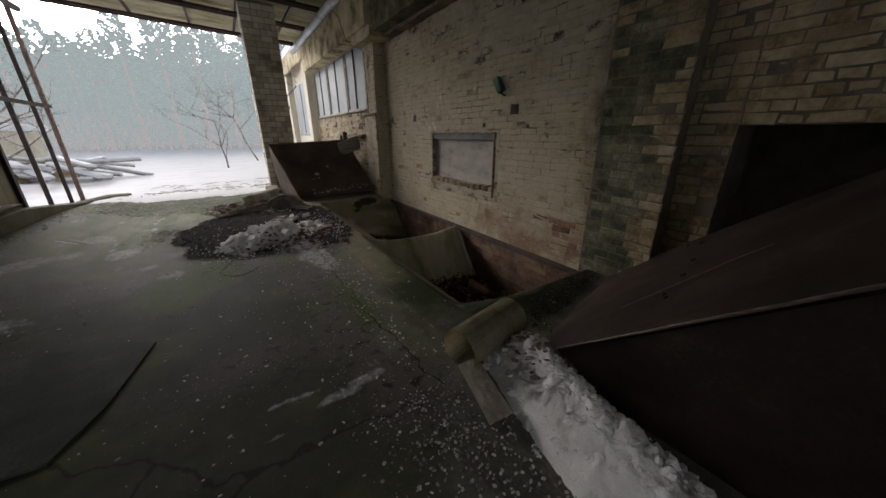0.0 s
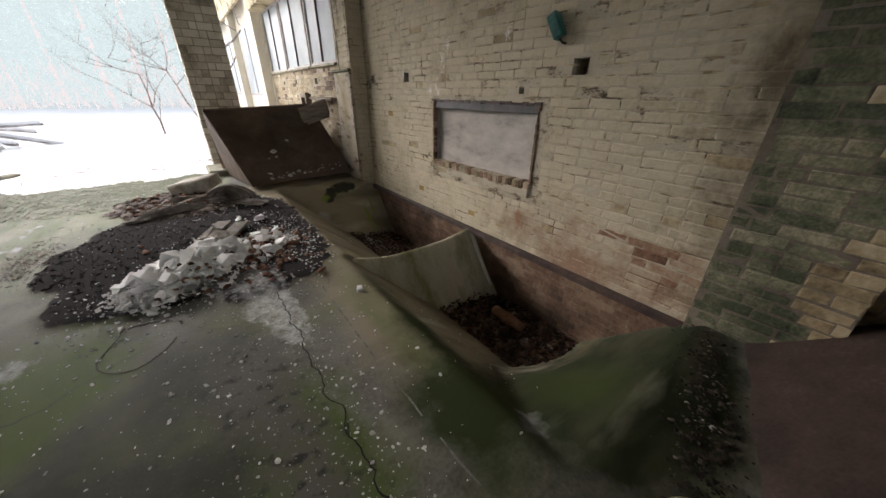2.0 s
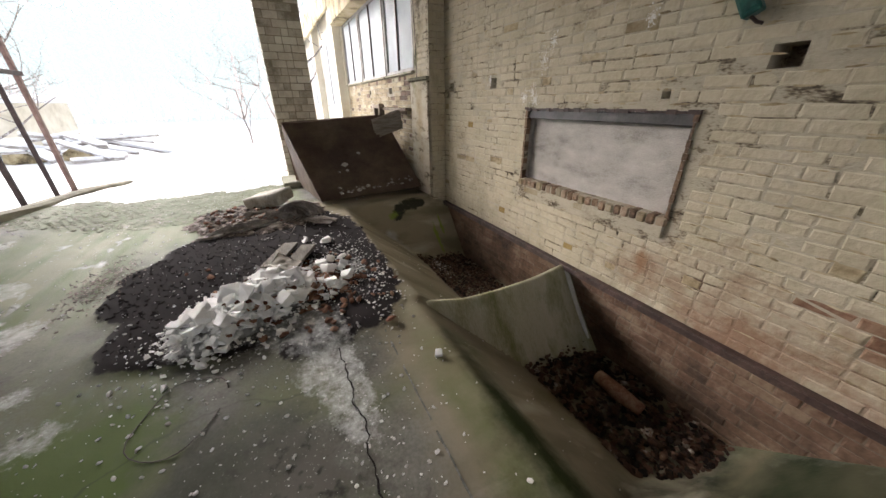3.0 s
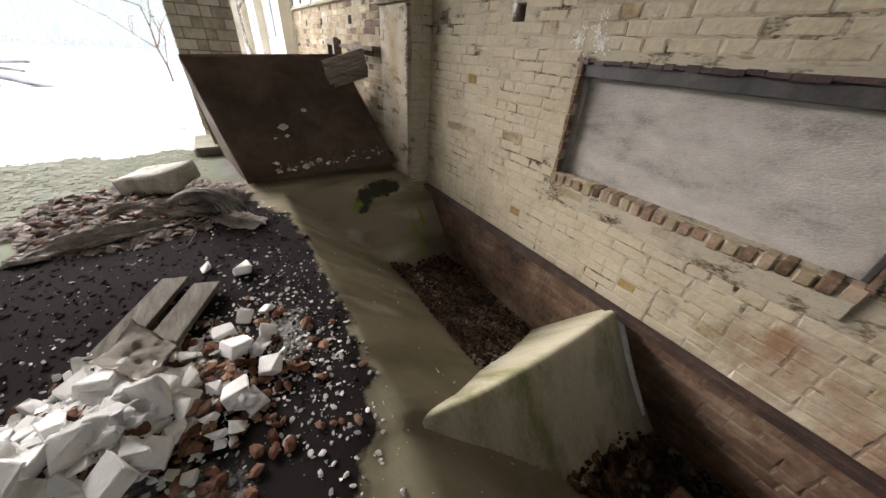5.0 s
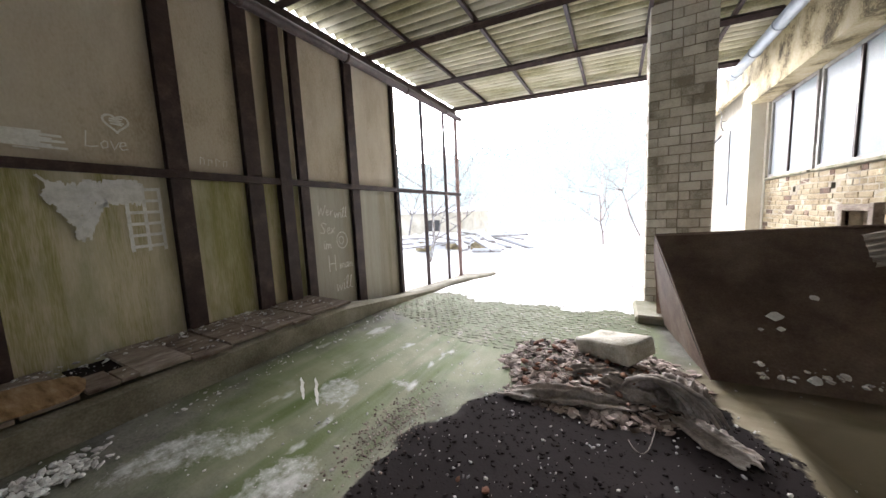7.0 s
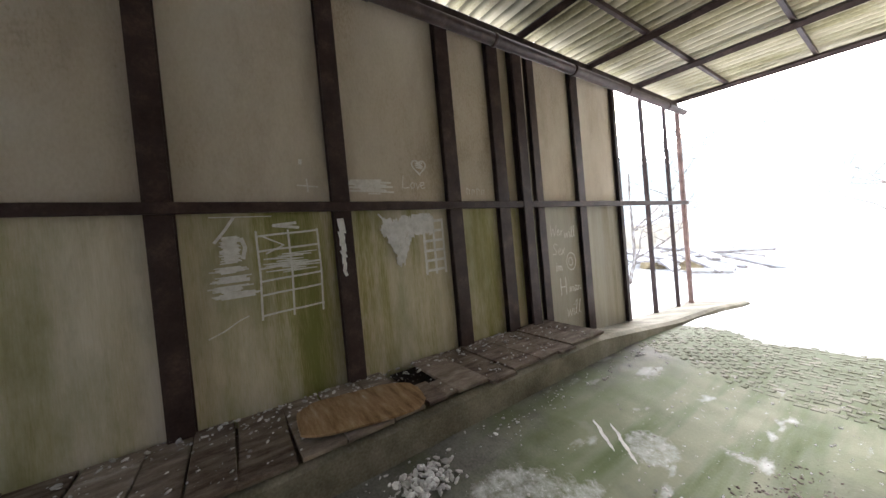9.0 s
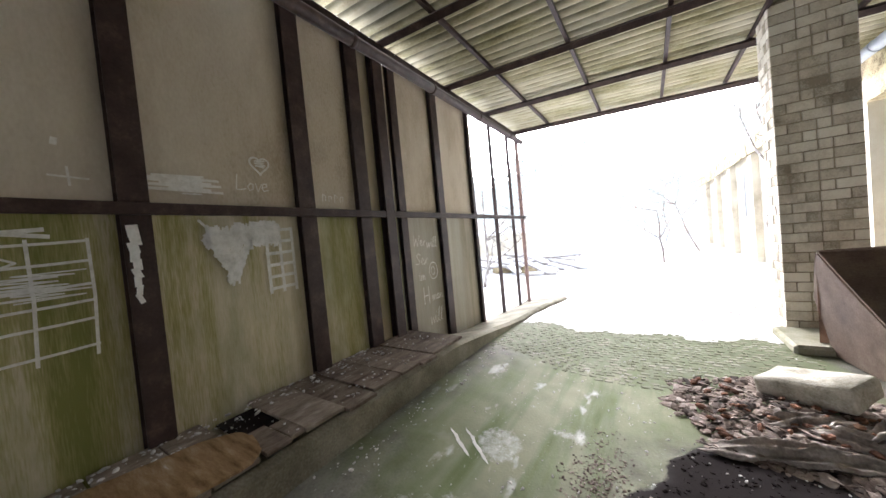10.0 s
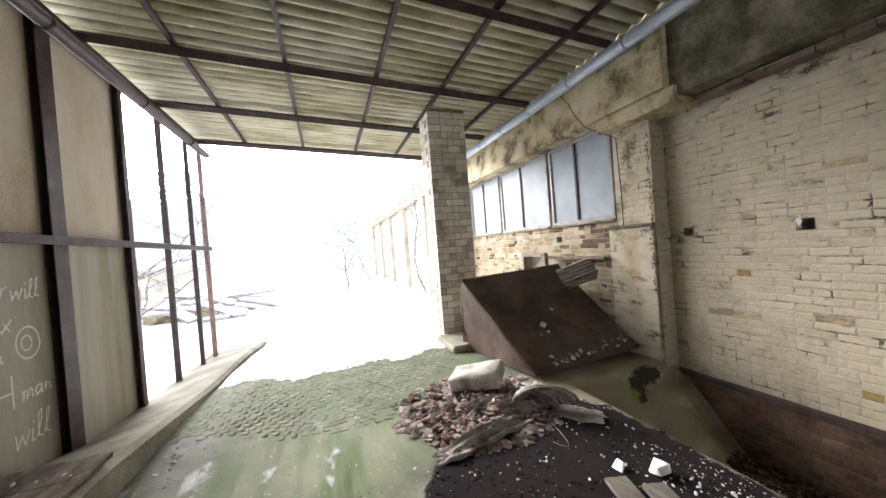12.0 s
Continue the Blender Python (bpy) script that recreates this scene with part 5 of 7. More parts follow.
for a, b in zip(rows, rows[1:]):
    for i in range(4):
        bm.faces.new((a[i], a[i + 1], b[i + 1], b[i]))
bmesh.ops.solidify(bm, geom=bm.faces[:], thickness=0.015)
ux = Vector((0.80, -0.42, 0.30)).normalized()
uy = Vector((-0.10, -0.60, -0.62))
uy = (uy - ux * uy.dot(ux)).normalized()
uz = ux.cross(uy)


def slab_pose(x, y, z, s=1.0):
    return Matrix((( ux.x * s, uy.x, uz.x, x), (ux.y * s, uy.y, uz.y, y), (ux.z * s, uy.z, uz.z, z), (0, 0, 0, 1)))


sl = part("sheet_piece", bm, M_SLATE, slab)
sl.matrix_world = slab_pose(2.84, 8.02, 1.15, 0.95)
for dx, dz, sc in ((0.02, -0.045, 0.92), (0.05, -0.085, 0.8), (0.16, 0.04, 0.4)):
    c2 = sl.copy()
    scene.collection.objects.link(c2)
    c2.matrix_world = slab_pose(2.84 + dx, 8.04, 1.15 + dz, sc)
bm = sheet(((3.15, 7.30, 0.10), (2.97, 8.56, 1.22), (3.05, 8.75, 0.7), (3.15, 8.6, 0.02)), 6, 6, 0.016, 0.01, 9)
part("side_plate", bm, M_RUST, skip)

# ---- walled-up window ----
window = empty("window_1", "walled-up window with grey render and a steel lintel", "window", kind="structure")
ya, yb, za, zb = WINDOW
bm = bmesh.new()
g = [[bm.verts.new((3.535 + 0.008 * noise.noise((i * 0.4, j * 0.5, 3)), ya + (yb - ya) * i / 24, za + (zb - za) * j / 12)) for i in range(25)] for j in range(13)]
for j in range(12):
    for i in range(24):
        bm.faces.new((g[j][i], g[j + 1][i], g[j + 1][i + 1], g[j][i + 1]))
part("render_infill", bm, M_GREYPLASTER, window, smooth=True)
part("lintel", box((3.468, ya + 0.004, zb - 0.092), (3.533, yb - 0.004, zb - 0.012), 0.006), M_LINTEL, window, "dark steel lintel")
bm = bmesh.new()
y = ya - 0.03
while y < yb + 0.02:
    w = random.uniform(0.03, 0.09)
    add_box(bm, (3.446 - random.uniform(0, 0.006), y, zb - random.uniform(0.006, 0.02)), (3.52, y + w * 0.96, zb + random.uniform(0.002, 0.016)))
    y += w
part("broken_edge", bm, M_RAIL, window)
for side in (ya - 0.012, yb + 0.006):
    bm = bmesh.new()
    z = za - 0.02
    while z < zb:
        h = random.uniform(0.03, 0.08)
        d = random.uniform(0.0, 0.018)
        add_box(bm, (3.450 - d * 0.3, side - d, z), (3.52, side + d * 0.4 + 0.012, z + h * 0.93))
        z += h
    part("broken_edge", bm, M_SILL, window)
part("frame_strip", box((3.50, yb - 0.035, za + 0.01), (3.533, yb - 0.004, zb - 0.095), 0.004), M_WINFRAME, window)
part("frame_strip", box((3.50, ya + 0.004, za + 0.01), (3.533, ya + 0.03, zb - 0.095), 0.004), M_LINTEL, window)
part("sill_bed", box((3.436, ya - 0.01, za - 0.16), (3.534, yb + 0.01, za - 0.006), 0.004), M_PAINTEDJOINT, window)
y = ya - 0.02
i = 0
while y < yb:
    w = random.uniform(0.066, 0.082)
    bm = box((3.432 - random.uniform(0, 0.016), y, za - 0.075 + random.uniform(-0.01, 0.008)), (3.53, y + w - 0.009, za + 0.004 + random.uniform(-0.012, 0.008)), 0.010)
    part("sill_brick", bm, M_YELBRICK if i % 4 == 2 else M_SILL, window)
    y += w
    i += 1
y = ya
i = 0
while y < yb - 0.1:
    w = random.choice((0.24, 0.24, 0.12))
    bm = box((3.442 - random.uniform(0, 0.008), y, za - 0.15), (3.47, y + w - 0.012, za - 0.085), 0.005)
    part("sill_brick", bm, M_YELBRICK if i % 3 == 1 else M_SILL, window)
    y += w
    i += 1

# green enamelled switch box hanging askew
sw = empty("switch_box", "small green enamelled box hanging askew on the wall", "switch box")
bm = box((-0.05, -0.06, -0.12), (0.05, 0.06, 0.12), 0.012)
part("case", bm, M_GREENBOX, sw)
part("conduit", tube([(0.0, 0.02, -0.11), (0.01, 0.0, -0.17), (0.04, -0.02, -0.19)], 0.012, 6), M_STEEL, sw)
part("cover", box((-0.058, -0.045, -0.09), (-0.051, 0.045, 0.09), 0.004), M_GREENBOX, sw)
sw.matrix_world = pose(3.40, 3.35, 1.93, -30, 0, 6) @ Matrix.Diagonal((0.8, 0.75, 0.8, 1))

# lime splashes on the wall
for y, z, r in ((5.02, 1.52, 0.045), (4.90, 1.80, 0.06), (4.97, 1.45, 0.03), (4.80, 1.93, 0.03), (5.15, 1.47, 0.03), (3.9, 1.95, 0.03), (5.78, 1.66, 0.025)):
    bm = bmesh.new()
    for i in range(240):
        a, d = random.uniform(0, 6.28), abs(random.gauss(0, r))
        c = Vector((3.4425 - 0.0002 * (i % 7), y + 0.8 * d * math.cos(a), z + 1.3 * d * math.sin(a)))
        q = 0.0012 + 0.006 * random.random() ** 3
        bm.faces.new([bm.verts.new(c + Vector((0, q * random.uniform(0.5, 1.2) * math.cos(k * 1.05 + a), q * random.uniform(0.6, 1.6) * math.sin(k * 1.05 + a)))) for k in range(6)])
    tagged(part("lime_splash", bm, M_CHALK), "powdery white lime splash on the brick wall", "lime splash", kind="stuff")

# ---- window band of the far wall ----
for k, (ya, yb) in enumerate(((7.58, 8.93), (9.0, 10.68), (10.76, 12.3))):
    win = empty("window_%d" % (k + 2), "steel-framed window with dusty pale panes", "window", kind="structure")
    z0, z1 = 1.90, 3.27
    part("window_frame", box((3.22, ya, z0), (3.29, ya + 0.05, z1), 0.004), M_WINFRAME, win)
    part("window_frame", box((3.22, yb - 0.05, z0), (3.29, yb, z1), 0.004), M_WINFRAME, win)
    part("window_frame", box((3.221, ya + 0.05, z1 - 0.05), (3.289, yb - 0.05, z1), 0.004), M_WINFRAME, win)
    part("window_frame", box((3.221, ya + 0.05, z0), (3.289, yb - 0.05, z0 + 0.05), 0.004), M_WINFRAME, win)
    mid = 0.5 * (ya + yb) + (0.03 if k else 0.05)
    part("mullion", box((3.225, mid - 0.022, z0 + 0.05), (3.285, mid + 0.022, z1 - 0.05), 0.004), M_STEEL, win)
    for pa, pb in ((ya + 0.05, mid - 0.022), (mid + 0.022, yb - 0.05)):
        part("pane", box((3.25, pa + 0.001, z0 + 0.051), (3.256, pb - 0.001, z1 - 0.051)), M_GLASSGREY, win)
    part("window_sill", box((3.17, ya, 1.862), (3.30, yb, 1.898), 0.006), M_MOSSYSILL, win)
wall_box("wall_behind_windows", (3.4, 7.56, 1.87), (3.6, 12.4, 3.275), M_GREYPLASTER, "pale boarding behind the dusty windows")
dr = empty("door_1", "blocked low doorway with a timber frame behind the skip", "door", kind="structure")
part("door_frame", box((3.19, 9.28, -0.3), (3.26, 9.36, 1.40), 0.006), M_WOOD, dr)
part("door_frame", box((3.19, 9.90, -0.3), (3.26, 9.98, 1.40), 0.006), M_WOOD, dr)
part("door_frame", box((3.18, 9.28, 1.325), (3.262, 9.98, 1.40), 0.006), M_WOOD, dr)
bd = tagged(part("leaning_board", box((3.08, 7.7, 1.30), (3.19, 9.1, 1.35), 0.006), M_WOOD), "grey timber beam lying behind the skip", "beam")
tagged(part("leaning_board", box((3.02, 8.98, 0.0), (3.1, 9.06, 1.42), 0.006), M_WOOD), "upright timber post behind the skip", "post")

# ---- white block and cloth by the skip ----
bm = box((-0.30, -0.18, 0.0), (0.30, 0.18, 0.17), 0.02)
bmesh.ops.subdivide_edges(bm, edges=bm.edges[:], cuts=3, use_grid_fill=True)
for v in bm.verts:
    v.co += 0.018 * Vector((noise.noise(v.co * 5), noise.noise(v.co * 5 + Vector((3, 0, 0))), noise.noise(v.co * 4 + Vector((0, 7, 0)))))
ob = part("foam_block", bm, M_FOAM, smooth=True)
ob.matrix_world = pose(0.78, 7.44, 0.09, 4, -12, -40)
tagged(ob, "dirty white foam block lying on the debris heap", "foam block")

def heap_z(x, y):
    d = math.hypot((x - 0.58) / 0.85, (y - 7.15) / 0.78)
    return top_of(x, y) + 0.09 * max(0.0, 1 - d) ** 0.8 if d < 1 else top_of(x, y)


places = []
while len(places) < 1900:
    x, y = random.uniform(-0.4, 1.55), random.uniform(6.2, 8.1)
    if math.hypot((x - 0.58) / 0.85, (y - 7.15) / 0.78) < 1 + 0.2 * noise.noise((x * 3, y * 3, 0)):
        places.append((x, y, heap_z(x, y) - 0.003, 0.014 + 0.055 * random.random() ** 1.6))
scatter("debris_heap", places, M_DEBRIS, "heap of broken tile, cloth and brick debris", "debris", 0.24)
def draped(outline, seed, angle, folds, lift, rough=0.02):
    """A thin cloth lying over the heap: ragged oval outline (x, y, half length, half width), folds along one direction."""
    cx, cy, a, b = outline
    n, m = 46, 30
    ca, sa = math.cos(radians(angle)), math.sin(radians(angle))
    bm = bmesh.new()
    g = []
    for j in range(m + 1):
        row = []
        for i in range(n + 1):
            u, v = 2 * i / n - 1, 2 * j / m - 1
            r = 1 + 0.3 * noise.noise((u * 2, v * 2, seed)) + 0.12 * noise.noise((u * 7, v * 7, seed))
            p, q = a * u * r, b * v * r * (1 - 0.35 * u * u)
            x, y = cx + p * ca - q * sa, cy + p * sa + q * ca
            w = q * folds + 1.6 * noise.noise((p * 3, q * 3, seed + 3))
            ridge = (1 - abs(math.sin(w))) ** 1.5
            edge = min(1.0, 2.6 * (1 - max(abs(u), abs(v))))
            z = heap_z(x, y) + 0.012 + lift * ridge * edge * (0.5 + 0.8 * abs(noise.noise((p * 4, q * 2, seed + 8)))) + rough * abs(noise.noise((p * 16, q * 16, seed)))
            row.append(bm.verts.new((x + 0.02 * noise.noise((p * 9, q * 9, 4)), y + 0.02 * noise.noise((p * 9, q * 9, 7)), z)))
        g.append(row)
    for j in range(m):
        for i in range(n):
            bm.faces.new((g[j][i], g[j][i + 1], g[j + 1][i + 1], g[j + 1][i]))
    low = [[bm.verts.new(v.co - Vector((0, 0, 0.005))) for v in row] for row in g]
    for j in range(m):
        for i in range(n):
            bm.faces.new((low[j + 1][i], low[j + 1][i + 1], low[j][i + 1], low[j][i]))
    rim = [(j, 0) for j in range(m)] + [(m, i) for i in range(n)] + [(j, n) for j in range(m, 0, -1)] + [(0, i) for i in range(n, 0, -1)]
    for (a0, a1), (b0, b1) in zip(rim, rim[1:] + rim[:1]):
        bm.faces.new((g[a0][a1], g[b0][b1], low[b0][b1], low[a0][a1]))
    bmesh.ops.recalc_face_normals(bm, faces=bm.faces[:])
    return bm


tagged(part("cloth", draped((1.20, 7.00, 0.30, 0.20), 3, 75, 42, 0.10, 0.03), M_RAG, smooth=True), "tangled grey cloth lying in folds by the skip", "cloth", "rags on the heap")
tagged(part("cloth", draped((1.10, 6.98, 0.22, 0.16), 14, 20, 50, 0.13, 0.04), M_RAG, smooth=True), "tangled grey cloth lying in folds by the skip", "cloth", "rags on the heap")
bundle = empty("cloth_bundle", "looped bundle of grey cloth slumped beside the skip", "cloth", "rags on the heap")
for i in range(15):
    r, off = 0.07 + 0.014 * i, 0.02 * math.sin(i * 2.3)
    pts = [(1.10 + 1.05 * r * (1 - math.cos(a)) - r + off, 7.06 - 0.16 * (1 - math.cos(a)) - 0.015 * i + off, 0.06 + (0.05 + 0.62 * r) * math.sin(a)) for a in [0.15 + k * 0.4 for k in range(8)]]
    part("fold", crumple(pts, [0.010, 0.014, 0.016, 0.017, 0.016, 0.016, 0.014, 0.010], 7, i, 0.35), M_RAG, bundle, smooth=True)
for outline, seed, angle, lift in (((0.42, 6.58, 0.42, 0.11), 5, 8, 0.07), ((0.85, 6.80, 0.28, 0.10), 8, -20, 0.06), ((1.32, 6.50, 0.22, 0.12), 11, -50, 0.03), ((0.62, 7.02, 0.25, 0.10), 17, 25, 0.05)):
    tagged(part("rag", draped(outline, seed, angle, 38, lift), M_RAG, smooth=True), "crumpled grey plastic sheet on the debris", "rag", "rags on the heap")
scatter("brick_bits", [(x, y, heap_z(x, y) + 0.02, random.uniform(0.02, 0.05)) for x, y in [(random.uniform(0.0, 1.1), random.uniform(6.6, 7.7)) for i in range(70)]], M_SHARD, "orange brick fragments in the debris heap", "brick fragments", 0.6)

# ---- rubble of white plaster on the soil ----
def pile_z(x, y):
    u, v = x - 0.62, y - 4.72
    p, q = u * 0.80 + v * 0.60, -u * 0.60 + v * 0.80
    d = math.hypot(p / 0.74, q / 0.42)
    return top_of(x, y) + 0.15 * max(0.0, 1 - d), d


places, shards = [], []
while len(places) < 2300:
    x, y = random.uniform(-0.3, 1.5), random.uniform(3.9, 5.6)
    z, d = pile_z(x, y)
    if random.random() < math.exp(-1.6 * d * d):
        places.append((x, y, z + random.uniform(-0.012, 0.012), (0.008 + 0.036 * random.random() ** 2) * (1.1 if d < 0.6 else 0.75 if d < 0.9 else 0.4)))
scatter("plaster_rubble", places, M_RUBBLE, "pile of broken white plaster", "rubble", 0.55)
while len(shards) < 330:
    x, y = random.gauss(0.92, 0.28), random.gauss(4.80, 0.26)
    shards.append((x, y, pile_z(x, y)[0] + 0.01, random.uniform(0.015, 0.045)))
scatter("brick_shards", shards, M_SHARD, "brick shards among the plaster rubble", "brick fragments", 0.6)
def chunk_mesh(seed):
    """An angular broken piece of plaster, about one unit across."""
    rnd = random.Random(seed)
    b0 = bmesh.new()
    for i in range(13):
        b0.verts.new((rnd.choice((-1, 1)) * rnd.uniform(0.45, 1), rnd.choice((-1, 1)) * rnd.uniform(0.4, 0.85), rnd.choice((-1, 1)) * rnd.uniform(0.3, 0.55)))
    hull = bmesh.ops.convex_hull(b0, input=b0.verts[:])
    bmesh.ops.delete(b0, geom=[v for v in b0.verts if not v.link_faces], context="VERTS")
    bmesh.ops.bevel(b0, geom=b0.edges[:], offset=0.05, segments=1, affect="EDGES")
    return mesh_of("plaster_chunk", b0, M_CHUNK)


CHUNKS = [chunk_mesh(40 + i) for i in range(12)]
spots = [(0.72, 4.98, 0.10), (0.88, 4.76, 0.10), (1.18, 4.98, 0.075), (1.24, 5.22, 0.055), (1.14, 5.12, 0.055), (0.45, 4.72, 0.09), (0.30, 4.55, 0.09), (1.16, 4.72, 0.07), (1.30, 4.80, 0.065), (1.33, 5.02, 0.06), (0.18, 4.62, 0.08), (0.56, 4.62, 0.08), (1.26, 5.70, 0.07), (1.06, 5.84, 0.045), (1.61, 3.60, 0.03)]
rnd = random.Random(77)
while len(spots) < 190:
    x, y = rnd.gauss(0.66, 0.32), rnd.gauss(4.72, 0.26)
    d = pile_z(x, y)[1]
    if d < 1.25 and all(math.hypot(x - q[0], y - q[1]) > 0.6 * q[2] + 0.014 for q in spots):
        spots.append((x, y, (0.022 + 0.052 * rnd.random() ** 1.6) * (1.0 if d < 0.8 else 0.6)))
for i, (x, y, r) in enumerate(spots):
    ob = new("plaster_chunk", CHUNKS[i % 12])
    ob.matrix_world = pose(x, y, pile_z(x, y)[0] + 0.46 * r, rnd.uniform(-22, 22), rnd.uniform(-22, 22), rnd.uniform(0, 360)) @ Matrix.Diagonal((r, r, r, 1))
    tagged(ob, "angular chunk of white plaster in the rubble", "plaster chunk", "plaster chunks")
for k, (p, q, w) in enumerate((((0.92, 5.74, 0.075), (0.70, 5.12, 0.13), 0.145), ((1.08, 5.60, 0.075), (0.86, 5.02, 0.13), 0.145))):
    d = Vector(q) - Vector(p)
    L = d.length
    ob = part("plank", box((-w / 2, 0, -0.016), (w / 2, L, 0.016), 0.004), M_PLANK)
    ob.matrix_world = look(p, q) @ pose(0, 0, 0, -90, 0, 0)
    tagged(ob, "weathered grey plank lying on the black soil", "plank", "planks in the rubble")

ob = part("sack", sheet(((0.68, 5.06, 0.19), (0.88, 4.84, 0.17), (0.98, 5.02, 0.15), (0.80, 5.27, 0.16)), 18, 18, 0.006, 0.12, 4, 0.03), M_SACK, smooth=True)
tagged(ob, "torn pale paper sack over the plank ends", "sack")

for k, (x, y, z, a, w, l) in enumerate(((0.66, 5.12, 0.17, 20, 0.11, 0.13), (1.22, 4.62, 0.09, 30, 0.10, 0.13), (1.28, 4.92, 0.08, 140, 0.09, 0.11), (0.86, 4.72, 0.17, 80, 0.12, 0.13))):
    q = [pose(x, y, z, 12 * math.sin(k * 2.1), 14 * math.cos(k * 1.7), a) @ Vector(c) for c in ((-w, -l * 0.7, 0), (w * 0.8, -l, 0.02), (w, l * 0.8, 0), (-w * 0.7, l, 0.01))]
    q = [0.5 * (c + Vector((x, y, z))) - 0.05 * (c - Vector((x, y, z))) for c in q]
    tagged(part("torn_paper", sheet(q, 18, 18, 0.005, 0.06, k * 3.3, 0.04), M_SHEET, smooth=True), "crumpled torn sheet of white plaster paper", "paper", "torn sheets in the rubble")

# crumbs of black soil
places = []
while len(places) < 2600:
    x, y = random.uniform(-0.6, 2.0), random.uniform(4.5, 7.4)
    if dirt(x, y) > 0.5 and x < 1.8:
        places.append((x, y, top_of(x, y), 0.004 + 0.016 * random.random() ** 2))
scatter("soil_crumbs", places, M_SOIL, "crumbs of black soil on the floor", "soil", 0.7)

# scattered chips
places = []
for i in range(1500):
    x, y = random.gauss(0.8, 1.0), random.gauss(4.9, 1.5)
    if -2.1 < x < 3.0 and 1.2 < y < 9 and not (1.75 < x and 1.9 < y < 7):
        places.append((x, y, top_of(x, y) + 0.002, 0.003 + 0.015 * random.random() ** 3))
for i in range(900):
    x, y = random.gauss(1.42, 0.16), random.gauss(4.95, 0.45)
    if x < 1.75:
        places.append((x, y, top_of(x, y) + 0.002, 0.003 + 0.017 * random.random() ** 3))
for i in range(350):
    x, y = random.uniform(-2.15, 0.2), random.uniform(2.5, 8.8)
    places.append((x, y, top_of(x, y) + 0.002, 0.003 + 0.014 * random.random() ** 3))
for i in range(220):
    x, y = random.gauss(-2.05, 0.07), random.uniform(3.2, 8.0)
    places.append((max(x, -2.18), y, top_of(max(x, -2.18), y) + 0.003, 0.004 + 0.022 * random.random() ** 3))
for i in range(110):
    x, y = random.gauss(-2.0, 0.08), random.gauss(4.45, 0.12)
    places.append((max(x, -2.17), y, top_of(max(x, -2.17), y) + 0.01, random.uniform(0.012, 0.04)))
for i in range(420):
    places.append((random.uniform(-3.05, -2.3), random.uniform(2.6, 6.9), 0.45, 0.003 + 0.016 * random.random() ** 2))
for i in range(300):
    places.append((-3.06 + 0.30 * random.random() ** 2, random.uniform(2.6, 6.3), 0.455, 0.004 + 0.026 * random.random() ** 2))
for i in range(90):
    x, y = random.uniform(1.9, 2.35), random.uniform(2.2, 6.9)
    places.append((x, y, floor_height(x, y) + 0.002, 0.003 + 0.010 * random.random() ** 3))
for i in range(700):
    x, y = random.uniform(-1.2, 1.5), random.uniform(0.7, 4.2)
    places.append((x, y, top_of(x, y) + 0.002, 0.003 + 0.013 * random.random() ** 4))
for i in range(260):
    y = random.uniform(1.4, 3.6)
    x = 1.10 + random.gauss(0, 0.10)
    places.append((x, y, top_of(x, y) + 0.002, 0.003 + 0.012 * random.random() ** 3))
scatter("plaster_chips", places, M_STONE, "small white plaster chips strewn over the floor", "plaster chips", 0.5)

b0 = bmesh.new()
prev = None
for i in range(110):
    y = 1.2 + 2.8 * i / 109
    x = float(np.interp(y, [1.2, 1.42, 1.68, 2.02, 2.63, 2.96, 3.3, 4.0], [1.16, 1.12, 1.11, 1.07, 1.06, 1.05, 1.07, 1.06])) + 0.05 * noise.noise((y * 7, 1, 0)) + 0.02 * noise.noise((y * 23, 2, 0))
    w = 0.003 + 0.007 * abs(noise.noise((y * 9, 5, 0)))
    z = floor_height(x, y) + 0.004
    cur = (b0.verts.new((x - w, y, z)), b0.verts.new((x + w, y, z)))
    if prev:
        b0.faces.new((prev[0], prev[1], cur[1], cur[0]))
    prev = cur
edge = bmesh.new()
prev = None
for i in range(120):
    y = 1.7 + 2.4 * i / 119
    x = 1.385 + 0.012 * noise.noise((y * 5, 3, 0)) + 0.015 * math.sin(y * 1.6)
    w = 0.004 + 0.006 * abs(noise.noise((y * 13, 8, 0)))
    z = floor_height(x, y) + 0.005
    cur = (edge.verts.new((x - w, y, z)), edge.verts.new((x + w, y, z + 0.002)))
    if prev and noise.noise((y * 4.5, 17, 0)) > -0.12:
        edge.faces.new((prev[0], prev[1], cur[1], cur[0]))
    prev = cur
tagged(part("floor_joint", edge, M_JOINT), "pale gritty joint between two concrete slabs", "joint", kind="structure")
patch = bmesh.new()
outline = ((-0.30, 2.62), (-0.36, 2.35), (-0.42, 2.05), (-0.55, 1.75), (-1.1, 1.8), (-1.7, 2.0), (-1.75, 2.9), (-1.2, 2.95), (-0.75, 2.78), (-0.5, 2.74))
top = [patch.verts.new((x, y, floor_height(x, y) + 0.012)) for x, y in outline]
low = [patch.verts.new((x * 1.0, y, floor_height(x, y) - 0.02)) for x, y in outline]
patch.faces.new(top[::-1])
for i in range(len(top)):
    j = (i + 1) % len(top)
    patch.faces.new((top[i], top[j], low[j], low[i]))
bmesh.ops.recalc_face_normals(patch, faces=patch.faces[:])
bmesh.ops.triangulate(patch, faces=[f for f in patch.faces if len(f.verts) > 4])
tagged(part("floor_patch", patch, M_WETSLAB), "thin damp skin of grey screed on the drive", "screed", kind="structure")
tagged(part("floor_crack", b0, M_SOIL), "jagged dirt-filled crack in the concrete drive", "crack", kind="structure")

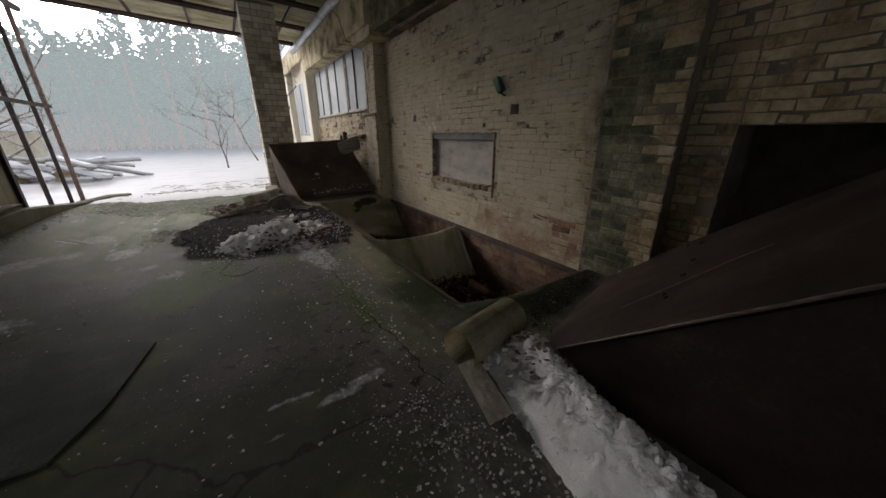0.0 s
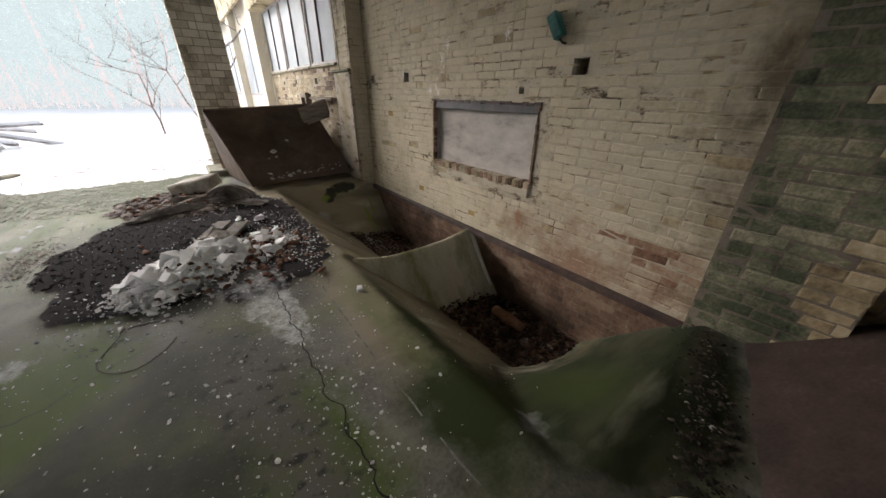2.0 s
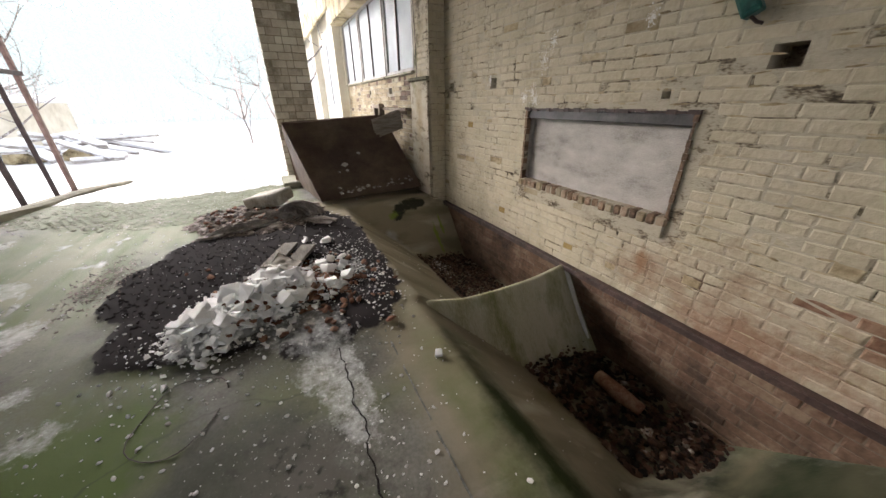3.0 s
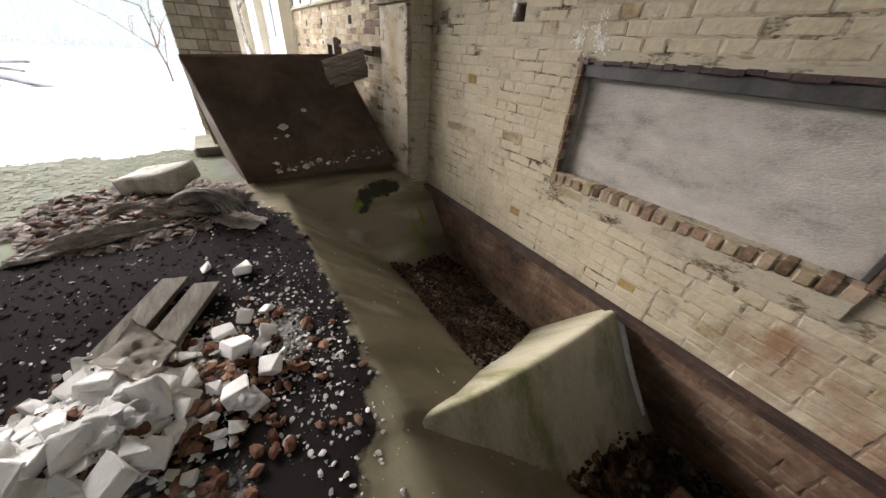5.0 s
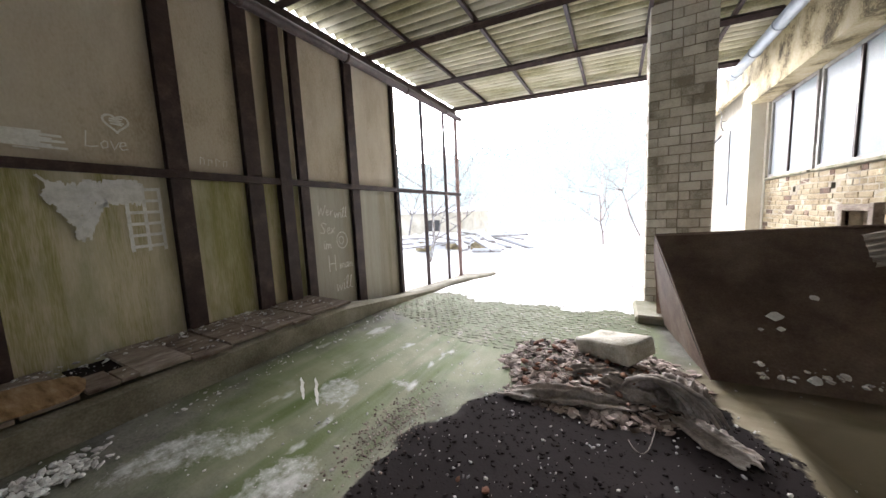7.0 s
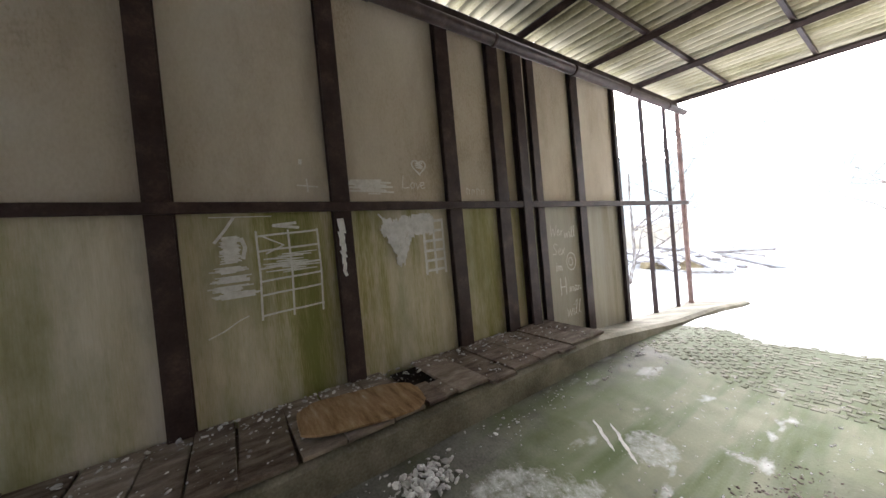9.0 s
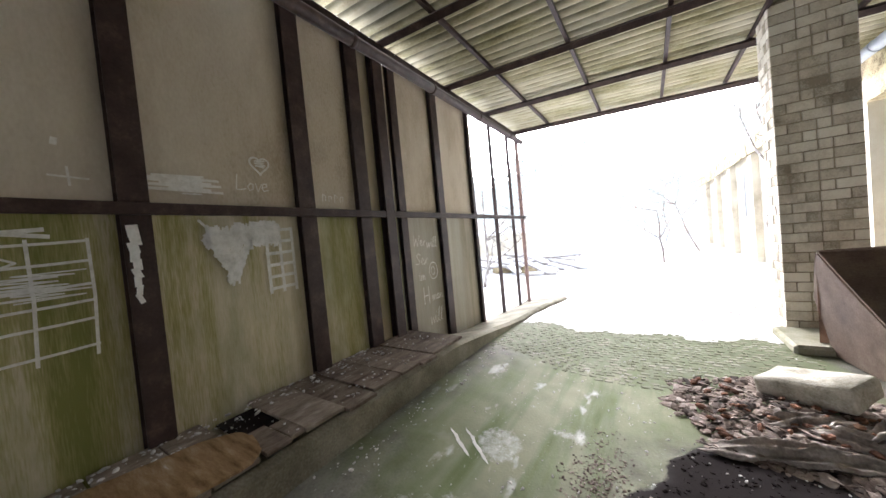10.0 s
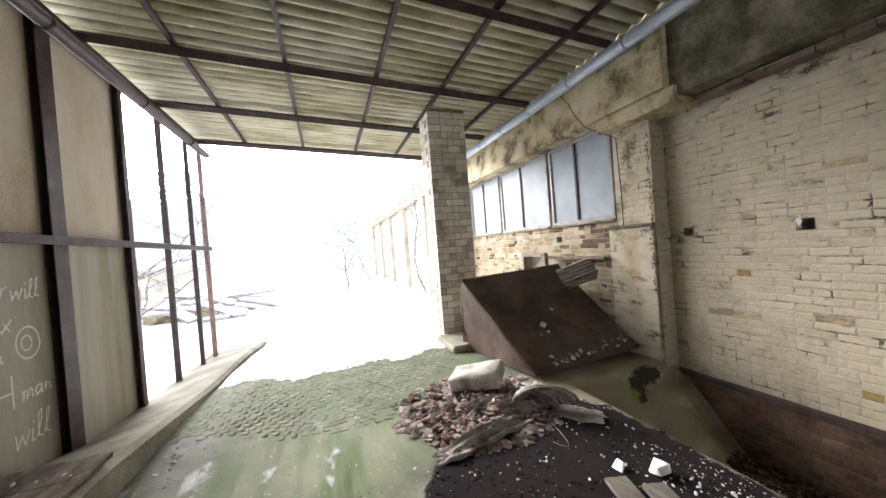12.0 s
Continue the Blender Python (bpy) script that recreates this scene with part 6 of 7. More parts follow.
places = []
for i in range(900):
    x, y = random.gauss(-0.63, 0.10), random.gauss(5.82, 0.26)
    places.append((x, y, top_of(x, y) + 0.001, 0.003 + 0.012 * random.random() ** 2))
scatter("dark_gravel", places, M_DEBRIS, "patch of dark gravel and crumbs on the drive", "gravel", 0.5)
for (xa, ya_), (xb, yb_) in (((-1.70, 5.86), (-1.44, 5.68)), ((-1.60, 5.93), (-1.30, 5.70))):
    b0 = bmesh.new()
    prev = None
    for i in range(15):
        u = i / 14
        x, y = xa + (xb - xa) * u + 0.02 * noise.noise((u * 4, xa, 0)), ya_ + (yb_ - ya_) * u
        w = 0.014 * (1 - abs(2 * u - 1)) ** 0.5 * (0.6 + abs(noise.noise((u * 9, 1, xa)))) + 0.002
        z = floor_height(x, y) + 0.005
        cur = (b0.verts.new((x - 0.5 * w, y - w, z)), b0.verts.new((x + 0.5 * w, y + w, z)))
        if prev:
            b0.faces.new((prev[0], prev[1], cur[1], cur[0]))
        prev = cur
    tagged(part("lime_streak", b0, M_CHALK), "short white lime streak on the concrete", "lime streak", "lime streaks")

loop = [(0.26 + 0.19 * math.cos(a) * (1 + 0.2 * math.sin(2 * a)), 3.84 + 0.24 * math.sin(a), 0.0) for a in [0.3 + i * 0.24 for i in range(25)]]
tagged(part("wire_loop", tube([(x, y, top_of(x, y) + 0.008 + 0.006 * math.sin(i)) for i, (x, y, _) in enumerate(loop)], 0.0025, 5), M_STEEL, smooth=True), "bent rusty wire loop lying on the mossy floor", "wire")
loop = [(0.86 + 0.02 * i, 6.28 - 0.07 * i + 0.012 * i * i, 0.0) for i in range(9)]
tagged(part("wire", tube([(x, y, top_of(x, y) + 0.012) for x, y, _ in loop], 0.003, 5), M_RAG, smooth=True), "thin bent grey wire lying on black soil", "wire")

# leaves and litter in the pits
places = []
while len(places) < 3200:
    x, y = random.uniform(2.45, 3.42), random.uniform(4.5, 6.6)
    z = floor_height(x, y)
    if abs(z - far_bottom(x)) < 0.035:
        places.append((x, y, z + random.uniform(0, 0.03), random.uniform(0.010, 0.030)))
    elif len(places) > 3100 and random.random() < 0.02:
        places.append((x, y, z + 0.01, 0.015))
k = 0
while k < 1300:
    x, y = random.uniform(2.6, 3.42), random.uniform(2.4, 3.95)
    z = floor_height(x, y)
    if z < -0.80:
        places.append((x, y, z + random.uniform(0, 0.04), random.uniform(0.014, 0.045)))
        k += 1
crumbs = []
for i in range(170):
    x, y = random.gauss(2.78, 0.06), random.gauss(5.85, 0.16)
    if y < 6.3:
        crumbs.append((x, y, max(floor_height(x, y), far_bottom(x)) + 0.02, 0.004 + 0.014 * random.random() ** 2))
scatter("lime_crumbs", crumbs, M_STONE, "pale crumbs on the leaves of the pit", "rubble", 0.5)
scatter("dead_leaves", places, M_LEAF, "brown leaves and litter in the pit bottoms", "leaves", 0.25)
tagged(part("rusty_can", tube([(3.12, 3.45, -0.80), (3.10, 3.25, -0.79), (3.12, 3.05, -0.80)], [0.06, 0.07, 0.05], 10), M_SHARD, smooth=True), "crushed orange-brown can in the pit litter", "can")

# ---- cement pipe and lime heap near the start ----
b0 = bmesh.new()
ax = [Vector((1.30, 1.26, 0.14)), Vector((1.42, 1.285, 0.145)), Vector((1.68, 1.335, 0.15)), Vector((1.82, 1.36, 0.155))]
add_tube(b0, ax, 0.128, 28, False)
bmesh.ops.solidify(b0, geom=b0.faces[:], thickness=0.014)
bmesh.ops.recalc_face_normals(b0, faces=b0.faces[:])
tagged(part("cement_pipe", b0, M_PIPE, smooth=False), "short piece of mossy cement pipe on its side", "pipe")

ridge = [(1.68, 1.06), (1.60, 0.80), (1.52, 0.45), (1.45, 0.0), (1.4, -0.5)]


def ridge_z(x, y):
    best = 9
    for (xa, ya_), (xb, yb_) in zip(ridge, ridge[1:]):
        d = Vector((xb - xa, yb_ - ya_))
        t = max(0, min(1, Vector((x - xa, y - ya_)).dot(d) / d.length_squared))
        best = min(best, math.hypot(x - xa - d.x * t, y - ya_ - d.y * t))
    return best


b0 = bmesh.new()
gx, gy = 60, 150
g = []
for j in range(gy + 1):
    row = []
    for i in range(gx + 1):
        x, y = 1.02 + 0.9 * i / gx, -0.8 + 2.3 * j / gy
        d = ridge_z(x, y)
        h = 0.21 * (1 - step(0.0, 0.30, d)) + 0.03 * (1 - step(0.1, 0.3, d)) * noise.noise((x * 9, y * 9, 0)) + 0.05 * (1 - step(0.1, 0.3, d)) * abs(noise.noise((x * 18, y * 18, 4))) + 0.02 * (1 - step(0.1, 0.3, d)) * noise.noise((x * 50, y * 50, 8))
        row.append(b0.verts.new((x, y, floor_height(x, y) - 0.02 + h)))
    g.append(row)
for j in range(gy):
    for i in range(gx):
        b0.faces.new((g[j][i], g[j][i + 1], g[j + 1][i + 1], g[j + 1][i]))
tagged(part("lime_ridge", b0, M_LIME, smooth=True), "long heap of crumbling white lime by the skip", "lime heap")
places = []
for i in range(1100):
    t = random.random()
    x, y = 1.70 - 0.28 * t + random.gauss(0, 0.12), 1.30 - 1.6 * t
    d = ridge_z(x, y)
    if d < 0.28:
        places.append((x, y, floor_height(x, y) - 0.01 + 0.21 * (1 - step(0.0, 0.30, d)), (0.006 + 0.04 * random.random() ** 2.5) * (1.2 if y > 0.9 else 0.8)))
splinters = []
for i in range(120):
    x, y = random.gauss(1.66, 0.07), random.gauss(1.02, 0.14)
    splinters.append((x, y, floor_height(x, y) + 0.21 * (1 - step(0.0, 0.30, ridge_z(x, y))) + 0.015, 0.006 + 0.022 * random.random() ** 2))
scatter("brown_bits", splinters, M_DEBRIS, "brown splinters and crumbs on top of the lime heap", "debris", 0.35)
scatter("lime_flakes", places, M_RUBBLE, "flakes of white lime on the heap", "lime flakes", 0.4)
places = []
for i in range(1400):
    x, y = random.gauss(1.02, 0.16), random.uniform(-0.6, 1.25)
    places.append((x, y, floor_height(x, y) + 0.003, random.uniform(0.004, 0.012)))
scatter("gravel", places, M_GRAVEL, "fine grey gravel on the floor", "gravel", 0.8)
b0 = sheet(((1.28, 1.24, 0.05), (1.38, 1.18, 0.10), (1.30, 0.80, 0.07), (1.18, 0.84, 0.03)), 16, 26, 0.02, 0.05, 6, 0.02)
tagged(part("cement_bag", b0, M_SACK, smooth=True), "stiff grey cement bag lying beside the lime heap", "bag")
places = []
for i in range(900):
    t = random.random()
    x, y = 1.95 + 1.3 * t + random.gauss(0, 0.07), 1.36 + 0.34 * t + random.gauss(0, 0.07)
    places.append((x, y, max(top_of(x, y), -0.02) + 0.01, 0.004 + 0.014 * random.random() ** 2))
scatter("dark_litter", places, M_LITTER, "dark litter along the skip's lower edge", "litter", 0.25)

# ---- beyond the shed ----
def bare_tree(name, base, height, seed, lean, mat, label, depth=4, snow=False):
    rnd = random.Random(seed)
    b0 = bmesh.new()

    def grow(p, d, length, r, level):
        pts, rs = [p], [r]
        for i in range(4):
            d = (d + Vector((rnd.uniform(-1, 1), rnd.uniform(-1, 1), rnd.uniform(-0.3, 0.6))) * 0.22).normalized()
            p = p + d * length / 4
            pts.append(p)
            rs.append(r * (1 - 0.16 * (i + 1)))
        add_tube(b0, pts, rs, 6 if level < 2 else 4)
        if level < depth:
            for i in range(rnd.choice((2, 3, 3)) if level else 5):
                q = pts[rnd.choice((2, 3, 4)) if level else rnd.choice((1, 2, 3, 4))]
                side = Vector((rnd.uniform(-1, 1), rnd.uniform(-1, 1), rnd.uniform(-0.1, 0.7))).normalized()
                grow(q, (d * 0.5 + side).normalized(), length * rnd.uniform(0.5, 0.75), r * 0.5, level + 1)

    grow(Vector(base), Vector(lean).normalized(), height * 0.5, height * 0.009, 0)
    tree = empty(name, label, "tree" if height > 4 else "shrub")
    part("trunk", b0, mat, tree)
    return tree


bare_tree("bare_tree", (0.2, 21.0, -0.4), 5.0, 4, (0.1, 0, 1), M_TWIG, "leafless shrub with snowy twigs in the yard", 4)
bare_tree("bare_tree", (3.3, 17.5, -0.4), 7.5, 9, (-0.45, -0.2, 1), M_BARK, "leafless tree leaning over the yard by the wall", 4)
bare_tree("bare_tree", (-5.6, 14.5, -0.4), 7.5, 12, (0.25, 0.05, 1), M_BARK, "leafless tree outside the open bay", 4)
bare_tree("bare_tree", (-10.5, 20.0, -0.4), 8.0, 15, (0.2, 0, 1), M_BARK, "leafless tree by the timber stack", 4)
bare_tree("bare_tree", (2.0, 26.0, -0.4), 6.0, 21, (-0.3, 0, 1), M_TWIG, "leafless young tree in the yard", 4)


def pine_meshes(seed):
    rnd = random.Random(seed)
    h = 15
    trunk = tube([(0, 0, -0.5), (0.1, 0, 5), (0, 0.1, 10), (0, 0, h)], [0.22, 0.18, 0.12, 0.03], 6)
    b0 = bmesh.new()
    for i in range(620):
        z = rnd.uniform(0.04, 1.0) ** 0.8 * h
        span = 2.9 * (1 - z / h) ** 0.6 + 0.3
        a, d = rnd.uniform(0, 6.28), span * rnd.uniform(0.2, 1) ** 0.6
        c = Vector((d * math.cos(a), d * math.sin(a), z - 0.15 * d + rnd.uniform(-0.2, 0.2)))
        r = rnd.uniform(0.22, 0.5)
        out = Vector((math.cos(a), math.sin(a), rnd.uniform(-0.3, 0.4)))
        for k in range(4):
            u = (out + Vector((rnd.uniform(-1, 1), rnd.uniform(-1, 1), rnd.uniform(-0.6, 0.6)))).normalized()
            w = u.orthogonal().normalized()
            w.rotate(Matrix.Rotation(rnd.uniform(0, 3.1), 3, u))
            b0.faces.new([b0.verts.new(c + q) for q in (-w * r * 0.2, u * r * 0.6 - w * r * 0.35, u * r * 1.3, u * r * 0.6 + w * r * 0.35)])
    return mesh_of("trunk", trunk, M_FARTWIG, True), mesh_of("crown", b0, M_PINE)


KINDS = [pine_meshes(i) for i in range(4)]
rnd = random.Random(5)
for i in range(58):
    row = i % 3
    x = -38 + 60 * (i / 58) + rnd.uniform(-1.2, 1.2)
    y = 53 + 4 * row + rnd.uniform(-1.5, 1.5) + 0.12 * abs(x)
    tree = empty("pine_tree", "tall pine with a mist glow at the edge of the woods", "tree", "pines behind the yard")
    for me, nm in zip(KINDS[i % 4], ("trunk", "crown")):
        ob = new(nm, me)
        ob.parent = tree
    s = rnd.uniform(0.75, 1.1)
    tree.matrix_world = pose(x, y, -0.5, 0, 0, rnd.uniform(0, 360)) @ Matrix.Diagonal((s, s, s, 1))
# undergrowth and deeper woods
b0 = bmesh.new()
for i in range(2600):
    x, y = rnd.uniform(-46, 28), rnd.uniform(51, 54)
    c = Vector((x, y, -0.4 + 3.6 * rnd.random() ** 1.5))
    u = Vector((rnd.uniform(-0.5, 0.5), rnd.uniform(-0.5, 0.5), 1)).normalized()
    w = u.orthogonal() * 0.03
    L = rnd.uniform(0.5, 1.6)
    b0.faces.new([b0.verts.new(q) for q in (c - w, c + w, c + u * L + w * 0.3, c + u * L - w * 0.3)])
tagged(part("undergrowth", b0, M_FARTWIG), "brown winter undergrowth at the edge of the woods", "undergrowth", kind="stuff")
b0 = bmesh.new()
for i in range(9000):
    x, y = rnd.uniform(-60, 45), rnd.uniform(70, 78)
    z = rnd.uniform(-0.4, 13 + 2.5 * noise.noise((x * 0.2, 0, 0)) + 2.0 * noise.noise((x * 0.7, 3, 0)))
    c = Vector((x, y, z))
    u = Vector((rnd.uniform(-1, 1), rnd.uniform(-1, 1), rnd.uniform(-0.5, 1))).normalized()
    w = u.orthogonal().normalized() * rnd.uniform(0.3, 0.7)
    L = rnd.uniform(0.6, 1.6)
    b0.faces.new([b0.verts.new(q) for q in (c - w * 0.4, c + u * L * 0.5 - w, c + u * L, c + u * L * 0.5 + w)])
tagged(part("backdrop", b0, M_PINE), "dense pine woods with a mist glow on the slope", "woods", kind="stuff")

# the hillside glows a little too, in place of haze
M_HILL = mist_glow(material("wooded_hillside", [(0.3, (0.05, 0.075, 0.06)), (0.5, (0.10, 0.135, 0.11)), (0.7, (0.2, 0.22, 0.2))], scale=0.35, bump=0.5, detail=10), (0.64, 0.72, 0.73), 0.25)
b0 = bmesh.new()
rows = []
for i in range(121):
    x = -70 + 125 * i / 120
    h = 14.2 + 2.5 * noise.noise((x * 0.08, 0, 3)) + 1.2 * noise.noise((x * 0.5, 0, 1)) + 0.8 * noise.noise((x * 1.7, 0, 2))
    rows.append([b0.verts.new((x, 79.5 + 8 * f, -0.6 + (h + 0.6) * f)) for f in (0, 0.3, 0.6, 0.85, 1.0)])
for a, b in zip(rows, rows[1:]):
    for i in range(4):
        b0.faces.new((a[i], b[i], b[i + 1], a[i + 1]))
tagged(part("hillside", b0, M_HILL, smooth=True), "wooded slope with a mist glow behind the pines", "hillside", kind="structure")

# long building that goes on beyond the shed
house = empty("long_building", "yellow brick building with pilasters along the yard", "building")
part("wall", box((3.21, 12.402, -0.6), (9.0, 34.0, 4.3)), M_YELWALL, house)
part("roof", box((2.95, 12.402, 4.31), (9.3, 34.2, 4.55)), M_SNOW, house)
for y in (12.5, 16.2, 19.9, 23.6, 27.3, 31.0):
    part("pilaster", box((3.0, y, -0.6), (3.209, y + 0.5, 4.29)), M_YELWALL, house)
    win = part("window", box((3.19, y + 0.95, 1.4), (3.205, y + 3.3, 3.2)), M_GLASSGREY, house)
    part("frame", box((3.17, y + 2.08, 1.4), (3.189, y + 2.16, 3.2)), M_WINFRAME, win)
    part("frame", box((3.17, y + 0.90, 1.32), (3.189, y + 3.35, 1.39)), M_WINFRAME, win)
part("cornice", box((2.94, 12.402, 3.7), (3.0, 34.0, 4.3)), M_PLASTER, house)

low = empty("low_shed", "low pale shed with a snow-covered roof across the yard", "shed")
part("wall", box((-17, 24, -0.5), (-8.6, 29, 1.6)), M_YELWALL, low)
part("roof", box((-17.4, 23.6, 1.61), (-8.3, 29.4, 1.95), 0.05), M_SNOW, low)
part("window", box((-11.5, 23.96, 0.3), (-10.4, 23.99, 1.1)), M_LINTEL, low)

# snowy stack of collapsed timber
rnd = random.Random(8)
for i in range(34):
    x, y = rnd.uniform(-8.6, -4.0), rnd.uniform(16.5, 20.5)
    L, w = rnd.uniform(1.2, 3.0), rnd.uniform(0.10, 0.28)
    z = -0.2 + 0.09 * (i % 7)
    m = pose(x, y, z, rnd.uniform(-9, 9), rnd.uniform(-16, 16), rnd.uniform(-60, 60))
    t = empty("fallen_beam", "snow-covered beam on a heap of collapsed timber", "beam", "collapsed timber")
    part("timber", box((-L / 2, -w / 2, 0), (L / 2, w / 2, 0.07), 0.01), M_FROSTED, t)
    part("snow_cap", box((-L / 2 - 0.01, -w / 2 - 0.02, 0.071), (L / 2 + 0.01, w / 2 + 0.02, 0.17), 0.03), M_SNOW, t)
    t.matrix_world = m
for x, y, s in ((-6.6, 18.8, 0.6), (-5.0, 18.0, 0.45), (-7.8, 17.6, 0.5)):
    b0 = lump(s, x)
    ob = part("masonry_block", b0, M_PLASTER)
    ob.matrix_world = pose(x, y, -0.1)
    tagged(ob, "block of broken masonry in the snow", "masonry")
b0 = bmesh.new()
for i in range(160):
    x, y = rnd.uniform(-2, 3.0), rnd.uniform(9.3, 14.5)
    a = rnd.uniform(0, 3.14)
    L = rnd.uniform(0.08, 0.5)
    z = max(floor_height(x, min(y, 13)), -0.3) + 0.01
    add_tube(b0, [(x, y, z), (x + L * 0.5 * math.cos(a), y + L * 0.5 * math.sin(a), z + 0.03), (x + L * math.cos(a), y + L * math.sin(a), z + 0.015)], 0.005, 4)
tagged(part("twigs", b0, M_TWIG), "dead twigs lying in the snow", "twigs", kind="stuff")
b0 = bmesh.new()
g = []
for j in range(41):
    row = []
    for i in range(41):
        x, y = -2.2 + 5.2 * i / 40, 8.5 + 4.6 * j / 40
        edge = 0.028 * step(8.75, 9.45, y + 0.25 * noise.noise((x * 2, y * 2, 0)) + 0.1 * noise.noise((x * 7, y * 7, 0))) - 0.012
        row.append(b0.verts.new((x, y, floor_height(x, y) + edge)))
    g.append(row)
for j in range(40):
    for i in range(40):
        b0.faces.new((g[j][i], g[j][i + 1], g[j + 1][i + 1], g[j + 1][i]))
tagged(part("snow_edge", b0, M_SNOW, smooth=True), "thin snow blown in over the drive", "snow", kind="structure")
b0 = box((1.0, 8.75, -0.02), (1.9, 9.55, 0.10), 0.03)
tagged(part("column_base", b0, M_CONCRETE), "mossy concrete footing of the column", "footing", kind="structure")

# ---- bricks, blocks and cobbles ----
def brick_mesh(name, size, mat, seed):
    """A brick whose face looks towards -x, with worn edges; 18 triangles or so."""
    rnd = random.Random(seed)
    l, h, d = size
    b0 = bmesh.new()
    c = 0.010
    back = [b0.verts.new((0.02, y, z)) for y, z in ((0, 0), (l, 0), (l, h), (0, h))]
    mid = [b0.verts.new((-d + 0.004, y + rnd.uniform(-0.006, 0.006), z + rnd.uniform(-0.006, 0.006))) for y, z in ((0, 0), (l, 0), (l, h), (0, h))]
    front = [b0.verts.new((-d + rnd.uniform(-0.003, 0.003), y + rnd.uniform(-0.006, 0.006), z + rnd.uniform(-0.005, 0.005))) for y, z in ((c, c), (l - c, c), (l - c, h - c), (c, h - c))]
    for a, b in ((back, mid), (mid, front)):
        for i in range(4):
            j = (i + 1) % 4
            b0.faces.new((a[i], a[j], b[j], b[i]))
    b0.faces.new(front)
    bmesh.ops.recalc_face_normals(b0, faces=b0.faces[:])
    return mesh_of(name, b0, mat)


def lay_bricks(parent, xf, y0, y1, z0, z1, near, mats, skip=(), course=0.077, length=0.25, proud=lambda y, z: 0.004, seed=1, name="brick"):
    """Courses of bricks on a face at xf that looks towards -x. near(y, z): bricks that are objects of their own; mats(y, z, r): a pair (single, joined) of materials."""
    rnd = random.Random(seed)
    cache, rest = {}, {}
    n = 0
    rows = int((z1 - z0) / course)
    for r in range(rows):
        z = z0 + r * course
        y = y0 - (0 if r % 2 else rnd.choice((0.06, 0.125)))
        while y < y1 - 0.02:
            l = length if rnd.random() < 0.5 else length / 2
            a, b = max(y, y0), min(y + l, y1)
            y += l
            if b - a < 0.05 or any(a < s[1] and b > s[0] and z < s[3] and z + course > s[2] for s in skip):
                continue
            single, joined = mats((a + b) / 2, z, rnd.random())
            out = round(proud((a + b) / 2, z), 4)
            dx = rnd.uniform(-0.0035, 0.003)
            if near((a + b) / 2, z) and n < 295 and abs((b - a) - l) < 1e-6:
                key = (round(l, 3), single.name, out, rnd.randrange(9))
                if key not in cache:
                    cache[key] = brick_mesh(name, (l - 0.008, course - 0.008, out), single, len(cache))
                ob = new(name, cache[key])
                ob.parent = parent
                ob.location = (xf + dx, a, z)
                ob.rotation_euler = (radians(rnd.uniform(-1.4, 1.4)), 0, 0)
                n += 1
            else:
                rest.setdefault(joined.name, ([], [], joined))
                vs, fs, _ = rest[joined.name]
                o = len(vs)
                l2, h, c = b - a - 0.008, course - 0.008, 0.010
                for x, ins in ((xf + 0.02, 0), (xf + dx - out + 0.004, 0), (xf + dx - out, c)):
                    for yy, zz in ((ins, ins), (l2 - ins, ins), (l2 - ins, h - ins), (ins, h - ins)):
                        j = 0.0055
                        vs.append((x + (rnd.uniform(-0.003, 0.003) if ins else 0), a + yy + rnd.uniform(-j, j), z + zz + rnd.uniform(-j, j)))
                for k in (0, 4):
                    for i in range(4):
                        j = (i + 1) % 4
                        fs.append((o + k + i, o + k + 4 + i, o + k + 4 + j, o + k + j))
                fs.append((o + 8, o + 11, o + 10, o + 9))
    for vs, fs, mat in rest.values():
        me = bpy.data.meshes.new("brickwork")
        me.from_pydata(vs, [], fs)
        me.materials.append(mat)
        ob = new("brickwork", me)
        ob.parent = parent
        ob["kind"] = "stuff"


def main_wall(y, z, r):
    bare = noise.noise((y * 0.9, z * 1.3, 2)) + 0.4 * noise.noise((y * 4, z * 4, 6))
    if z < -0.16:
        return M_REDBRICK, M_REDBRICK_REST
    if z < 0.4 and y < 3.4 and bare > 0.25 and r < 0.35:
        return M_STAINED, M_STAINED
    if r < 0.006 or (z < 0.5 and y > 3.4 and r < 0.018):
        return M_YELSINGLE, M_YELBRICK
    if r > 0.985:
        return M_MOULD, M_MOULD
    return M_PAINT, M_PAINT_REST


lay_bricks(wall_east, 3.463, 1.86, 7.0, -1.2, 3.10, lambda y, z: 2.9 < y < 6.3 and -0.12 < z < 1.45, main_wall, [(WINDOW[0] - 0.01, WINDOW[1] + 0.01, WINDOW[2] - 0.16, WINDOW[3] + 0.01)] + HOLES,
           proud=lambda y, z: 0.010 if z < -0.16 else (0.0045, 0.0035, 0.0025, 0.0015)[int(min(3, max(0, 1.4 * (z - 0.4) + 1.6 * noise.noise((y * 0.7, z * 0.9, 12)))))])
lay_bricks(wall_far, 3.223, 7.56, 12.4, -0.3, 1.86, lambda y, z: False, lambda y, z, r: (M_YELSINGLE, M_REDBRICK_REST if r < (0.42 if y < 8.75 and z > 1.1 else 0.08) else M_YELBRICK if r < 0.93 else M_MOULD), FAR_HOLES + [(9.3, 9.95, -0.6, 1.38)], seed=4)
lay_bricks(pilaster, 3.215, 7.004, 7.546, -0.2, 3.06, lambda y, z: True, lambda y, z, r: (M_PAINT, M_PAINT_REST), seed=6)
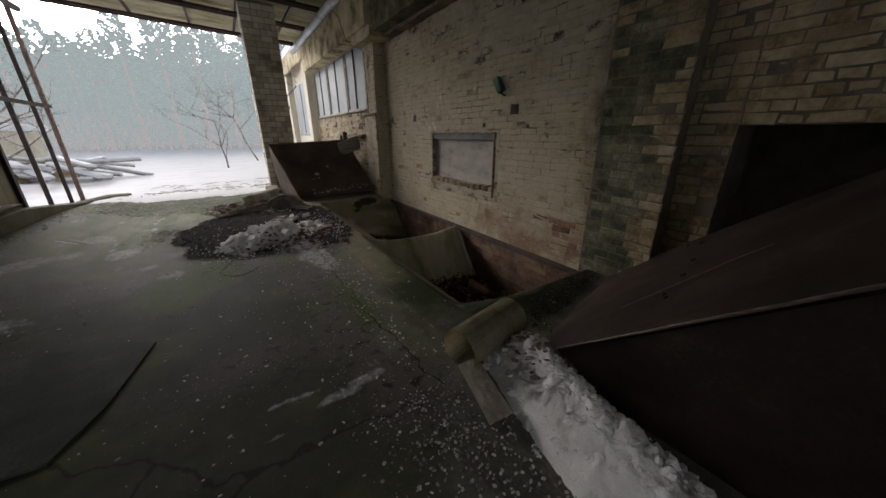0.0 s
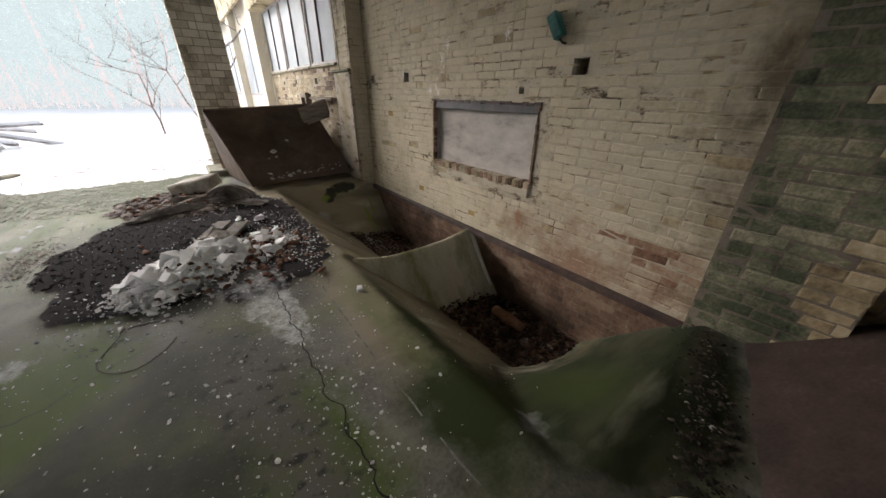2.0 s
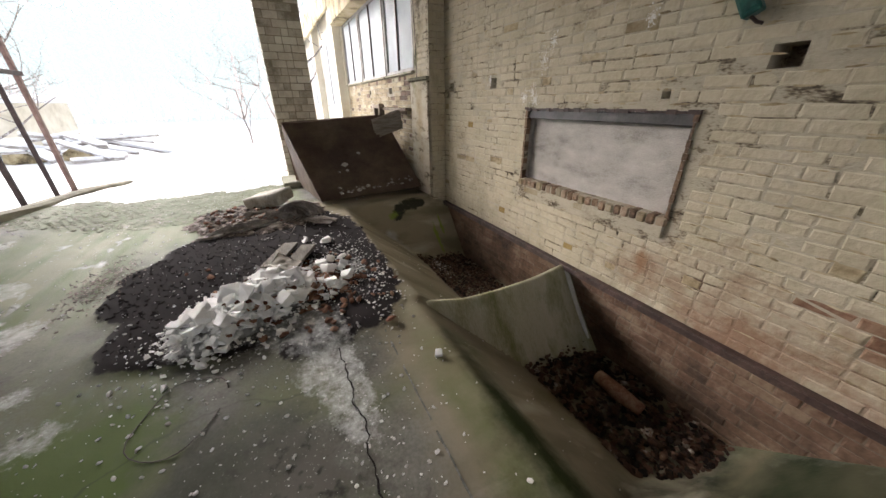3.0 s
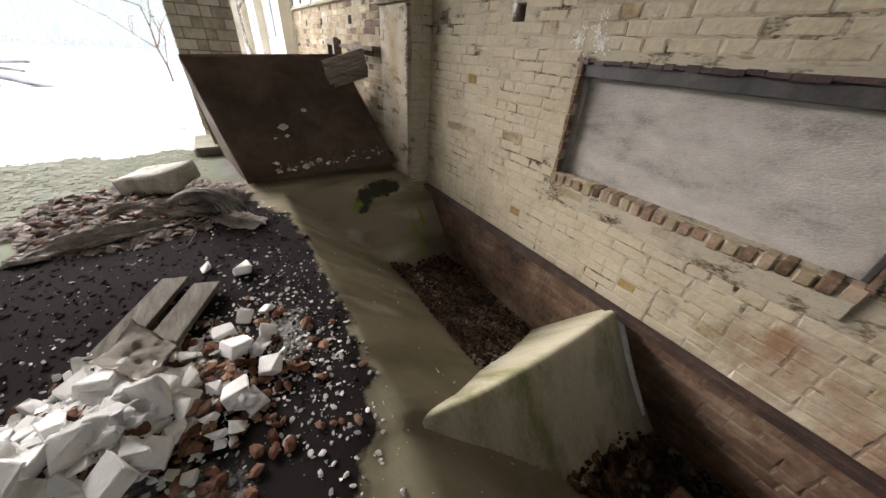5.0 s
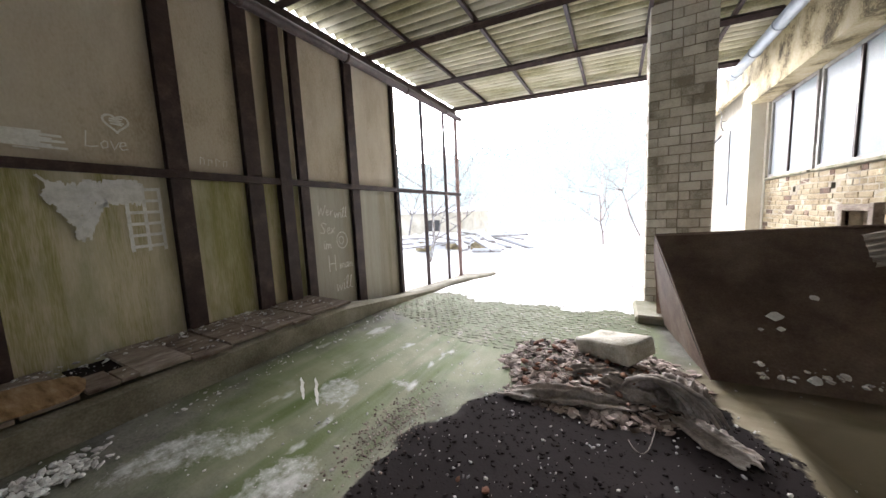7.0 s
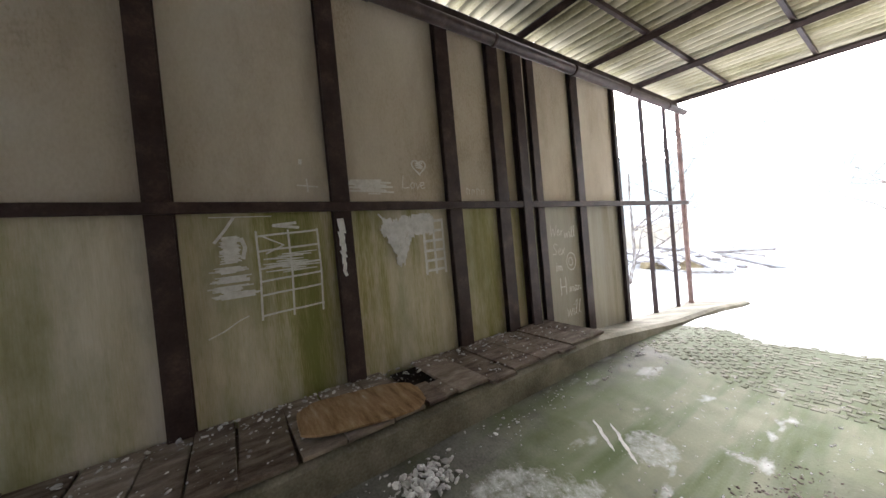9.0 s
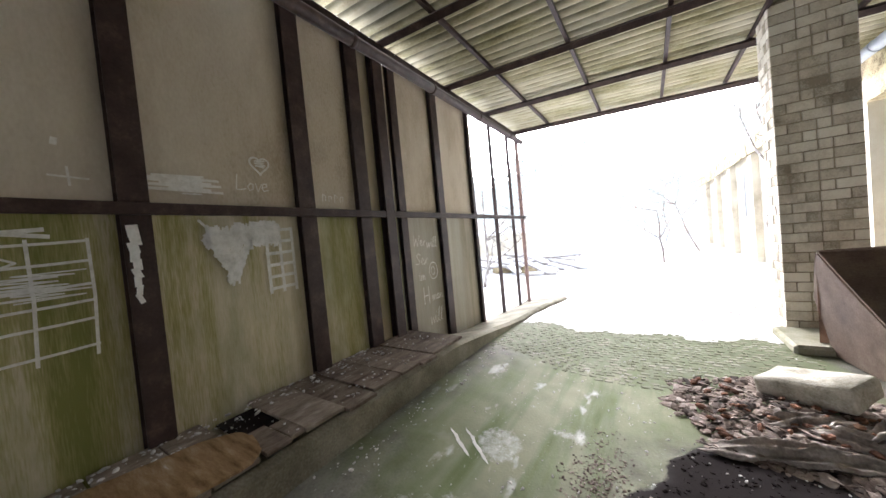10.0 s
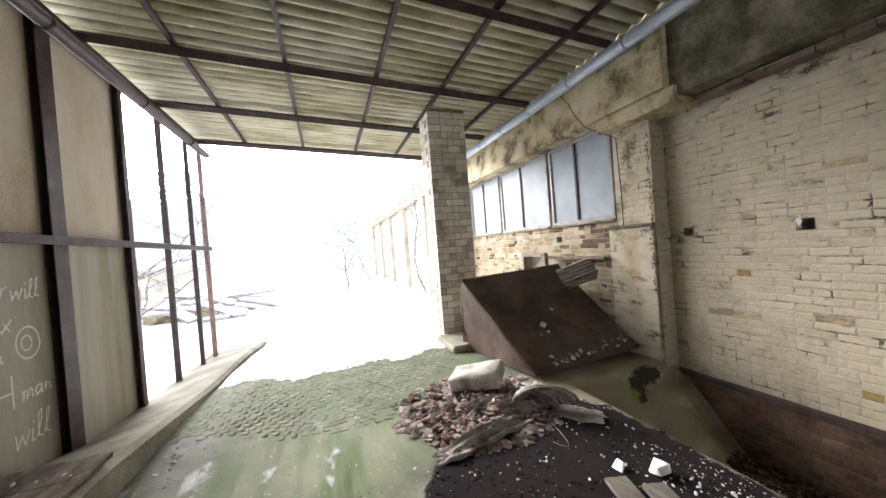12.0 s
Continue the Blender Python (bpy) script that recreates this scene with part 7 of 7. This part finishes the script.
lay_bricks(pier, 3.325, 1.19, 1.85, -0.2, 2.6, lambda y, z: True, lambda y, z, r: (M_GREENBRICK, M_GREENBRICK) if z < 1.9 + 0.5 * r and y > 1.36 + 0.2 * noise.noise((y, z * 2, 3)) else (M_MOULD, M_MOULD), seed=8)
weathered = lambda y, z, r: (M_MOULD, M_MOULD) if r < 0.93 else (M_YELBRICK, M_YELBRICK)
lay_bricks(wall_near, 3.463, 0.88, 1.19, -0.2, 3.10, lambda y, z: False, weathered, seed=21)
lay_bricks(wall_over, 3.463, -2.0, 0.878, 1.405, 3.10, lambda y, z: False, weathered, seed=22)
plinth = tagged(part("pilaster_plinth", box((3.178, 7.0, -0.3), (3.208, 7.68, 1.74), 0.012), M_PAINTEDJOINT), "cracked plaster foot of the brick pilaster", "wall", kind="structure")
part("ledge", box((3.150, 6.99, 1.742), (3.209, 7.70, 1.785), 0.008), M_PLASTERDARK, plinth)
# pilaster flank that faces the camera
flank = tagged(part("pilaster_flank", box((0.0, -3.458, -0.25), (0.012, -3.21, 3.08)), M_PAINTEDJOINT), "flaking cream paint on the pilaster's brick flank", "wall", kind="structure")
flank.matrix_world = pose(0, 6.988, 0, 0, 0, 90)
lay_bricks(flank, 0.0, -3.458, -3.212, -0.2, 3.06, lambda y, z: True, lambda y, z, r: (M_PAINT, M_PAINT_REST), seed=9)
b0 = bmesh.new()
rnd = random.Random(17)
for i in range(330):
    z = 0.9 + 2.1 * rnd.random()
    q = 0.002 + 0.012 * rnd.random() ** 2
    c0 = Vector(((3.2035 if z > 1.79 else 3.1765) - 0.0004 * (i % 5), 7.01 + abs(rnd.gauss(0, 0.022)), z))
    b0.faces.new([b0.verts.new(c0 + Vector((0, q * rnd.uniform(0.5, 1) * math.cos(k * 1.05), 1.5 * q * rnd.uniform(0.5, 1) * math.sin(k * 1.05)))) for k in range(6)])
tagged(part("peeled_paint", b0, M_LEAF), "dark flecks where paint has peeled off the pilaster", "peeled paint", kind="stuff")
b0 = bmesh.new()
for i in range(520):
    y = rnd.uniform(2.0, 6.9) if i % 3 else rnd.uniform(2.0, 4.2)
    z = -1.2 + 0.077 * rnd.randrange(16, 54) - 0.004 + rnd.gauss(0, 0.008)
    if WINDOW[0] - 0.12 < y < WINDOW[1] + 0.1 and WINDOW[2] - 0.2 < z < WINDOW[3] + 0.03:
        continue
    l, w = rnd.uniform(0.012, 0.055) * (1.4 if y < 3.6 else 1), rnd.uniform(0.002, 0.007)
    c0 = Vector((3.4525 - 0.0003 * (i % 6), y, z))
    tilt = rnd.gauss(0, 0.06)
    ring = []
    for k in range(10):
        a = k * 0.628
        u, v = l * math.cos(a) * rnd.uniform(0.7, 1.1), w * math.sin(a) * rnd.uniform(0.5, 1.5)
        ring.append(b0.verts.new(c0 + Vector((0, u, v + tilt * u))))
    b0.faces.new(ring)
tagged(part("peeled_paint", b0, M_MOULD), "dark gaps where paint and mortar fell from the joints", "peeled paint", kind="stuff")

# column blocks
rnd = random.Random(3)
blocks = {}


def block(l, w, h, k):
    key = (round(l, 3), round(w, 3), k)
    if key not in blocks:
        blocks[key] = mesh_of("block", box((0, 0, 0), (l, w, h), 0.007), M_BLOCK)
    return blocks[key]


for r in range(35):
    z = -0.2 + r * 0.125
    y_cuts = [0, 0.25, 0.505] if r % 2 else [0, 0.125, 0.375, 0.505]
    x_cuts = [0, 0.25, 0.37, 0.62, 0.744] if r % 2 else [0, 0.125, 0.375, 0.50, 0.744]
    if rnd.random() < 0.35:
        x_cuts = [0, 0.25, 0.5, 0.744]
    for a, b in zip(x_cuts, x_cuts[1:]):
        ob = new("block", block(b - a - 0.013, 0.1, 0.112, 0))
        ob.parent = column
        ob.location = (1.148 + a, 9.578 + rnd.uniform(-0.004, 0.003), z)
    for a, b in zip(y_cuts, y_cuts[1:]):
        if b - a > 0.06 and a > 0.1:
            ob = new("block", block(0.1, b - a - 0.013, 0.112, 1))
            ob.parent = column
            ob.location = (1.148 + rnd.uniform(-0.003, 0.003), 9.578 + a, z)

# cobbles between the concrete and the snow
cob = []
for k in range(5):
    b0 = box((-0.050, -0.036, -0.03), (0.050, 0.036, 0.020), 0.012)
    for v in b0.verts:
        v.co += 0.007 * Vector((noise.noise(v.co * 30 + Vector((k, 0, 0))), noise.noise(v.co * 30 + Vector((0, k, 0))), noise.noise(v.co * 30 + Vector((0, 0, k)))))
    cob.append(mesh_of("cobble", b0, M_COBBLE))
n = 0
verts, faces = [], []
rnd = random.Random(11)
for j in range(31):
    y = 7.30 + j * 0.078
    for i in range(34):
        x = -2.14 + i * 0.107 + (0.05 if j % 2 else 0) + rnd.uniform(-0.01, 0.01)
        if y + 0.15 * (x + 1) < 7.42 + 0.1 * noise.noise((x * 2, y * 2, 5)) or dirt(x, y) > 0.2 or x > 1.15 or math.hypot((x - 0.58) / 0.85, (y - 7.15) / 0.78) < 1 or rnd.random() < 0.05:
            continue
        yy = y + rnd.uniform(-0.008, 0.008)
        z = floor_height(x, yy) + rnd.uniform(-0.0195, -0.0155)
        mt = pose(x, yy, z, rnd.uniform(-1.6, 1.6), rnd.uniform(-1.6, 1.6), rnd.uniform(-8, 8))
        me = cob[rnd.randrange(5)]
        if n < 295:
            ob = new("cobble", me)
            ob.parent = floor
            ob.matrix_world = mt
            n += 1
        else:
            o = len(verts)
            verts += [mt @ v.co for v in me.vertices]
            faces += [[q + o for q in f.vertices] for f in me.polygons]
if verts:
    me = bpy.data.meshes.new("cobbles")
    me.from_pydata(verts, [], faces)
    me.materials.append(M_COBBLE_REST)
    ob = new("cobbles", me)
    ob.parent = floor
    ob["kind"] = "stuff"
